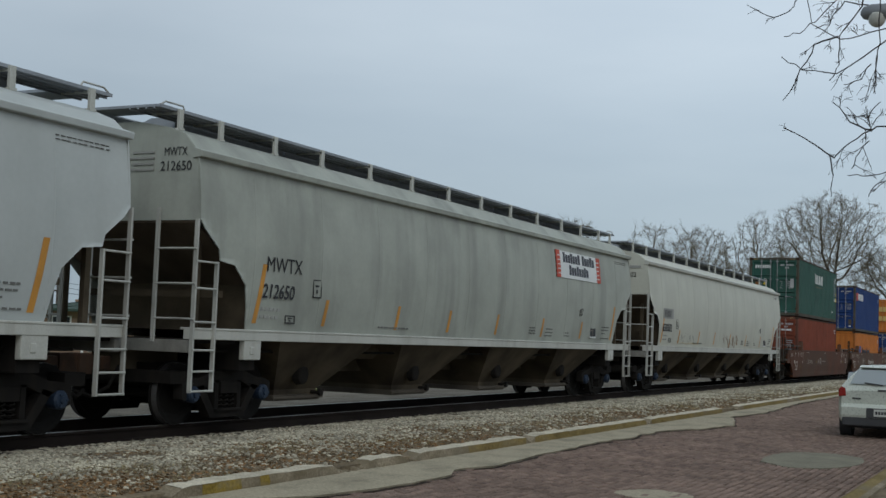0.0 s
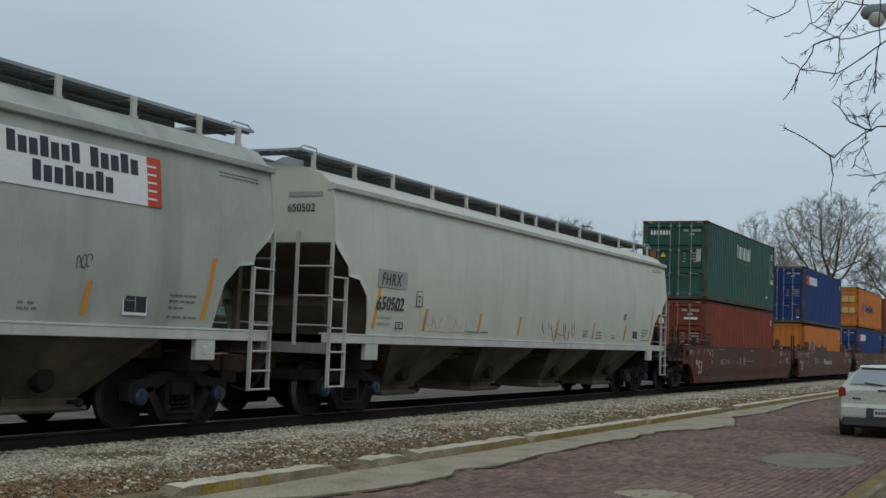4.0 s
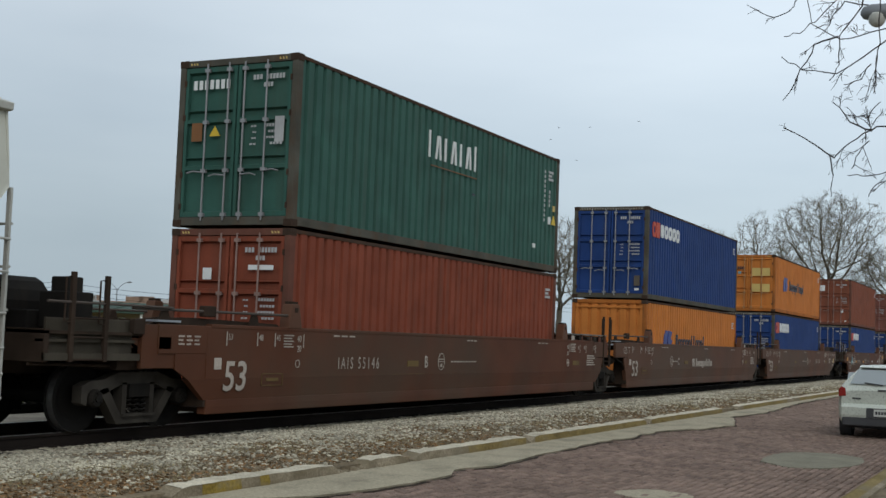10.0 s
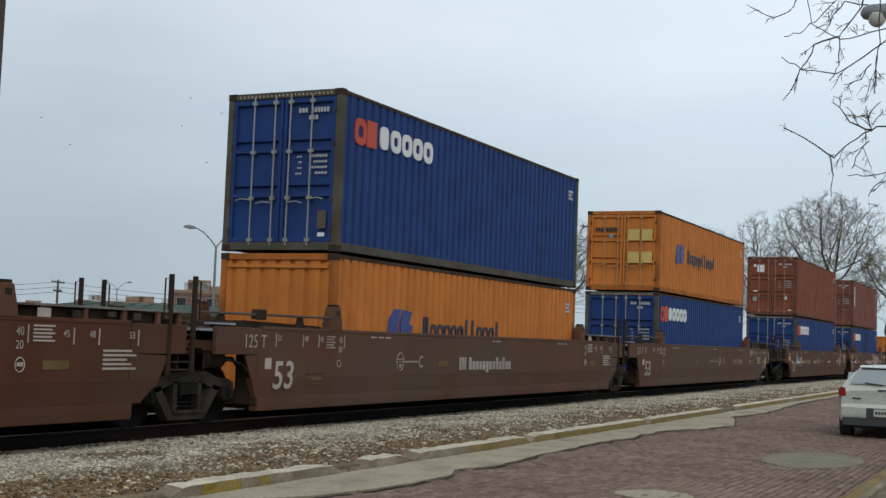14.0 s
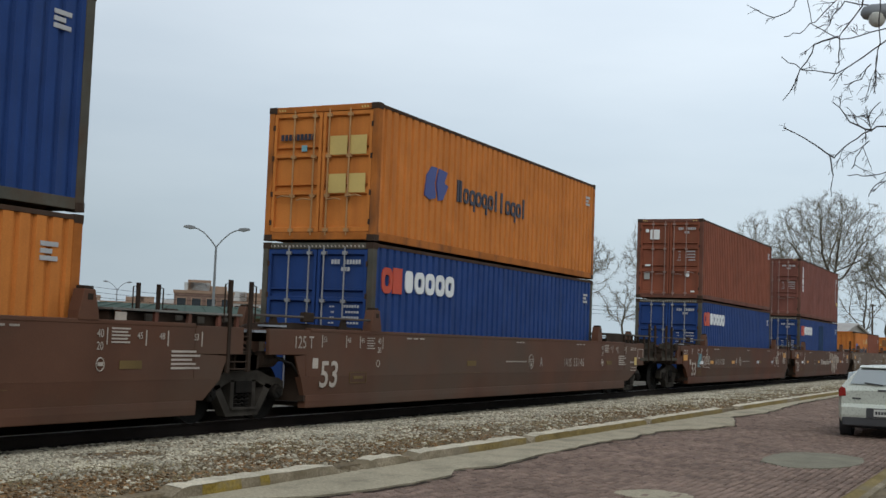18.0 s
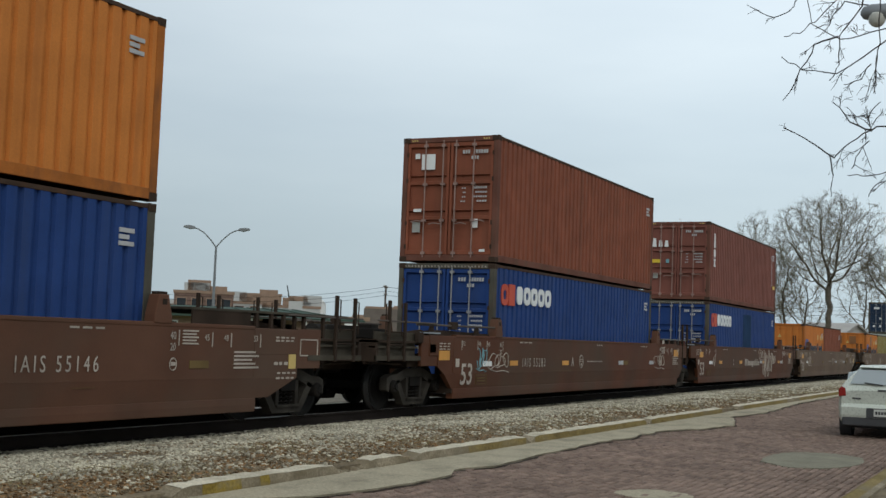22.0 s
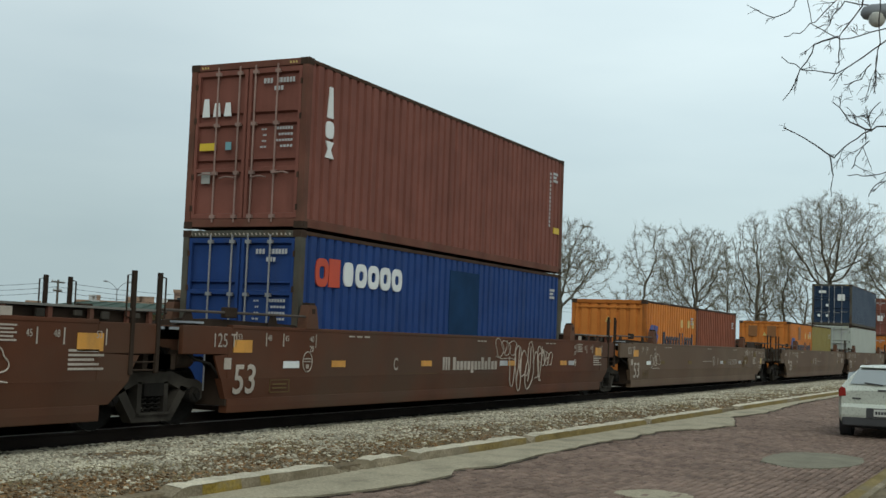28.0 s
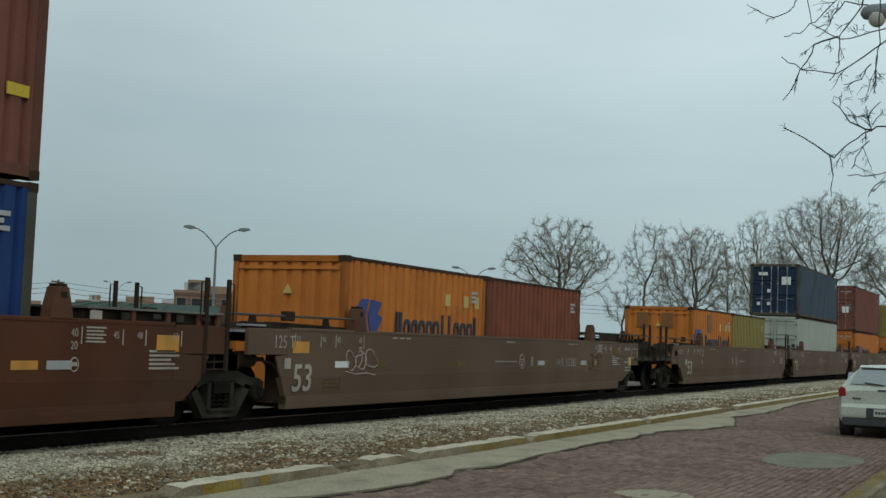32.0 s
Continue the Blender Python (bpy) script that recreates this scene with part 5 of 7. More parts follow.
def logo_vertical(box, L, H):
    """Three white marks stacked near the near edge, with another on the door."""
    x = 0.62
    zz = 1.98
    part("white_mark", Shape().slab([(x + 0.04, zz), (x + 0.24, zz), (x + 0.19, zz + 0.54), (x + 0.09, zz + 0.54)], "y", -1.2255, -1.2), decal_white, box, "plain white mark")
    part("white_mark", rounded_block(x + 0.01, x + 0.27, zz - 0.36, zz - 0.06), decal_white, box, "plain white mark")
    part("white_mark", Shape().slab([(x + 0.02, zz - 0.70), (x + 0.30, zz - 0.70), (x + 0.20, zz - 0.55), (x + 0.28, zz - 0.41), (x + 0.02, zz - 0.41), (x + 0.10, zz - 0.55)], "y", -1.2255, -1.2), decal_white, box, "plain white mark")
    for i in range(3):
        y = 0.95 - 0.23 * i
        part("white_mark", Shape().slab([(y - 0.16, H - 0.94), (y, H - 0.94), (y - 0.03, H - (0.62 if i == 0 else 0.7)), (y - 0.13, H - (0.62 if i == 0 else 0.7))], "x", 0.008, 0.016), decal_white, box, "plain white mark")
    part("yellow_plate", Shape().box(0.004, 0.016, 0.62, 0.97, H * 0.47, H * 0.47 + 0.13), decal_yellow, box)
    part("blue_sticker", Shape().box(0.004, 0.016, 0.30, 0.42, H * 0.47, H * 0.47 + 0.14), decal_cyan, box)
    part("grey_plate", Shape().box(0.004, 0.016, 0.72, 0.9, H * 0.27, H * 0.27 + 0.2), stencil_grey, box)
    for k in range(14):
        decal(box, "small_writing", 11.26, 11.33, 2.42 - 0.10 * k, 2.48 - 0.10 * k, decal_faded)
    decal(box, "yellow_plate", 11.60, 11.95, 0.98, 1.13, decal_yellow)


HC, STD, FLOOR = 2.896, 2.591, 0.24
GS = "royal blue ribbed container with a red and white mark"
# first well
container(62.64, FLOOR, 12.192, HC, c_red, "red-brown ribbed container in a well car", door_squares([(0.35, 0.7, 0.18, 0.2, decal_white), (-0.9, 0.76, 0.5, 0.08, decal_white)]), seed=1)
container(62.64, FLOOR + HC + 0.035, 12.192, HC, c_green, "dark green ribbed container stacked on a red one", logo_white_tall, seed=2)
# second well
container(82.63, FLOOR, 12.192, STD, c_orange, "orange ribbed container with blue emblem, under a blue one", hl, doors=False, seed=3)
container(82.63, FLOOR + STD + 0.035, 12.192, HC, c_blue, GS, logo_red_white(0.48), seed=5)
# third well
container(102.43, FLOOR, 12.192, HC, c_blue, GS, logo_red_white(0.36), seed=6)


def tan_tables(box, L, H):
    hl(box, L, H)
    for y, z in ((-0.98, 0.66), (-0.98, 0.38)):
        for yy in (y, y + 0.42):
            part("tan_plate", Shape().box(0.004, 0.016, yy, yy + 0.38, H * z - 0.08, H * z + 0.28), decal_tan, box, "tan data plate")
    part("blue_sticker", Shape().box(0.004, 0.016, 0.33, 0.45, H * 0.66, H * 0.66 + 0.12), decal_cyan, box)
    for i in range(9):
        part("name_bar", Shape().box(0.006, 0.016, 0.93 - 0.088 * i - 0.065, 0.93 - 0.088 * i, H - 0.66, H - 0.54), decal_dark, box)


container(102.43, FLOOR + HC + 0.035, 12.192, STD, c_orange, "orange ribbed container with blue emblem and dark name", tan_tables, seed=8, plain_doors=True)
# fourth well
container(126.36, FLOOR, 12.192, HC, c_blue, GS, logo_red_white(0.42), seed=10)
container(126.36, FLOOR + HC + 0.035, 12.192, HC, c_brown, "red-brown ribbed container with white door placards", door_squares([(0.38, 0.74, 0.35, 0.36, decal_white), (0.78, 0.83, 0.12, 0.12, decal_white), (0.72, 0.235, 0.2, 0.24, stencil_grey), (-0.75, 0.27, 0.16, 0.2, decal_white), (0.70, 0.4, 0.2, 0.07, decal_white), (-0.95, 0.08, 0.14, 0.06, decal_white)]), seed=12)
# fifth well


def blue_patch(box, L, H):
    logo_red_white(0.50)(box, L, H)
    decal(box, "dark_patch", 5.75, 7.2, 0.9, 2.6, dark_patch)


container(145.78, FLOOR, 12.192, HC, c_blue, "royal blue ribbed container with a dark overpainted patch", blue_patch, seed=14)
container(145.78, FLOOR + HC + 0.035, 12.192, HC, c_maroon, "maroon ribbed container with tall white marks", logo_vertical, seed=15)
# sixth well: two short boxes end to end


def short_orange(box, L, H):
    emblem(box, 0.35, 1.22)
    name_bars(box, 1.92, 5.75, 1.16, 1.52, 12, decal_dark, (0, 6, 7, 11), (2, 4, 9))
    part("warning_triangle", Shape().slab([(-0.1, H - 0.7), (0.1, H - 0.7), (0.0, H - 0.52)], "x", 0.0, 0.012), decal_tan, box)
    for k, x in enumerate((L - 2.0, L - 1.1, L - 0.55)):
        decal(box, "tan_plate", x, x + 0.22, H - 0.75, H - 0.5, decal_tan)


container(165.45, FLOOR, 6.058, STD, c_orange, "short orange container in a well car", short_orange, doors=False, seed=17)
container(171.60, FLOOR, 6.058, STD, c_brown, "short red-brown container in a well car", seed=18, doors=False)
# seventh well


def orange_patches(box, L, H):
    short_orange(box, L, H)
    for y in (0.35, -0.55):
        part("brown_patch", Shape().box(-0.012, 0.006, y, y + 0.42, H - 0.75, H - 0.22), decal_brown, box, "brown repair patch")
    decal(box, "brown_patch", 2.2, 2.8, H - 0.85, H - 0.2, decal_brown)


container(189.10, FLOOR, 6.058, STD, c_orange, "short orange container with brown patches", orange_patches, doors=False, seed=20)
container(195.30, FLOOR, 6.058, STD, c_olive, "short olive-yellow container in a well car", door_squares([]), seed=21, doors=False)
# eighth well
container(209.50, FLOOR, 12.192, HC, c_white, "off-white ribbed container under a navy one", seed=22)
container(209.50, FLOOR + HC + 0.035, 12.192, STD, c_navy, "navy ribbed container with white door placards", door_squares([(0.35, 0.78, 0.45, 0.16, decal_white), (-0.8, 0.6, 0.45, 0.4, decal_white), (0.2, 0.45, 0.16, 0.16, decal_white), (0.2, 0.2, 0.16, 0.16, decal_white), (0.7, 0.2, 0.16, 0.16, decal_white)]), seed=24, plain_doors=True)
# ninth and tenth wells
container(229.30, FLOOR, 12.192, STD, c_orange, "orange ribbed container under a maroon one", hl, seed=26)
container(229.30, FLOOR + STD + 0.035, 12.192, HC, c_maroon, "maroon ribbed container stacked on an orange one", door_squares([(0.3, 0.8, 0.5, 0.2, decal_white), (-0.8, 0.4, 0.4, 0.4, decal_white)]), seed=27)
container(253.20, FLOOR, 12.192, STD, c_orange, "orange ribbed container under an olive one", seed=28)
container(253.20, FLOOR + STD + 0.035, 12.192, STD, c_olive, "olive-yellow ribbed container stacked on an orange one", seed=29)


# ---- ground, street and track ----
soil = mat("soil_with_dead_grass", (0.185, 0.145, 0.095), 0.95, var=0.4, scale=1.4, grain=22, fine=0.45, streak=0.5, dirt=(0.11, 0.10, 0.075), stretch=(1.5, 2.5, 1), low=0.45, high=0.62, bump=0.8, spec=0.05)
brick_mat = mat("worn_red_paving_brick", (0.198, 0.140, 0.112), 0.9, var=0.22, scale=0.8, grain=40, fine=0.3, rand=0.35, streak=0.8, dirt=(0.06, 0.046, 0.038), stretch=(9, 11, 9), low=0.61, high=0.70, bump=0.5, spec=0.08)
joint_mat = mat("dirty_joint_sand", (0.042, 0.033, 0.026), 0.95, var=0.3, grain=50, fine=0.4, spec=0.05)
concrete = mat("stained_old_concrete", (0.33, 0.29, 0.21), 0.9, var=0.38, scale=1.5, grain=38, fine=0.3, streak=0.5, dirt=(0.25, 0.208, 0.148), stretch=(1.5, 1.5, 1.5), bump=0.6, spec=0.08)
kerb_mat = mat("worn_kerb_concrete", (0.245, 0.205, 0.145), 0.9, var=0.3, scale=3.0, grain=38, fine=0.4, streak=0.7, dirt=(0.15, 0.12, 0.075), stretch=(1.6, 1.6, 1.6), low=0.42, high=0.62, bump=0.8, spec=0.08)
yellow_kerb = mat("worn_yellow_paint", (0.22, 0.155, 0.035), 0.85, var=0.3, grain=30, fine=0.35, streak=0.9, dirt=(0.19, 0.16, 0.105), stretch=(3, 3, 5), low=0.45, high=0.62, bump=0.5, spec=0.08)
asphalt = mat("asphalt_patch", (0.20, 0.185, 0.14), 0.95, var=0.2, scale=2, grain=70, fine=0.35, bump=0.6, spec=0.05)
stone_mat = mat("limestone_ballast", (0.33, 0.302, 0.232), 0.95, var=0.35, scale=1.1, rand=0.8, grain=60, fine=0.25, bump=0.3, spec=0.05)
dirty_stone = mat("dark_oily_ballast", (0.10, 0.088, 0.075), 0.9, var=0.2, rand=0.4)
gravel_mat = mat("grey_gravel_fines", (0.17, 0.15, 0.118), 0.95, var=0.3, scale=2.0, grain=28, fine=0.6, streak=0.5, dirt=(0.10, 0.08, 0.055), stretch=(1.5, 2.2, 1), bump=1.0, spec=0.05)
leaf_mat = mat("dry_brown_leaf", (0.23, 0.135, 0.065), 0.9, var=0.2, rand=0.6, spec=0.08)
straw_mat = mat("dead_grass_blade", (0.30, 0.25, 0.12), 0.9, var=0.2, rand=0.4)
tie_mat = mat("creosoted_tie_wood", (0.045, 0.036, 0.030), 0.9, var=0.3, stretch=(2, 20, 20), streak=0.5, dirt=(0.09, 0.07, 0.055))
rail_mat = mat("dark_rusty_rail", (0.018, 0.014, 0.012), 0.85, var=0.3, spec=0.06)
grass_mat = mat("pale_winter_lawn", (0.17, 0.19, 0.07), 0.95, var=0.25, scale=0.25, grain=8, fine=0.25, streak=0.4, dirt=(0.30, 0.27, 0.10), stretch=(0.2, 0.35, 1))
brown_stone = mat("brown_gravel", (0.18, 0.14, 0.092), 0.95, var=0.3, scale=1.3, rand=0.7, grain=60, fine=0.2, spec=0.05)
olive_kerb = mat("faded_olive_kerb_paint", (0.205, 0.152, 0.062), 0.9, var=0.3, grain=30, fine=0.35, streak=0.75, dirt=(0.15, 0.125, 0.085), stretch=(1.5, 1.5, 3), bump=0.5, spec=0.06)
far_gravel = mat("grey_brown_far_gravel", (0.17, 0.15, 0.12), 0.95, var=0.35, scale=1.2, grain=22, fine=0.5, bump=0.8, spec=0.05)
pale_top = mat("pale_worn_concrete", (0.50, 0.45, 0.35), 0.9, var=0.25, scale=2.5, grain=38, fine=0.3, streak=0.4, dirt=(0.30, 0.26, 0.19), stretch=(2, 2, 2), bump=0.6, spec=0.08)
# track bed: the shade beneath the train is put into this dark colour
shaded_bed = mat("bed_with_train_shade", (0.050, 0.044, 0.038), 0.95, var=0.35, scale=1.5, grain=25, fine=0.5, bump=0.8, spec=0.05)
bark = mat("grey_brown_bark", (0.105, 0.09, 0.07), 0.9, var=0.25, grain=15, fine=0.2)
twig_mat = mat("grey_brown_twigs", (0.17, 0.15, 0.115), 0.9, var=0.2, spec=0.08)
near_bark = mat("dark_wet_bark", (0.045, 0.040, 0.038), 0.85, var=0.25)

rows = []
for y, z in ((-3000, 0.10), (-60, 0.10), (-6, 0.12), (1.6, 0.12), (1.86, 0.11), (1.88, -0.12), (7.50, -0.12), (7.52, 0.10), (8.4, 0.12), (9.4, 0.11), (10.4, 0.09), (11.0, 0.06), (11.3, 0.04), (13.6, 0.04), (14.0, 0.06), (15.0, 0.0), (16.2, -0.02), (30, -0.02), (120, -0.02), (3000, -0.02)):
    rows.append([(x, y, z + (0.02 * noise.noise((x * 0.7, y * 0.7, 0)) if 7.6 < y < 11 else 0)) for x in (-3000, -200, -20) + tuple(range(4, 60, 2)) + (80, 130, 300, 3000)])
thing("ground", "bare soil with dead grass and dry leaves", "ground", kind="structure", shape=Shape().sheet(rows), material=soil)
road = thing("road", "purple-red brick street with sunken patches", "road", kind="structure", shape=Shape().box(-40, 400, 1.98, 7.40, -0.10, -0.03), material=joint_mat)
thing("lawn", "pale yellow-green winter lawn beyond the track", "lawn", kind="structure", shape=Shape().box(-60, 260, 19.2, 58, -0.3, 0.03), material=grass_mat)
thing("path", "pale gravel path across the lawn", "path", kind="structure", shape=Shape().box(-60, 260, 24.6, 26.0, -0.3, 0.045), material=straw_mat)
thing("far_road", "grey asphalt lane beyond the lawn", "road", kind="structure", shape=Shape().box(-60, 260, 30, 35, -0.3, 0.045), material=asphalt)

# gutter: a worn concrete apron with a ragged edge towards the bricks
rnd = random.Random(5)
GUT = ((9.0, 7.15), (10.2, 6.95), (10.9, 6.55), (12.5, 6.40), (13.4, 6.42), (14.1, 6.66), (15.2, 6.47), (17.1, 6.64), (19.1, 6.74), (21.1, 6.66), (23.8, 6.74), (24.8, 6.30), (26.7, 6.08), (28.4, 6.40), (30.0, 6.90), (33.0, 6.66), (39.7, 7.10), (60.0, 7.2), (140, 7.2))
n_g = 420
top, edge = [], []
for i in range(n_g):
    x = -8 + (i / (n_g - 1)) ** 1.6 * 140
    y = float(np.interp(x, [g[0] for g in GUT], [g[1] for g in GUT])) + 0.09 * noise.noise((x * 1.7, 3.1, 0)) + 0.06 * noise.noise((x * 5, 9.1, 0)) + 0.035 * (round(2 * noise.noise((x * 3.1, 5.5, 0)) + 0.5))
    top.append((x, y))
sh = Shape()
sh.sheet([[(x, 7.46, 0.045) for x, y in top], [(x, (7.46 + y) / 2, 0.038 + 0.008 * noise.noise((x, 1, 0))) for x, y in top], [(x, y + 0.05, 0.038 + 0.006 * noise.noise((x * 4, 2, 0))) for x, y in top], [(x, y, 0.030) for x, y in top], [(x, y + 0.03, -0.05) for x, y in top]])
# dark strip for the crumbled gap plus the gutter edge's shadow, painted in
thing("gutter_gap", "dark crumbled gap and painted edge shadow beside the gutter", "gutter", kind="structure", shape=Shape().sheet([[(x, y + 0.05, 0.007) for x, y in top], [(x, y - 0.05 - 0.04 * noise.noise((x * 3.3, 8, 0)), 0.007) for x, y in top]]), material=joint_mat)
thing("gutter", "cracked concrete gutter with a ragged edge", "gutter", kind="structure", shape=sh, material=concrete)


def kerb_block(x0, x1, seed, parent, yellow=()):
    """A length of kerb with rounded top, chipped and worn down at its ends."""
    rnd = random.Random(seed)
    n = max(6, int((x1 - x0) / 0.16))
    rows = []
    for i in range(n + 1):
        x = x0 + (x1 - x0) * i / n
        u = min(x - x0, x1 - x)
        k = min(1.0, 0.45 + u / 0.35) + 0.03 * noise.noise((x * 2.3, seed, 0))
        h = 0.155 * k + 0.004 * rnd.uniform(-1, 1)
        yb = 7.42 + 0.02 * noise.noise((x * 0.8, seed, 4))
        j = lambda: rnd.uniform(-0.010, 0.010)
        rows.append([(x, yb, -0.03), (x, yb + 0.004 + j(), h * 0.5 + j()), (x, yb + 0.012 + j(), h * 0.93), (x, yb + 0.035 + j(), h + j()), (x, yb + 0.21 + j(), h + 0.004 + j()), (x, yb + 0.235, h * 0.9), (x, yb + 0.25, -0.03)])
    s = Shape().sheet(rows)
    m = len(rows[0])
    s.f += [tuple(range(m)), tuple(range(n * m, (n + 1) * m))[::-1]]
    kb = part("kerb_stone", s, kerb_mat, parent, "chipped concrete kerb length", smooth=False)
    part("worn_top", Shape().sheet([[(x, y, z + 0.004) for x, y, z in (r[2], r[3], r[4])] for r in rows[1:-1]]), pale_top, kb, "pale worn kerb top")
    for a, b in yellow:
        rr = [r for r in rows if a <= r[0][0] <= b]
        if len(rr) > 1:
            part("yellow_paint", Shape().sheet([[(x, y - 0.006, z + 0.002) for x, y, z in r[0:3]] for r in rr]), yellow_kerb if b < 12 else olive_kerb, kb, "worn yellow paint" if b < 12 else "faded olive paint")


kerb = thing("kerb", "broken concrete kerb with worn yellow paint", "kerb", kind="structure", shape=Shape().box(-8, 120, 7.45, 7.62, -0.3, -0.02), material=concrete)
kerb_block(-6, 8.3, 1, kerb)
kerb_block(9.42, 12.55, 2, kerb, ((9.75, 10.6), (10.75, 11.1)))
for k, (x, h) in enumerate(((12.62, 0.075), (12.8, 0.06), (12.98, 0.085))):
    part("broken_piece", Shape().add([(x - 0.09, 7.40, -0.02), (x + 0.10, 7.41, -0.02), (x + 0.09, 7.62, -0.02), (x - 0.1, 7.6, -0.02), (x - 0.07, 7.43, h), (x + 0.06, 7.45, h - 0.02), (x + 0.07, 7.58, h), (x - 0.06, 7.59, h - 0.01)], [(3, 2, 1, 0), (4, 5, 6, 7), (0, 1, 5, 4), (1, 2, 6, 5), (2, 3, 7, 6), (3, 0, 4, 7)]), kerb_mat, kerb, "broken lump of kerb concrete")
kerb_block(13.10, 14.25, 3, kerb)
kerb_block(14.42, 18.4, 4, kerb, ((16.0, 18.3),))
kerb_block(18.45, 24.9, 5, kerb, ((18.5, 24.8),))
kerb_block(24.95, 31.6, 6, kerb, ((25.0, 31.4),))
kerb_block(33.0, 41.0, 7, kerb, ((33.5, 40.0),))
kerb_block(41.1, 60.0, 8, kerb, ((42, 58),))
kerb_block(60.1, 118.0, 9, kerb)
near_kerb = thing("street_kerb", "worn concrete kerb with faded olive paint", "kerb", kind="structure", shape=Shape().slab([(1.72, -0.1), (1.72, 0.15), (1.93, 0.15), (1.99, 0.12), (2.0, -0.1)], "x", -10, 120), material=kerb_mat)
part("yellow_paint", Shape().slab([(1.80, 0.151), (1.932, 0.153), (1.993, 0.122), (2.003, -0.02), (1.9, 0.0)], "x", 8, 60), olive_kerb, near_kerb, "faded olive paint")
thing("walk_slab", "grey concrete sidewalk", "sidewalk", kind="structure", shape=Shape().box(-20, 120, -1.6, 0.4, -0.1, 0.14), material=concrete)


def blob(cx, cy, rx, ry, z, seed, n=40):
    """An irregular flat patch with a thin edge."""
    pts = []
    for k in range(n):
        a = 2 * math.pi * k / n
        q = 1 + 0.14 * noise.noise((math.cos(a) * 1.6, math.sin(a) * 1.6, seed)) + 0.05 * noise.noise((math.cos(a) * 6, math.sin(a) * 6, seed))
        pts.append((cx + rx * q * math.cos(a), cy + ry * q * math.sin(a)))
    return Shape().slab(pts, "z", -0.02, z)


thing("road_patch", "grey-green asphalt patch in the brick street", "road patch", kind="structure", shape=blob(19.7, 3.25, 1.5, 0.72, 0.012, 1.0), material=asphalt)
thing("road_patch", "pale concrete patch in the brick street", "road patch", kind="structure", shape=blob(13.55, 3.95, 0.42, 0.42, 0.012, 2.0), material=concrete)

# gravel fines under the ballast shoulder, with a ragged edge towards the verge
line = [(-20 + 0.35 * i) for i in range(300)]
sh = Shape().sheet([[(x, 9.45 + 0.5 * noise.noise((x * 0.5, 4.2, 0)) + 0.25 * noise.noise((x * 1.9, 7.2, 0)), 0.115) for x in line], [(x, 10.5, 0.098) for x in line], [(x, 11.05, 0.068) for x in line], [(x, 11.28, 0.05) for x in line], [(x, 11.62, 0.049) for x in line]])
thing("gravel_shoulder", "grey gravel shoulder along the track", "gravel", kind="structure", shape=sh, material=gravel_mat)

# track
# the bed strip carries the train's shade in its colour
track = thing("railway_track", "dark rails on old ties in ballast", "railway", kind="structure", shape=Shape().box(-60, 420, 11.2, 13.63, -0.1, 0.045), material=shaded_bed)
thing("far_shoulder", "grey-brown gravel shoulder beyond the track", "gravel", kind="structure", shape=Shape().sheet([[(-60, 13.63, 0.05), (420, 13.63, 0.05)], [(-60, 14.2, 0.062), (420, 14.2, 0.062)], [(-60, 15.2, 0.012), (420, 15.2, 0.012)], [(-60, 19.2, 0.0), (420, 19.2, 0.0)]]), material=far_gravel)
for s in (-1, 1):
    yc = TRACK_Y + s * 0.755
    pr = [(-0.07, 0.06), (-0.07, 0.072), (-0.012, 0.092), (-0.009, 0.195), (-0.036, 0.205), (-0.036, 0.236), (-0.03, 0.24), (0.03, 0.24), (0.036, 0.236), (0.036, 0.205), (0.009, 0.195), (0.012, 0.092), (0.07, 0.072), (0.07, 0.06)]
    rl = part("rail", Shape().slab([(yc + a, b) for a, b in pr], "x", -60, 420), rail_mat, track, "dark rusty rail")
    part("running_surface", Shape().box(-60, 420, yc - 0.028, yc + 0.028, 0.2405, 0.2425), bright_steel, rl, "shiny worn rail head")
tie_me = mesh_of("tie", Shape().box(-0.11, 0.11, -1.28, 1.28, -0.1, 0.058), tie_mat)
for i in range(285):
    t = part("tie", tie_me, None, track)
    t.location = (2 + i * 0.52 + 0.05 * math.sin(i * 3.7), TRACK_Y + 0.04 * math.sin(i * 1.9), 0)
    t.rotation_euler = (0, 0, 0.02 * math.sin(i * 2.3))


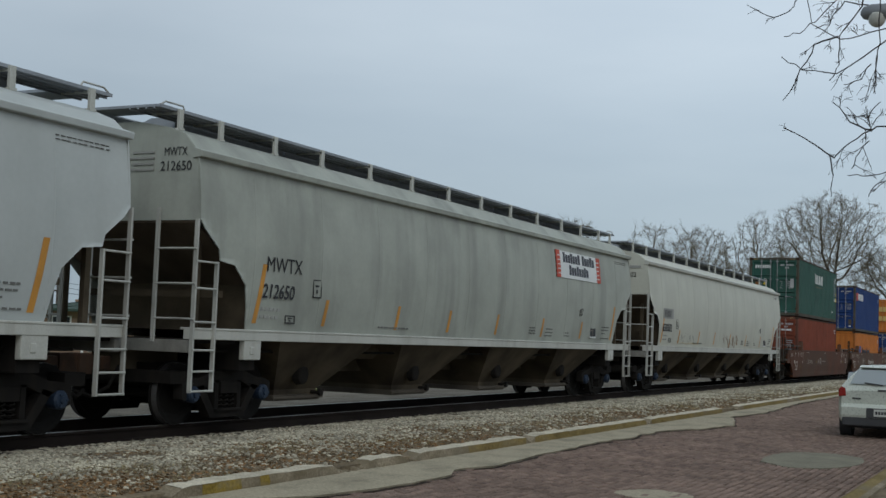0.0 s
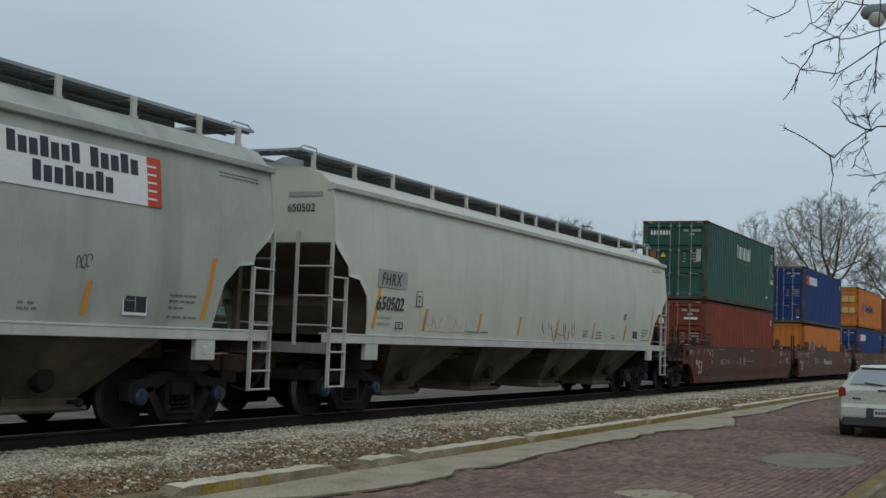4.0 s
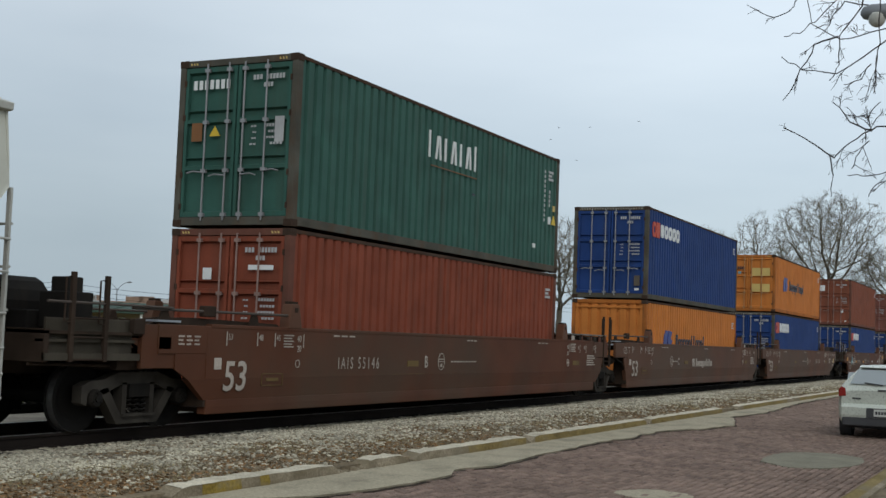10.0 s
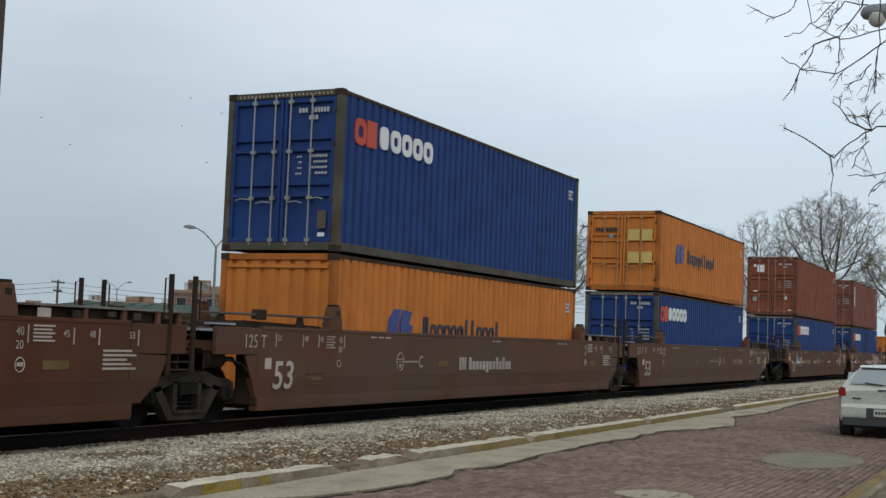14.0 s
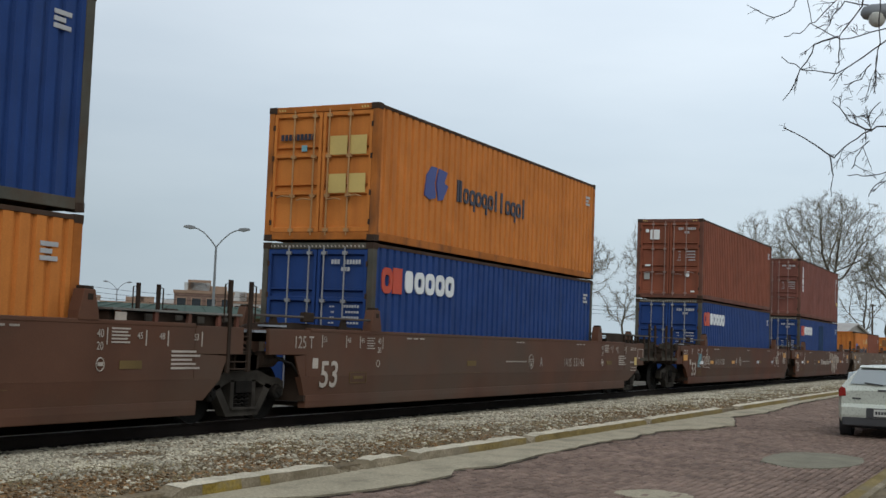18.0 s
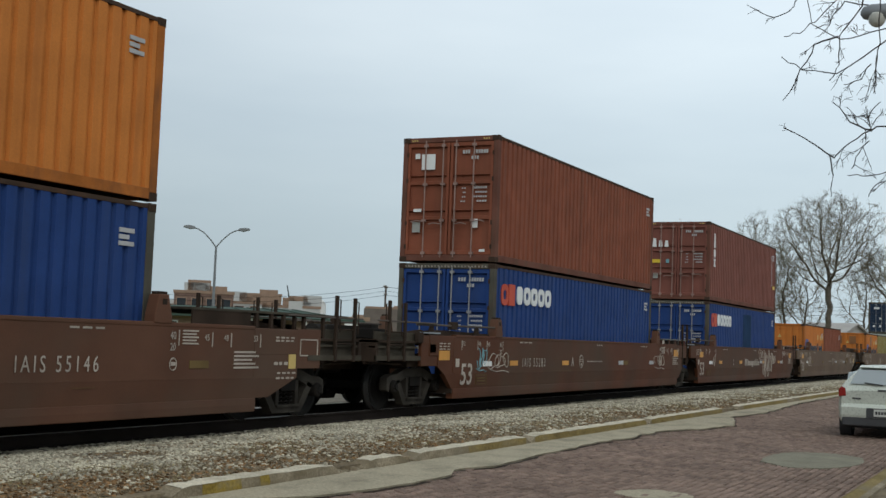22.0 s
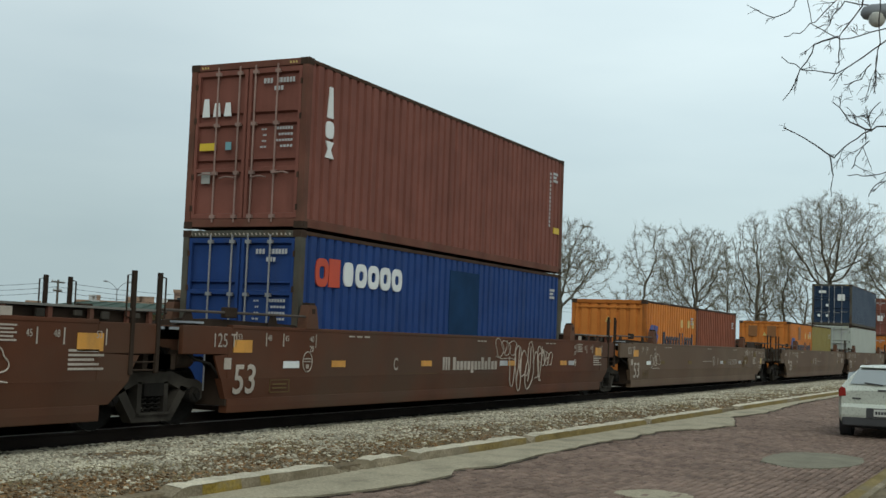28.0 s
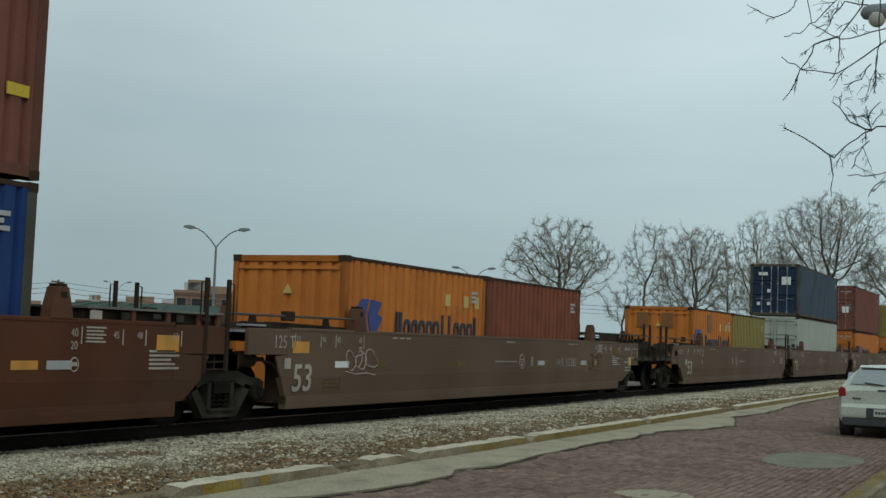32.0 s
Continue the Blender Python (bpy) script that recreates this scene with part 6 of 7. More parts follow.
def scatter_mesh(name, verts, faces, centres, sizes, seed, flat=0.7):
    """Many small copies of one little solid, each turned, squashed and jittered, as one mesh."""
    rs = np.random.RandomState(seed)
    n = len(centres)
    base = np.array(verts, float)
    k = len(base)
    q = rs.normal(size=(n, 4))
    q /= np.linalg.norm(q, axis=1)[:, None]
    w, x, y, z = q.T
    R = np.stack([1 - 2 * (y * y + z * z), 2 * (x * y - z * w), 2 * (x * z + y * w), 2 * (x * y + z * w), 1 - 2 * (x * x + z * z), 2 * (y * z - x * w), 2 * (x * z - y * w), 2 * (y * z + x * w), 1 - 2 * (x * x + y * y)], 1).reshape(n, 3, 3)
    shape = base[None] * (1 + rs.uniform(-0.3, 0.3, (n, k, 3)))
    v = np.einsum("nij,nkj->nki", R, shape) * np.asarray(sizes)[:, None, None]
    v[:, :, 2] *= flat
    v += np.asarray(centres)[:, None, :]
    f = np.array(faces)
    allf = (f[None] + (np.arange(n) * k)[:, None, None]).reshape(-1, f.shape[1])
    me = bpy.data.meshes.new(name)
    m = f.shape[1]
    me.vertices.add(n * k)
    me.vertices.foreach_set("co", v.reshape(-1))
    me.loops.add(len(allf) * m)
    me.loops.foreach_set("vertex_index", allf.reshape(-1).astype(np.int32))
    me.polygons.add(len(allf))
    me.polygons.foreach_set("loop_start", (np.arange(len(allf)) * m).astype(np.int32))
    me.update(calc_edges=True)
    me.validate()
    return me


OCTA_V = [(1, 0, 0), (-1, 0, 0), (0, 1, 0), (0, -1, 0), (0, 0, 1), (0, 0, -1)]
OCTA_F = [(0, 2, 4), (2, 1, 4), (1, 3, 4), (3, 0, 4), (2, 0, 5), (1, 2, 5), (3, 1, 5), (0, 3, 5)]


def spread(seed, n, x0, x1, y0, y1, z, keep, power=1.8):
    """Random places on the ground, thinner with distance; keep(x, y) is the chance to stay."""
    rs = np.random.RandomState(seed)
    x = x0 + (x1 - x0) * rs.uniform(0, 1, n) ** power
    y = rs.uniform(y0, y1, n)
    k = np.array([rs.uniform() < keep(a, b) for a, b in zip(x, y)])
    x, y = x[k], y[k]
    return np.stack([x, y, np.array([z(a, b) for a, b in zip(x, y)])], 1)


def bed_z(x, y):
    return float(np.interp(y, (7.52, 8.4, 9.4, 10.4, 11.0, 11.3, 13.6, 14.0, 15.0, 16.2), (0.10, 0.12, 0.11, 0.09, 0.06, 0.04, 0.04, 0.06, 0.0, -0.02)))


def stone_chance(x, y):
    band = float(np.interp(y, (7.7, 8.2, 8.8, 9.4, 9.9, 11.75), (0.05, 0.10, 0.22, 0.46, 0.88, 1.0)))
    patch = 0.45 + 1.6 * noise.noise((x * 0.55, y * 1.1, 2.0)) + 1.0 * noise.noise((x * 1.7, y * 2.3, 5.0))
    return band * max(0.4 if y > 10.4 else 0.05, min(1.2, 0.45 + patch))


places = spread(11, 150000, 7.2, 75, 7.7, 11.72, lambda x, y: bed_z(x, y) + 0.010, stone_chance)
sizes = (0.009 + 0.033 * np.random.RandomState(3).uniform(0, 1, len(places)) ** 2.2) * (1 + 0.018 * (places[:, 0] - 8))
me = scatter_mesh("ballast", OCTA_V, OCTA_F, places, sizes, 4, 0.62)
me.materials.append(stone_mat)
tagged(new("ballast", me), "pale grey crushed stone beside the track", "ballast", "", "stuff")
places = spread(15, 60000, 7.2, 60, 7.7, 11.6, lambda x, y: bed_z(x, y) + 0.008, lambda x, y: 0.55 if y > 10.2 else 0.65)
me = scatter_mesh("brown_gravel", OCTA_V, OCTA_F, places, np.random.RandomState(16).uniform(0.010, 0.028, len(places)) * (1 + 0.015 * (places[:, 0] - 8)), 17, 0.6)
me.materials.append(brown_stone)
tagged(new("brown_gravel", me), "brown dusty gravel mixed into the verge", "gravel", "", "stuff")
places = spread(12, 9000, 4, 70, 13.4, 15.4, bed_z, lambda x, y: 0.8)
me = scatter_mesh("far_ballast", OCTA_V, OCTA_F, places, np.random.RandomState(5).uniform(0.02, 0.05, len(places)), 6)
me.materials.append(dirty_stone)
tagged(new("far_ballast", me), "pale grey crushed stone beyond the track", "ballast", "", "stuff")
QUAD_V, QUAD_F = [(-1, -0.6, 0.1), (1, -0.6, 0.0), (1, 0.6, 0.25), (-1, 0.6, 0.0)], [(0, 1, 2, 3)]


def leaf_chance(x, y):
    return max(0.0, min(1.0, 0.35 + 1.1 * noise.noise((x * 0.5, y * 0.8, 8.0)))) * float(np.interp(y, (7.6, 8.0, 9.6, 11.0), (0.8, 1.0, 0.6, 0.08)))


places = spread(13, 44000, 7.5, 45, 7.66, 11.2, lambda x, y: bed_z(x, y) + 0.012, leaf_chance)
me = scatter_mesh("leaf_litter", QUAD_V, QUAD_F, places, np.random.RandomState(7).uniform(0.012, 0.032, len(places)), 8, 0.5)
me.materials.append(leaf_mat)
tagged(new("leaf_litter", me), "scattered dry brown leaves on the verge", "leaves", "", "stuff")
BLADE_V, BLADE_F = [(-0.09, 0, -0.9), (0.09, 0, -0.9), (0.02, 0.25, 1.0)], [(0, 1, 2)]
places = spread(14, 42000, 7.5, 70, 7.64, 9.9, lambda x, y: bed_z(x, y) + 0.01, lambda x, y: max(0.0, min(1.0, 0.3 + 1.3 * noise.noise((x * 0.6, y * 0.9, 15.0)))))
me = scatter_mesh("dead_grass", BLADE_V, BLADE_F, places, np.random.RandomState(9).uniform(0.02, 0.055, len(places)) * (1 + 0.02 * np.maximum(0, places[:, 0] - 14)), 10, 0.6)
me.materials.append(straw_mat)
tagged(new("dead_grass", me), "short straw-coloured dead grass on the verge", "grass", "", "stuff")

# ---- distance: trees, lamps, buildings ----


def rods_mesh(name, a, b, ra, rb, sides, material):
    """Many tapered rods from a to b as one mesh."""
    a, b, ra, rb = (np.asarray(v, float) for v in (a, b, ra, rb))
    n = len(a)
    d = b - a
    d /= np.linalg.norm(d, axis=1)[:, None] + 1e-9
    ref = np.where(np.abs(d[:, 2:3]) < 0.9, np.array([[0.0, 0.0, 1.0]]), np.array([[1.0, 0.0, 0.0]]))
    u = np.cross(d, ref)
    u /= np.linalg.norm(u, axis=1)[:, None] + 1e-9
    w = np.cross(d, u)
    ang = np.arange(sides) * 2 * np.pi / sides
    ring = np.cos(ang)[None, :, None] * u[:, None, :] + np.sin(ang)[None, :, None] * w[:, None, :]
    v = np.concatenate([a[:, None, :] + ring * ra[:, None, None], b[:, None, :] + ring * rb[:, None, None]], 1)
    k = np.arange(sides)
    f = np.stack([k, (k + 1) % sides, sides + (k + 1) % sides, sides + k], 1)
    f = (f[None] + (np.arange(n) * 2 * sides)[:, None, None]).reshape(-1, 4)
    me = bpy.data.meshes.new(name)
    me.vertices.add(n * 2 * sides)
    me.vertices.foreach_set("co", v.reshape(-1))
    me.loops.add(len(f) * 4)
    me.loops.foreach_set("vertex_index", f.reshape(-1).astype(np.int32))
    me.polygons.add(len(f))
    me.polygons.foreach_set("loop_start", (np.arange(len(f)) * 4).astype(np.int32))
    me.polygons.foreach_set("use_smooth", [True] * len(f))
    me.update(calc_edges=True)
    me.materials.append(material)
    return me


def branch_tree(name, x, y, height, low, rad, seed, label, amount=450, fork=0.25, twig=0.010, lean=0.0):
    """A bare winter tree whose limbs grow into a lumpy crown, thicken towards the trunk and end in fine twigs."""
    rs = np.random.RandomState(seed)
    mid, half = (height + low) / 2, (height - low) / 2
    p = rs.normal(size=(amount, 3))
    p /= np.linalg.norm(p, axis=1)[:, None]
    turn = np.arctan2(p[:, 1], p[:, 0])
    ph = rs.uniform(0, 6.28, 3)
    lump = 1 + 0.10 * np.sin(3 * turn + ph[0]) + 0.08 * np.sin(5 * turn + 4 * p[:, 2] + ph[1]) + 0.07 * np.sin(7 * p[:, 2] + ph[2])
    p *= (rs.uniform(0, 1, amount) ** 0.42 * lump)[:, None]
    goal = p * np.array([rad * 1.06, rad * 1.06, half]) + np.array([lean, 0, mid])
    step, kill = height * 0.022, height * 0.030
    nodes, parent, heading = [np.array([0.0, 0.0, -0.2])], [-1], [np.array([0.0, 0.0, 1.0])]
    while nodes[-1][2] < height * fork:
        h = np.array([rs.uniform(-0.10, 0.10) + 0.02 * lean, rs.uniform(-0.10, 0.10), 1.0])
        h /= np.linalg.norm(h)
        parent.append(len(nodes) - 1)
        nodes.append(nodes[-1] + h * step)
        heading.append(h)
    arr = np.array(nodes)
    dist = np.linalg.norm(goal[:, None] - arr[None], axis=2)
    near, nd = dist.argmin(1), dist.min(1)
    for turn_no in range(110):
        if not len(goal):
            break
        arr, head = np.array(nodes), np.array(heading)
        way = goal - arr[near]
        way /= np.linalg.norm(way, axis=1)[:, None] + 1e-9
        pull = np.zeros((len(arr), 3))
        np.add.at(pull, near, way)
        grown = np.unique(near)
        d = pull[grown]
        d /= np.linalg.norm(d, axis=1)[:, None] + 1e-9
        d = d + 0.55 * head[grown] + rs.normal(size=d.shape) * 0.26 + np.array([0, 0, 0.05])
        d /= np.linalg.norm(d, axis=1)[:, None]
        fresh = arr[grown] + d * step
        first = len(nodes)
        nodes.extend(fresh)
        parent.extend(grown.tolist())
        heading.extend(d)
        dist = np.linalg.norm(goal[:, None] - fresh[None], axis=2)
        k, m = dist.argmin(1), dist.min(1)
        closer = m < nd
        near, nd = np.where(closer, first + k, near), np.where(closer, m, nd)
        keep = nd > kill
        goal, near, nd = goal[keep], near[keep], nd[keep]
    arr, parent, head = np.array(nodes), np.array(parent), np.array(heading)
    flow = np.zeros(len(arr))
    kids = np.bincount(parent[1:], minlength=len(arr))
    flow[kids == 0] = 1.0
    for i in range(len(arr) - 1, 0, -1):
        flow[parent[i]] += flow[i]
    r = 0.019 * np.maximum(flow, 1) ** 0.47
    i = np.arange(1, len(arr))
    thick = r[i] > 0.06
    big, thin = i[thick], i[~thick]
    tree = thing(name, label, "tree", pose(x, y, 0), group="bare trees beyond the track")
    part("trunk", rods_mesh("trunk", arr[parent[big]], arr[big] + head[big] * 0.02, np.minimum(r[parent[big]], r[big] * 1.25), r[big], 6, bark), None, tree, "grey-brown trunk and limbs")
    # four fine twigs from every thin piece
    src = np.repeat(i[r[i] < 0.055], 4)
    out = head[src] * 0.7 + rs.normal(size=(len(src), 3)) * 0.55 + np.array([0, 0, 0.12])
    out /= np.linalg.norm(out, axis=1)[:, None]
    tip = arr[src] + out * (height * rs.uniform(0.02, 0.062, len(src)))[:, None]
    bend = arr[src] * 0.45 + tip * 0.55 + rs.normal(size=(len(src), 3)) * height * 0.006
    a = np.concatenate([arr[parent[thin]], arr[src], bend])
    b = np.concatenate([arr[thin], bend, tip])
    ra = np.concatenate([np.minimum(r[parent[thin]], r[thin] * 1.3), np.full(len(src), twig), np.full(len(src), twig * 0.75)])
    rb = np.concatenate([r[thin], np.full(len(src), twig * 0.75), np.full(len(src), twig * 0.4)])
    part("crown", rods_mesh("crown", a, b, ra, rb, 3, twig_mat), None, tree, "fine bare twigs")
    return tree


def polar(az, d):
    return d * math.cos(radians(az)), d * math.sin(radians(az))


TREE = "bare winter tree with a wide grey twiggy crown"
SMALL = "small bare tree behind larger ones"
for az, d, el, low, half, seed, amount, lean, lab in (
        (20.85, 118, 5.62, 1.9, 2.45, 3, 820, 0.0, "bare round-crowned tree with open crooked limbs"), (16.85, 124, 5.85, 2.2, 1.45, 14, 150, 0.4, "bare knotted tree with few crooked limbs"),
        (14.65, 128, 5.75, 1.2, 1.75, 5, 950, 0.0, TREE), (12.0, 138, 6.0, 1.4, 1.35, 6, 700, 0.5, "slender bare tree in a loose group"), (10.75, 146, 5.2, 1.2, 0.9, 7, 420, 0.0, "slender bare tree in a loose group"),
        (8.9, 140, 7.1, 2.9, 2.3, 8, 1700, 0.0, "tall bare tree with a dense spreading crown"), (6.3, 142, 4.7, 2.4, 1.5, 9, 460, 0.0, TREE), (13.2, 158, 4.3, 0.8, 1.1, 10, 220, 0.0, SMALL),
        (17.9, 160, 3.1, 0.8, 1.0, 12, 130, 0.0, SMALL), (7.4, 170, 4.4, 0.9, 1.2, 22, 260, 0.0, SMALL), (15.9, 170, 3.6, 0.8, 1.1, 24, 200, 0.0, SMALL), (9.9, 165, 4.1, 0.7, 1.2, 25, 260, 0.0, SMALL),
        (11.6, 175, 4.0, 0.7, 1.2, 26, 240, 0.0, SMALL), (23.5, 108, 2.9, 0.5, 0.9, 27, 160, 0.0, "low twiggy bare shrub beyond the track"), (5.0, 160, 3.9, 0.8, 1.4, 28, 220, 0.0, SMALL)):
    tx, ty = polar(az, d)
    branch_tree("bare_tree", tx, ty, 1.66 + d * math.tan(radians(el)), 1.66 + d * math.tan(radians(low)), d * math.tan(radians(half)), seed, lab, amount, 0.11, 0.012, lean)

galv = mat("grey_lamp_steel", (0.20, 0.21, 0.22), 0.5, metal=0.3)
lens_mat = mat("dull_lamp_glass", (0.46, 0.46, 0.42), 0.35, bump=0)


def double_lamp(az, d, el, turn):
    x, y = polar(az, d)
    h = 1.66 + d * math.tan(radians(el))
    lamp = thing("street_lamp", "grey steel street lamp with two upswept arms", "street lamp", pose(x, y, 0, 0, 0, turn), group="double street lamps")
    part("pole", Shape().tube([(0, 0, -0.1), (0, 0, h - 1.1)], 0.11, 8, 0.07), galv, lamp)
    part("base", Shape().turned([(-0.1, 0.22), (0.3, 0.2), (0.35, 0.12)], 10, "z"), galv, lamp)
    for s in (-1, 1):
        a = part("arm", Shape().tube([(0, 0, h - 1.2), (s * 0.35, 0, h - 0.75), (s * 0.8, 0, h - 0.3), (s * 1.2, 0, h - 0.08), (s * 1.45, 0, h - 0.02)], 0.05, 6, 0.04), galv, lamp)
        part("lamp_head", Shape().slab([(s * 1.3, h - 0.06), (s * 1.4, h + 0.08), (s * 1.75, h + 0.14), (s * 2.05, h + 0.1), (s * 2.12, h + 0.0), (s * 1.7, h - 0.12)], "y", -0.16, 0.16), galv, a, bevel=0.03)


double_lamp(36.77, 80, 4.62, -53)
double_lamp(24.85, 117, 3.3, -65)
double_lamp(41.05, 190, 1.98, -49)

brick_wall = mat("red_brown_brick_wall", (0.165, 0.108, 0.085), 0.9, var=0.15, grain=20, fine=0.15)
tan_wall = mat("tan_brick_wall", (0.26, 0.18, 0.13), 0.9, var=0.12)
grey_wall = mat("pale_grey_wall", (0.42, 0.43, 0.42), 0.8, var=0.08)
white_wall = mat("white_painted_wall", (0.70, 0.70, 0.68), 0.7, var=0.06)
window_glass = mat("dark_window_glass", (0.03, 0.035, 0.04), 0.15, var=0.1, bump=0)
green_roof = mat("dull_green_metal_roof", (0.045, 0.07, 0.056), 0.7, var=0.15, streak=0.3, dirt=(0.09, 0.11, 0.09), spec=0.1)
shingle = mat("light_shingle_roof", (0.40, 0.38, 0.36), 0.9, var=0.1)


def building(az, d, w, deep, h, wall, label, floors=2, cols=5, roof_bits=0, turn=None, seed=0):
    """A flat-roofed block with a parapet, rows of set-back windows, and plant on its roof."""
    rnd = random.Random(seed)
    x, y = polar(az, d)
    b = thing("building", label, "building", pose(x, y, 0, 0, 0, az - 90 if turn is None else turn), group="buildings in the distance")
    part("wall", Shape().box(-w / 2, w / 2, 0, deep, -0.1, h), wall, b)
    part("parapet", Shape().box(-w / 2 - 0.1, w / 2 + 0.1, -0.1, deep + 0.1, h, h + 0.35), tan_wall, b)
    for f in range(floors):
        for c in range(cols):
            xc = -w / 2 + w * (c + 0.5) / cols
            z = h * (f + 0.32) / floors
            fr = part("window", Shape().box(xc - 0.62, xc + 0.62, -0.05, 0.02, z, z + 1.5), tan_wall, b)
            part("pane", Shape().box(xc - 0.52, xc + 0.52, -0.07, -0.04, z + 0.1, z + 1.4), window_glass, fr)
    for k in range(roof_bits):
        xc, ww, hh = rnd.uniform(-w / 2 + 1, w / 2 - 2), rnd.uniform(1.2, 3.0), rnd.uniform(0.6, 1.6)
        part("roof_unit", Shape().box(xc, xc + ww, 1.5, 1.5 + ww, h + 0.3, h + 0.3 + hh), grey_wall if k % 2 else tan_wall, b, "grey roof plant" if k % 2 else "")
    return b


building(37.2, 150, 7.0, 12, 5.9, brick_wall, "red-brown brick block with roof plant", 2, 4, 4, seed=1)
building(35.6, 165, 6.0, 10, 5.2, grey_wall, "pale grey flat-roofed block", 2, 3, 3, seed=2)
building(39.2, 190, 12, 14, 5.0, tan_wall, "long low tan building", 1, 8, 3, seed=3)
building(41.5, 220, 10, 14, 5.6, brick_wall, "low red-brown brick building", 1, 6, 2, seed=4)
building(33.4, 170, 9, 12, 5.0, grey_wall, "pale grey block with roof units", 1, 5, 5, seed=5)
building(34.4, 200, 5, 8, 7.4, tan_wall, "tan brick tower block", 2, 3, 1, seed=8)
building(31.5, 110, 16, 12, 2.9, white_wall, "low white flat-roofed building", 1, 7, 2, seed=6)
building(27.5, 140, 14, 12, 3.6, white_wall, "low white building behind the train", 1, 6, 2, seed=7)
building(44.5, 160, 22, 12, 3.4, tan_wall, "long low tan building", 1, 9, 2, seed=9)

# a white dome and a slim crane boom on the skyline
hx, hy = polar(32.55, 210)
dome = thing("storage_dome", "white storage dome behind low roofs", "dome", pose(hx, hy, 0))
part("drum", Shape().turned([(-0.1, 3.4), (6.6, 3.4)], 24, "z"), white_wall, dome)
part("cap", Shape().turned([(6.6, 3.4), (7.3, 2.9), (7.8, 1.8), (8.0, 0.3)], 24, "z"), white_wall, dome, smooth=True)
hx, hy = polar(33.2, 205)
crane = thing("crane", "slim grey crane with a leaning boom", "crane", pose(hx, hy, 0, 0, 0, -57))
part("base", Shape().box(-1.2, 1.2, -1, 1, -0.1, 1.8), tan_wall, crane, bevel=0.1)
part("boom", Shape().tube([(0.6, 0, 1.6), (-0.9, 0, 9.4)], 0.16, 6, 0.10), black_steel, crane, "dark thin boom")

# hall with a curved roof
hall_roof = mat("brown_grey_curved_roof", (0.15, 0.125, 0.112), 0.85, var=0.15, streak=0.3, dirt=(0.10, 0.08, 0.07), stretch=(0.5, 0.5, 2), spec=0.08)
hx, hy = polar(25.6, 110)
hall = thing("curved_roof_hall", "low hall with a curved brown-grey roof", "building", pose(hx, hy, 0, 0, 0, -64.4))
part("wall", Shape().box(-8, 5.6, 0, 10, -0.1, 2.2), tan_wall, hall)
arc = [(-8.2, 2.1), (-8.2, 4.05), (-1.0, 4.10), (1.2, 4.30), (3.0, 4.22), (4.6, 3.85), (5.5, 3.35), (6.1, 2.7), (6.4, 2.1)]
part("roof", Shape().slab(arc, "y", -0.3, 10.3), hall_roof, hall, "curved brown-grey roof")
part("roof_vent", Shape().box(-4.3, -3.4, 2, 3, 4.0, 4.75), white_wall, hall, "white roof vent")
part("vent_cap", Shape().box(-4.4, -3.3, 1.9, 3.1, 4.75, 4.85), grey_wall, hall)
for xc in (-6.5, -4.0, -1.5, 1.0, 3.5):
    w = part("window", Shape().box(xc - 0.5, xc + 0.5, -0.06, 0.02, 0.8, 1.9), white_wall, hall)
    part("pane", Shape().box(xc - 0.42, xc + 0.42, -0.08, -0.05, 0.88, 1.82), window_glass, w)

# low depot with a green roof
dx, dy = polar(37.5, 66)
depot = thing("depot_building", "low depot with a pale green metal roof", "building", pose(dx, dy, 0, 0, 0, -50))
part("wall", Shape().box(-8.0, 8.0, 0.8, 6.2, -0.1, 2.45), tan_wall, depot)
part("roof", Shape().add([(-9, 0, 2.45), (9, 0, 2.45), (9, 7, 2.45), (-9, 7, 2.45), (-5.5, 3.5, 2.95), (5.5, 3.5, 2.95), (-9, 0, 2.33), (9, 0, 2.33), (9, 7, 2.33), (-9, 7, 2.33)], [(0, 1, 5, 4), (1, 2, 5), (2, 3, 4, 5), (3, 0, 4), (0, 6, 7, 1), (1, 7, 8, 2), (2, 8, 9, 3), (3, 9, 6, 0), (6, 9, 8, 7)]), green_roof, depot, "pale green hipped metal roof")
for i in range(14):
    xs = -8.3 + i * 1.27
    part("roof_seam", Shape().tube([(xs, 0.02, 2.47), (max(-5.5, min(5.5, xs * 0.66)), 3.45, 2.96)], 0.025, 4), green_roof, depot)
for i in range(6):
    xc = -6.8 + i * 2.7
    w = part("window", Shape().box(xc - 0.5, xc + 0.5, 0.74, 0.82, 0.9, 2.1), white_wall, depot)
    part("pane", Shape().box(xc - 0.42, xc + 0.42, 0.72, 0.76, 0.98, 2.02), window_glass, w)
for i in range(7):
    part("post", Shape().box(-8.6 + i * 2.87, -8.48 + i * 2.87, 0.15, 0.27, -0.1, 2.36), white_wall, depot)

# a pale house behind the far wells
hx, hy = polar(7.7, 165)
house = thing("house", "small white house with a light shingle roof", "house", pose(hx, hy, 0, 0, 0, -20))
part("wall", Shape().box(-5, 5, 0, 7, -0.1, 3.4), white_wall, house)
part("roof", Shape().slab([(-5.6, 3.3), (0, 5.5), (5.6, 3.3), (5.5, 3.15), (0, 5.3), (-5.5, 3.15)], "y", -0.4, 7.4).slab([(-5, 3.3), (5, 3.3), (0, 5.3)], "y", 0.0, 0.1), shingle, house)
for xc in (-3, 0, 3):
    w = part("window", Shape().box(xc - 0.5, xc + 0.5, -0.06, 0.02, 1.0, 2.4), grey_wall, house)
    part("pane", Shape().box(xc - 0.42, xc + 0.42, -0.08, -0.05, 1.08, 2.32), window_glass, w)

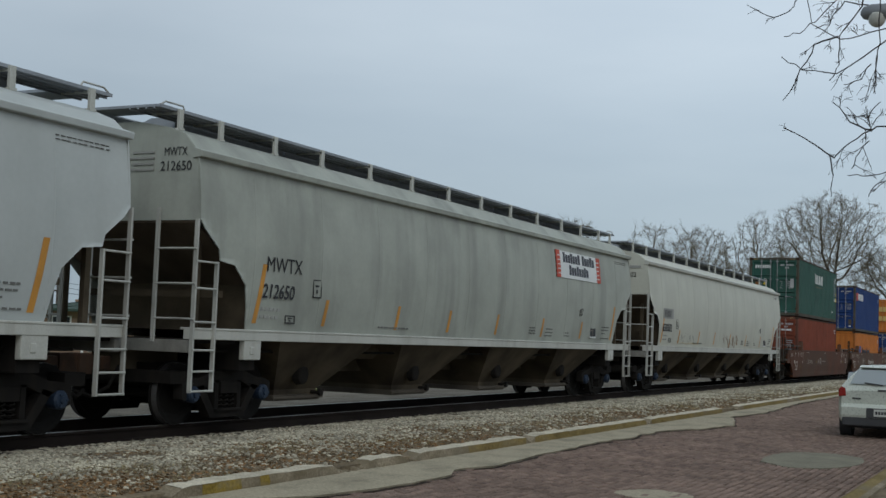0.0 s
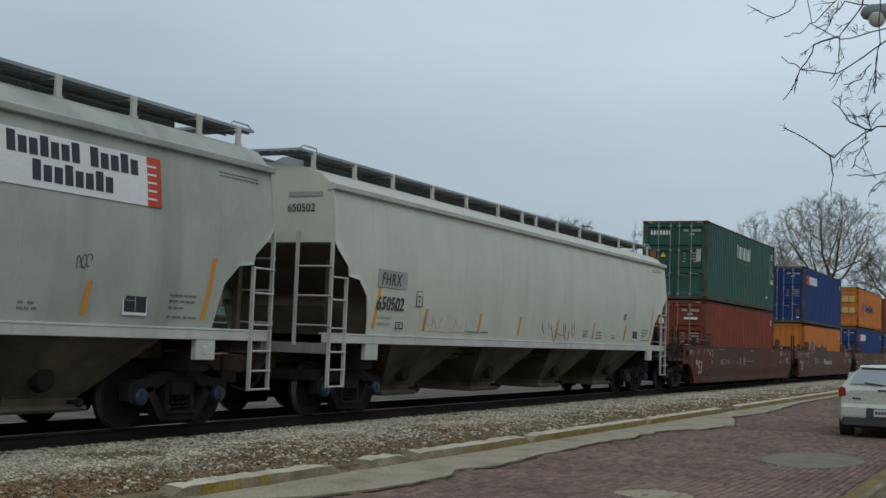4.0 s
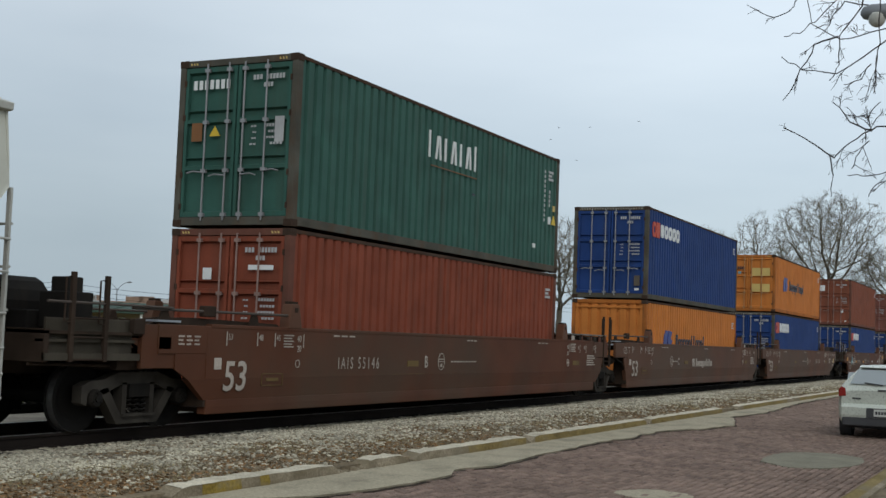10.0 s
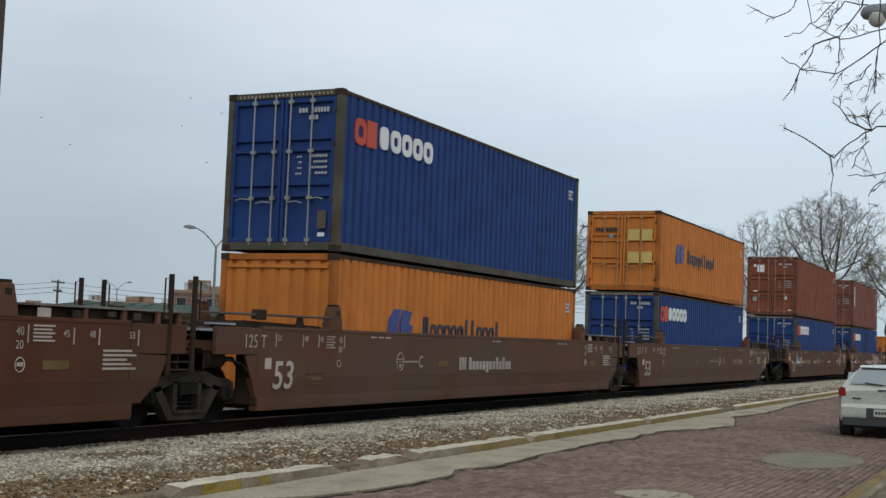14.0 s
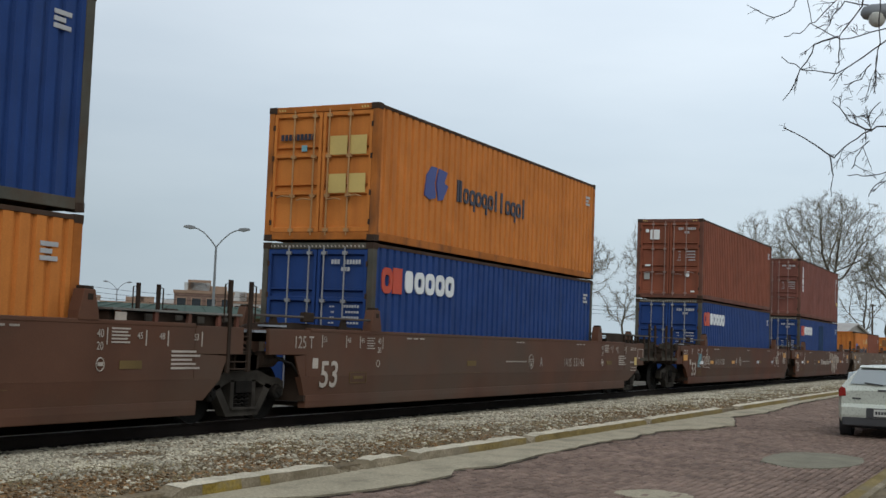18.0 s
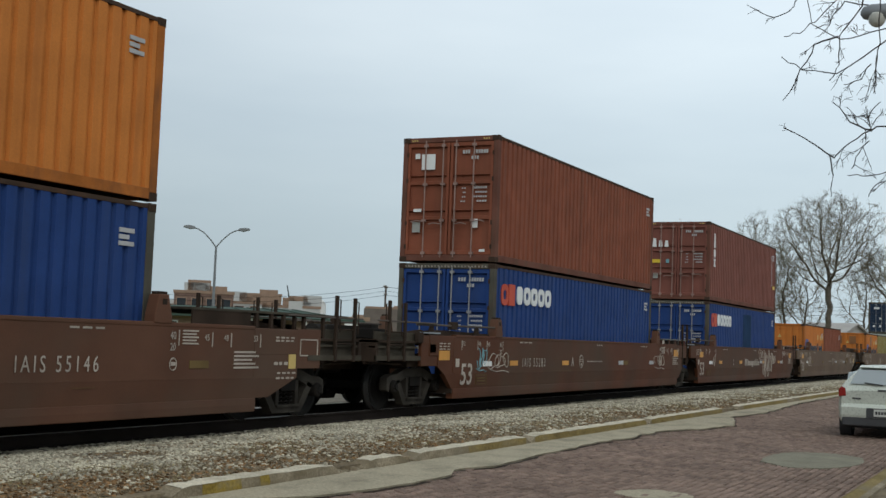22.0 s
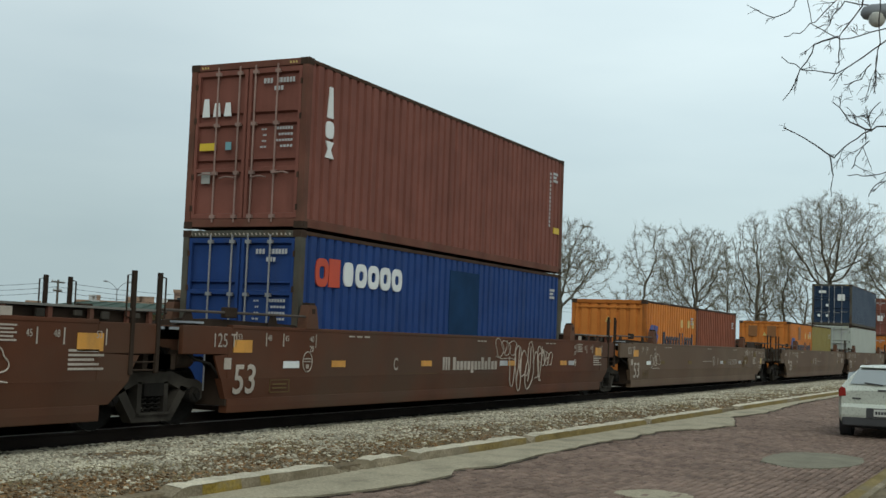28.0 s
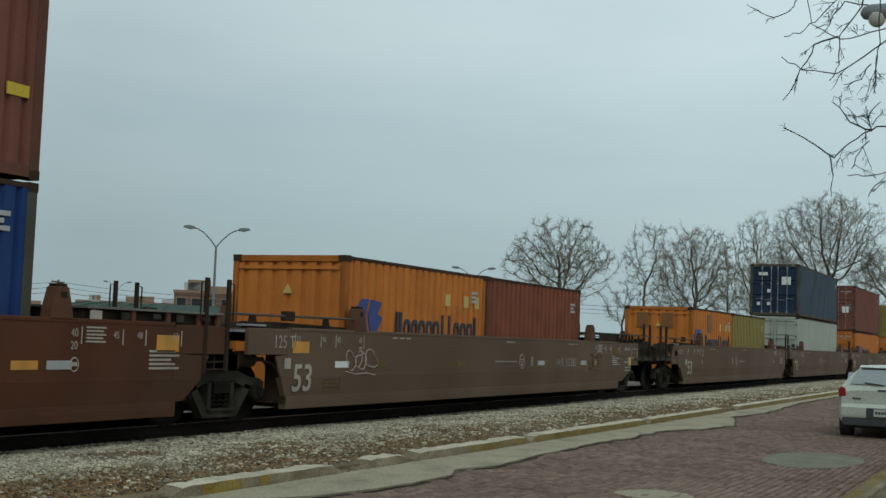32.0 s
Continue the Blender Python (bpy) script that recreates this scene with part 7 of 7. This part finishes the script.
# utility poles and wires
pole_wood = mat("weathered_pole_wood", (0.10, 0.085, 0.07), 0.9)


def utility_pole(az, d, el):
    x, y = polar(az, d)
    h = 1.66 + d * math.tan(radians(el))
    p = thing("utility_pole", "weathered wooden utility pole with crossarms", "utility pole", pose(x, y, 0, 0, 0, 20), group="utility poles")
    part("pole", Shape().tube([(0, 0, -0.1), (0, 0, h)], 0.16, 8, 0.11), pole_wood, p)
    for k, w in ((0.25, 1.5), (1.1, 1.0)):
        a = part("crossarm", Shape().box(-w, w, -0.06, 0.06, h - k - 0.07, h - k + 0.07), pole_wood, p)
        for s in (-0.9, -0.45, 0.45, 0.9):
            part("insulator", Shape().turned([(h - k + 0.07, 0.04), (h - k + 0.2, 0.06), (h - k + 0.24, 0.02)], 6, "z", (s * w, 0, 0)), grey_wall, a)
    return Vector((x, y, h - 0.2))


ends = [utility_pole(28.9, 150, 2.35), utility_pole(43.6, 130, 1.95), utility_pole(7.0, 175, 2.2), utility_pole(58.0, 135, 2.2)]
for a, b in ((0, 1), (1, 3), (2, 0)):
    for k in range(3):
        p0, p1 = ends[a] + Vector((0, 0, -0.5 * k)), ends[b] + Vector((0, 0, -0.5 * k))
        pts = [tuple(p0.lerp(p1, i / 16) + Vector((0, 0, -1.4 * 4 * (i / 16) * (1 - i / 16)))) for i in range(17)]
        thing("overhead_wire", "thin dark overhead wire between poles", "wire", group="overhead wires", shape=Shape().tube(pts, 0.018, 4), material=black_steel)


# ---- a loose flock of birds crossing the sky ----
bird_mat = mat("dark_bird_feathers", (0.02, 0.02, 0.022), 0.8)
flock = []
fwd = Vector((math.cos(radians(YAW)), math.sin(radians(YAW)), 0))
rgt = Vector((fwd.y, -fwd.x, 0))
for k, (side, up) in enumerate(((30.5, 26.5), (31.5, 27.4), (34.0, 24.6), (35.6, 28.3), (42.0, 28.6), (16.0, 26.3), (12.0, 26.8))):
    bird = thing("bird", "small dark bird flying across the sky", "bird", group="flock of birds")
    part("body", Shape().turned([(-0.13, 0.005), (-0.08, 0.03), (0.0, 0.045), (0.08, 0.035), (0.14, 0.006)], 8, "x"), bird_mat, bird)
    for s in (-1, 1):
        part("wing", Shape().slab([(-0.05, 0.0), (0.05, 0.0), (0.03, s * 0.12), (-0.04, s * 0.2), (-0.07, s * 0.1)], "z", 0.0, 0.012), bird_mat, bird)
    part("tail", Shape().slab([(0.10, -0.015), (0.10, 0.015), (0.2, 0.03), (0.2, -0.03)], "z", -0.004, 0.008), bird_mat, bird)
    flock.append((bird, fwd * 160 + rgt * side + Vector((0, 0, 1.66 + up)), 0.6 * math.sin(k * 2.1)))

# ---- the near tree: limbs that hang in from beside the street ----
near_tree = thing("street_tree", "bare street tree with drooping dark twigs", "tree", pose(14.0, -0.6, 0.12))
trunk = Shape().tube([(0, 0, -0.1), (0.05, 0.0, 1.4), (-0.05, 0.1, 3.0), (0.05, 0.15, 4.6), (0.0, 0.3, 6.2)], 0.19, 10, 0.09)
part("trunk", trunk, near_bark, near_tree, smooth=True)


def limb(points, r, twigs, length, seed):
    """A crooked limb through a few places, with side twigs that fork and droop."""
    rnd = random.Random(seed)
    s = Shape()
    path = []
    for a, b in zip(points, points[1:]):
        a, b = Vector(a), Vector(b)
        n = max(3, int((b - a).length / 0.12))
        for i in range(n):
            path.append(a.lerp(b, i / n) + Vector((rnd.uniform(-1, 1), rnd.uniform(-1, 1), rnd.uniform(-1, 1))) * 0.016)
    path.append(Vector(points[-1]))
    s.tube(path, r * 0.7, 5, 0.005)

    def twig(p, d, ln, rr, level):
        pts, q = [p], p
        for k in range(4):
            d = (d + Vector((rnd.uniform(-1, 1), rnd.uniform(-1, 1), rnd.uniform(-1.0, 0.7))) * 0.28).normalized()
            q = q + d * ln / 4
            pts.append(q)
        s.tube(pts, rr, 4, 0.002)
        if level < 2:
            for k in range(2 if level else 3):
                a = pts[1 + rnd.randrange(3)]
                twig(a, (d + Vector((rnd.uniform(-1, 1), rnd.uniform(-1, 1), rnd.uniform(-0.8, 0.8))) * 0.9).normalized(), ln * rnd.uniform(0.4, 0.7), rr * 0.65, level + 1)

    for k in range(twigs):
        i = int(len(path) * (0.15 + 0.8 * rnd.random()))
        i = min(max(i, 1), len(path) - 2)
        d = (path[i + 1] - path[i - 1]).normalized()
        side = Vector((rnd.uniform(-0.6, 0.6), rnd.uniform(-1, 1), rnd.uniform(-1, 0.8)))
        twig(path[i], (d * 0.6 + side * 0.8).normalized(), length * rnd.uniform(0.35, 1.0), 0.0045, 0)
    ob = part("limb", s, near_bark, near_tree, "thin dark drooping limb")
    ob.matrix_parent_inverse = near_tree.matrix_basis.inverted()


def droop(line, r, twigs, length, seed, root=None):
    """A limb in the hanging fringe; line holds (across the street, height); root is where it leaves the trunk."""
    rnd = random.Random(seed)
    pts = [(14.0 + rnd.uniform(-0.12, 0.12), y, z) for y, z in line]
    limb(([(14.0, -0.5, root), (14.1, 0.7, root * 0.4 + line[0][1] * 0.6 + 0.25)] if root else []) + pts, r, twigs, length, seed)


droop(((1.77, 5.68), (1.92, 5.36), (2.11, 5.15), (2.10, 4.87), (2.19, 4.66)), 0.024, 4, 0.35, 31, 5.2)
droop(((2.11, 5.15), (2.35, 5.07), (2.51, 4.80), (2.73, 4.50)), 0.016, 4, 0.35, 32)
droop(((1.54, 5.15), (1.85, 4.93), (2.13, 4.76), (2.50, 4.81), (2.74, 4.99)), 0.022, 5, 0.35, 33, 4.4)
droop(((1.54, 5.25), (1.90, 5.15), (2.11, 5.15), (2.42, 5.37), (2.48, 5.67)), 0.016, 4, 0.3, 34, 4.6)
droop(((2.30, 5.95), (2.55, 5.70), (2.67, 5.51), (2.85, 5.46), (3.05, 5.56)), 0.016, 4, 0.3, 35, 5.6)
droop(((2.07, 5.63), (2.39, 5.40), (2.56, 5.27), (2.73, 5.24)), 0.012, 4, 0.3, 36, 5.4)
droop(((1.82, 5.51), (2.03, 5.53), (2.23, 5.33), (2.38, 5.30)), 0.012, 3, 0.3, 37)
droop(((1.69, 5.61), (1.68, 5.06), (1.74, 4.80), (1.81, 4.42)), 0.018, 5, 0.35, 38, 5.0)
droop(((1.70, 4.92), (1.72, 4.64), (1.71, 4.49)), 0.010, 2, 0.25, 39)
droop(((1.75, 4.85), (1.89, 4.68), (2.03, 4.60)), 0.010, 2, 0.25, 40)
droop(((1.53, 4.17), (1.75, 4.09), (1.95, 3.97), (2.16, 3.82)), 0.030, 5, 0.35, 41, 3.5)
droop(((2.16, 3.82), (2.35, 3.95), (2.68, 4.16)), 0.014, 1, 0.25, 42)
droop(((2.16, 3.82), (2.16, 3.61), (2.15, 3.37)), 0.012, 0, 0.3, 43)
droop(((1.75, 4.09), (1.97, 4.20), (2.18, 4.45)), 0.016, 4, 0.3, 44)
droop(((1.75, 4.09), (1.80, 4.23), (1.65, 4.39)), 0.012, 4, 0.3, 45)
droop(((1.53, 3.69), (1.73, 3.61), (2.00, 3.61)), 0.014, 3, 0.3, 46, 3.2)
droop(((1.53, 3.59), (1.73, 3.45), (1.77, 3.37)), 0.012, 3, 0.3, 47, 3.0)
droop(((1.79, 3.98), (1.88, 3.84), (1.96, 3.69)), 0.010, 3, 0.25, 48)

# ---- street lamp whose head hangs over the street ----
lamp = thing("street_lamp", "grey street lamp with a bowl head on a long arm", "street lamp", pose(25.0, 0.9, 0.0))
part("pole", Shape().tube([(0, 0, -0.1), (0, 0, 8.0)], 0.11, 10, 0.07), galv, lamp)
part("arm", Shape().tube([(0, 0, 7.8), (0, 0.5, 8.25), (0, 1.2, 8.42), (0, 1.9, 8.38)], 0.04, 8), galv, lamp)
head = part("lamp_head", Shape().turned([(-0.36, 0.04), (-0.34, 0.11), (-0.18, 0.155), (0.1, 0.165), (0.26, 0.12), (0.31, 0.04)], 16, "y", (0, 2.15, 8.36)), galv, lamp, "grey lamp housing", smooth=True)
part("bowl", Shape().turned([(8.06, 0.03), (8.09, 0.10), (8.16, 0.155), (8.28, 0.18), (8.32, 0.17)], 16, "z", (0, 2.15, 0)), lens_mat, lamp, "dull glass bowl", smooth=True)

# ---- parked car ----
car_paint = mat("silver_beige_car_paint", (0.50, 0.52, 0.455), 0.3, metal=0.3, var=0.04, fine=0.0, bump=0)
# the glass base is grey to stand in for reflected sky
car_glass = mat("car_glass_with_sky_tone", (0.26, 0.29, 0.30), 0.06, var=0.05, fine=0.0, bump=0, spec=1.0)
tyre_mat = mat("black_tyre_rubber", (0.015, 0.015, 0.016), 0.85, var=0.2)
tail_red = mat("red_tail_lens", (0.22, 0.018, 0.014), 0.25, var=0.1, bump=0)
plastic = mat("dark_bumper_plastic", (0.05, 0.05, 0.052), 0.6)
car = thing("parked_car", "silver-beige hatchback parked along the street kerb", "car", pose(25.75, 2.94, 0.0))


def car_section(x):
    """Half-section of the body at x from the tail: pairs of (half width, height), sill to roof centre."""
    belt = float(np.interp(x, (0, 0.1, 0.5, 3.0, 4.2, 4.45), (0.93, 0.98, 1.0, 0.98, 0.80, 0.66)))
    roof = float(np.interp(x, (0, 0.05, 0.30, 0.6, 1.4, 2.3, 3.3, 4.2, 4.45), (0.95, 1.03, 1.36, 1.42, 1.45, 1.42, 1.0, 0.84, 0.68)))
    half = float(np.interp(x, (0, 0.05, 0.12, 0.25, 1.0, 3.4, 4.2, 4.45), (0.80, 0.835, 0.855, 0.875, 0.89, 0.89, 0.82, 0.66)))
    low = float(np.interp(x, (0, 0.15, 0.5, 4.0, 4.45), (0.34, 0.30, 0.22, 0.22, 0.32)))
    tip = float(np.interp(x, (0, 0.35, 0.8, 2.4, 3.3, 4.45), (0.72, 0.53, 0.52, 0.56, 0.78, 0.6)))
    return [(half * 0.94, low), (half, low + 0.12), (half * 1.005, (low + belt) / 2), (half * 0.99, belt - 0.06), (half * 0.965, belt), (tip + (half - tip) * 0.35, belt + (roof - belt) * 0.6), (tip, roof - 0.05), (tip * 0.85, roof - 0.012), (tip * 0.4, roof), (0.0, roof + 0.005)]


xs = (0.0, 0.05, 0.12, 0.25, 0.42, 0.6, 0.8, 1.1, 1.5, 2.0, 2.5, 2.9, 3.3, 3.7, 4.1, 4.3, 4.45)
rows = []
for x in xs:
    half = car_section(x)
    rows.append([(x, w, z) for w, z in half] + [(x, -w, z) for w, z in half[-2::-1]])
body = Shape().sheet(rows)
part("body", body, car_paint, car, smooth=True)
# rear window lying on the sloped tailgate
gl = []
for x in (0.07, 0.14, 0.21, 0.285):
    z = float(np.interp(x, (0, 0.05, 0.30), (0.95, 1.03, 1.36)))
    w = 0.64 - (x - 0.07) * 0.60
    gl.append([(x - 0.030, w * k, z + 0.006) for k in (1, 0.6, 0.2, -0.2, -0.6, -1)])
part("rear_window", Shape().sheet(gl), car_glass, car, "rear window with sky reflection painted in grey")
for s in (1, -1):
    part("side_window", Shape().slab([(0.75, 1.03), (1.0, 1.27), (2.1, 1.29), (2.9, 1.03)], "y", s * 0.66, s * 0.80), car_glass, car)
    part("tail_light", Shape().slab([(s * 0.70, 0.82), (s * 0.845, 0.80), (s * 0.85, 0.93), (s * 0.80, 1.00), (s * 0.72, 0.97)], "x", -0.025, 0.16), tail_red, car, "red tail light", bevel=0.012)
    part("mirror", Shape().box(2.75, 2.9, *sorted((s * 0.86, s * 1.02)), 0.96, 1.08), car_paint, car, bevel=0.02)
part("bumper", Shape().slab([(-0.10, 0.34), (-0.13, 0.45), (-0.13, 0.60), (-0.09, 0.67), (0.08, 0.67), (0.08, 0.34)], "y", -0.80, 0.80), car_paint, car, bevel=0.04)
part("tailgate", Shape().slab([(w, z) for w, z in car_section(0.0)] + [(-w, z) for w, z in car_section(0.0)[-2::-1]], "x", -0.012, 0.02), car_paint, car, "silver-beige tailgate", bevel=0.012)
part("bumper_skirt", Shape().box(-0.12, 0.1, -0.76, 0.76, 0.24, 0.42), plastic, car, bevel=0.02)
part("number_plate", Shape().box(-0.150, -0.137, -0.16, 0.16, 0.44, 0.58), lens_mat, car, "pale number plate", bevel=0.004)
pl = part("plate_surround", Shape().box(-0.139, -0.10, -0.30, 0.30, 0.41, 0.60), plastic, car)
for k in range(5):
    part("plate_bar", Shape().box(-0.153, -0.149, -0.13 + 0.055 * k, -0.09 + 0.055 * k, 0.48, 0.54), stencil_black, pl)
part("gate_badge", Shape().box(-0.03, -0.0, 0.42, 0.58, 0.76, 0.79), plastic, car)
part("gate_handle", Shape().box(-0.035, 0.02, -0.10, 0.10, 0.93, 0.965), plastic, car, bevel=0.008)
part("wiper", Shape().tube([(0.015, 0.0, 1.05), (0.045, 0.36, 1.09)], 0.012, 6), plastic, car)
part("roof_spoiler", Shape().slab([(0.26, 1.375), (0.60, 1.415), (0.60, 1.435), (0.24, 1.395)], "y", -0.50, 0.50), car_paint, car, bevel=0.008)
part("exhaust", Shape().tube([(0.3, -0.5, 0.24), (-0.05, -0.5, 0.23)], 0.03, 8), bright_steel, car)
part("underbody", Shape().box(0.3, 4.2, -0.72, 0.72, 0.18, 0.3), plastic, car)
wm = mesh_of("wheel", Shape().turned([(-0.10, 0.20), (-0.10, 0.29), (-0.08, 0.315), (0.08, 0.315), (0.10, 0.29), (0.10, 0.20)], 24), tyre_mat)
rim = mesh_of("rim", Shape().turned([(-0.085, 0.03), (-0.095, 0.06), (-0.07, 0.19), (-0.09, 0.205), (0.09, 0.205), (0.06, 0.19), (0.06, 0.03)], 20), galv)
for x in (0.78, 3.55):
    for s in (1, -1):
        w = part("wheel", wm, None, car, "black tyre")
        w.location = (x, s * 0.76, 0.315)
        part("rim", rim, None, w, "grey rim")
        part("wheel_arch", Shape().turned([(s * 0.70 - 0.02, 0.36), (s * 0.70 + 0.19 * s, 0.365)], 24, at=(x, 0, 0.33)), plastic, car)


# ---- bricks of the street ----
def brick_shape(seed):
    rnd = random.Random(seed)
    a, b, c = 0.0975, 0.0445, 0.014
    v = [(-a, -b, -0.04), (a, -b, -0.04), (a, b, -0.04), (-a, b, -0.04)]
    v += [(sx * (a - 0.002), sy * (b - 0.002), -0.006 + rnd.uniform(-0.002, 0.002)) for sx, sy in ((-1, -1), (1, -1), (1, 1), (-1, 1))]
    v += [(sx * (a - c), sy * (b - c), 0.004 + rnd.uniform(-0.003, 0.003)) for sx, sy in ((-1, -1), (1, -1), (1, 1), (-1, 1))]
    f = [(i, (i + 1) % 4, 4 + (i + 1) % 4, 4 + i) for i in range(4)] + [(4 + i, 4 + (i + 1) % 4, 8 + (i + 1) % 4, 8 + i) for i in range(4)] + [(8, 9, 10, 11)]
    return v, f


bv = [brick_shape(k) for k in range(6)]
bm_ = [mesh_of("brick", Shape().add(*bv[k]), brick_mat) for k in range(6)]
rb = random.Random(77)
rest = Shape()
count = 0
for i in range(int((64 - 8.0) / 0.208)):
    for j in range(53):
        x = 8.0 + i * 0.208 + (0.104 if j % 2 else 0)
        y = 1.94 + j * 0.104
        if y > 7.3 or y < 2.02 or y > float(np.interp(x, [g[0] for g in GUT], [g[1] for g in GUT])) + 0.25:
            continue
        if x < 10.0 and y < 6.0:
            continue
        k = rb.randrange(6)
        dz, tilt, turn = rb.uniform(-0.006, 0.004) + 0.012 * noise.noise((x * 0.9, y * 0.9, 0)), rb.uniform(-0.03, 0.03), rb.uniform(-0.03, 0.03)
        if 12.6 < x < 16.0 and 2.1 < y < 4.4 and count < 300:
            b = part("brick", bm_[k], None, road)
            b.location, b.rotation_euler = (x, y, dz), (tilt, 0, turn)
            count += 1
        else:
            c, s = math.cos(turn), math.sin(turn)
            rest.add([(x + c * p[0] - s * p[1], y + s * p[0] + c * p[1], p[2] + dz + tilt * p[0]) for p in bv[k][0]], bv[k][1])
me = bpy.data.meshes.new("brick_paving")
me.from_pydata(rest.v, [], rest.f)
me.materials.append(brick_mat)
ob = new("brick_paving", me)
ob.parent = road
tagged(ob, "worn purple-red paving bricks", "", "", "stuff")
thing("far_paving", "purple-red brick street farther along", "road", kind="structure", shape=Shape().box(64.0, 400, 2.0, 7.35, -0.1, 0.0), material=brick_mat)


def motions():
    for ob, x, z in rolling:
        walk(ob, [(t, pose(x - s, TRACK_Y, RAIL_Z + z)) for t, s in RUN])
    for ob, at, rise in flock:
        turn = math.degrees(math.atan2(rgt.y, rgt.x))
        walk(ob, [(t, Matrix.Translation(at + (rgt * -12.1 + Vector((0, 0, rise))) * (t - 8.6)) @ pose(0, 0, 0, 0, 0, turn)) for t in (0.0, 8.6, 32.0)])
    steps = [i * 0.13 for i in range(247)]
    for ob, at in turning:
        walk(ob, [(t, pose(at[0], at[1], at[2], 0, -math.degrees(run_at(t) / 0.457), 0)) for t in steps])


motions()
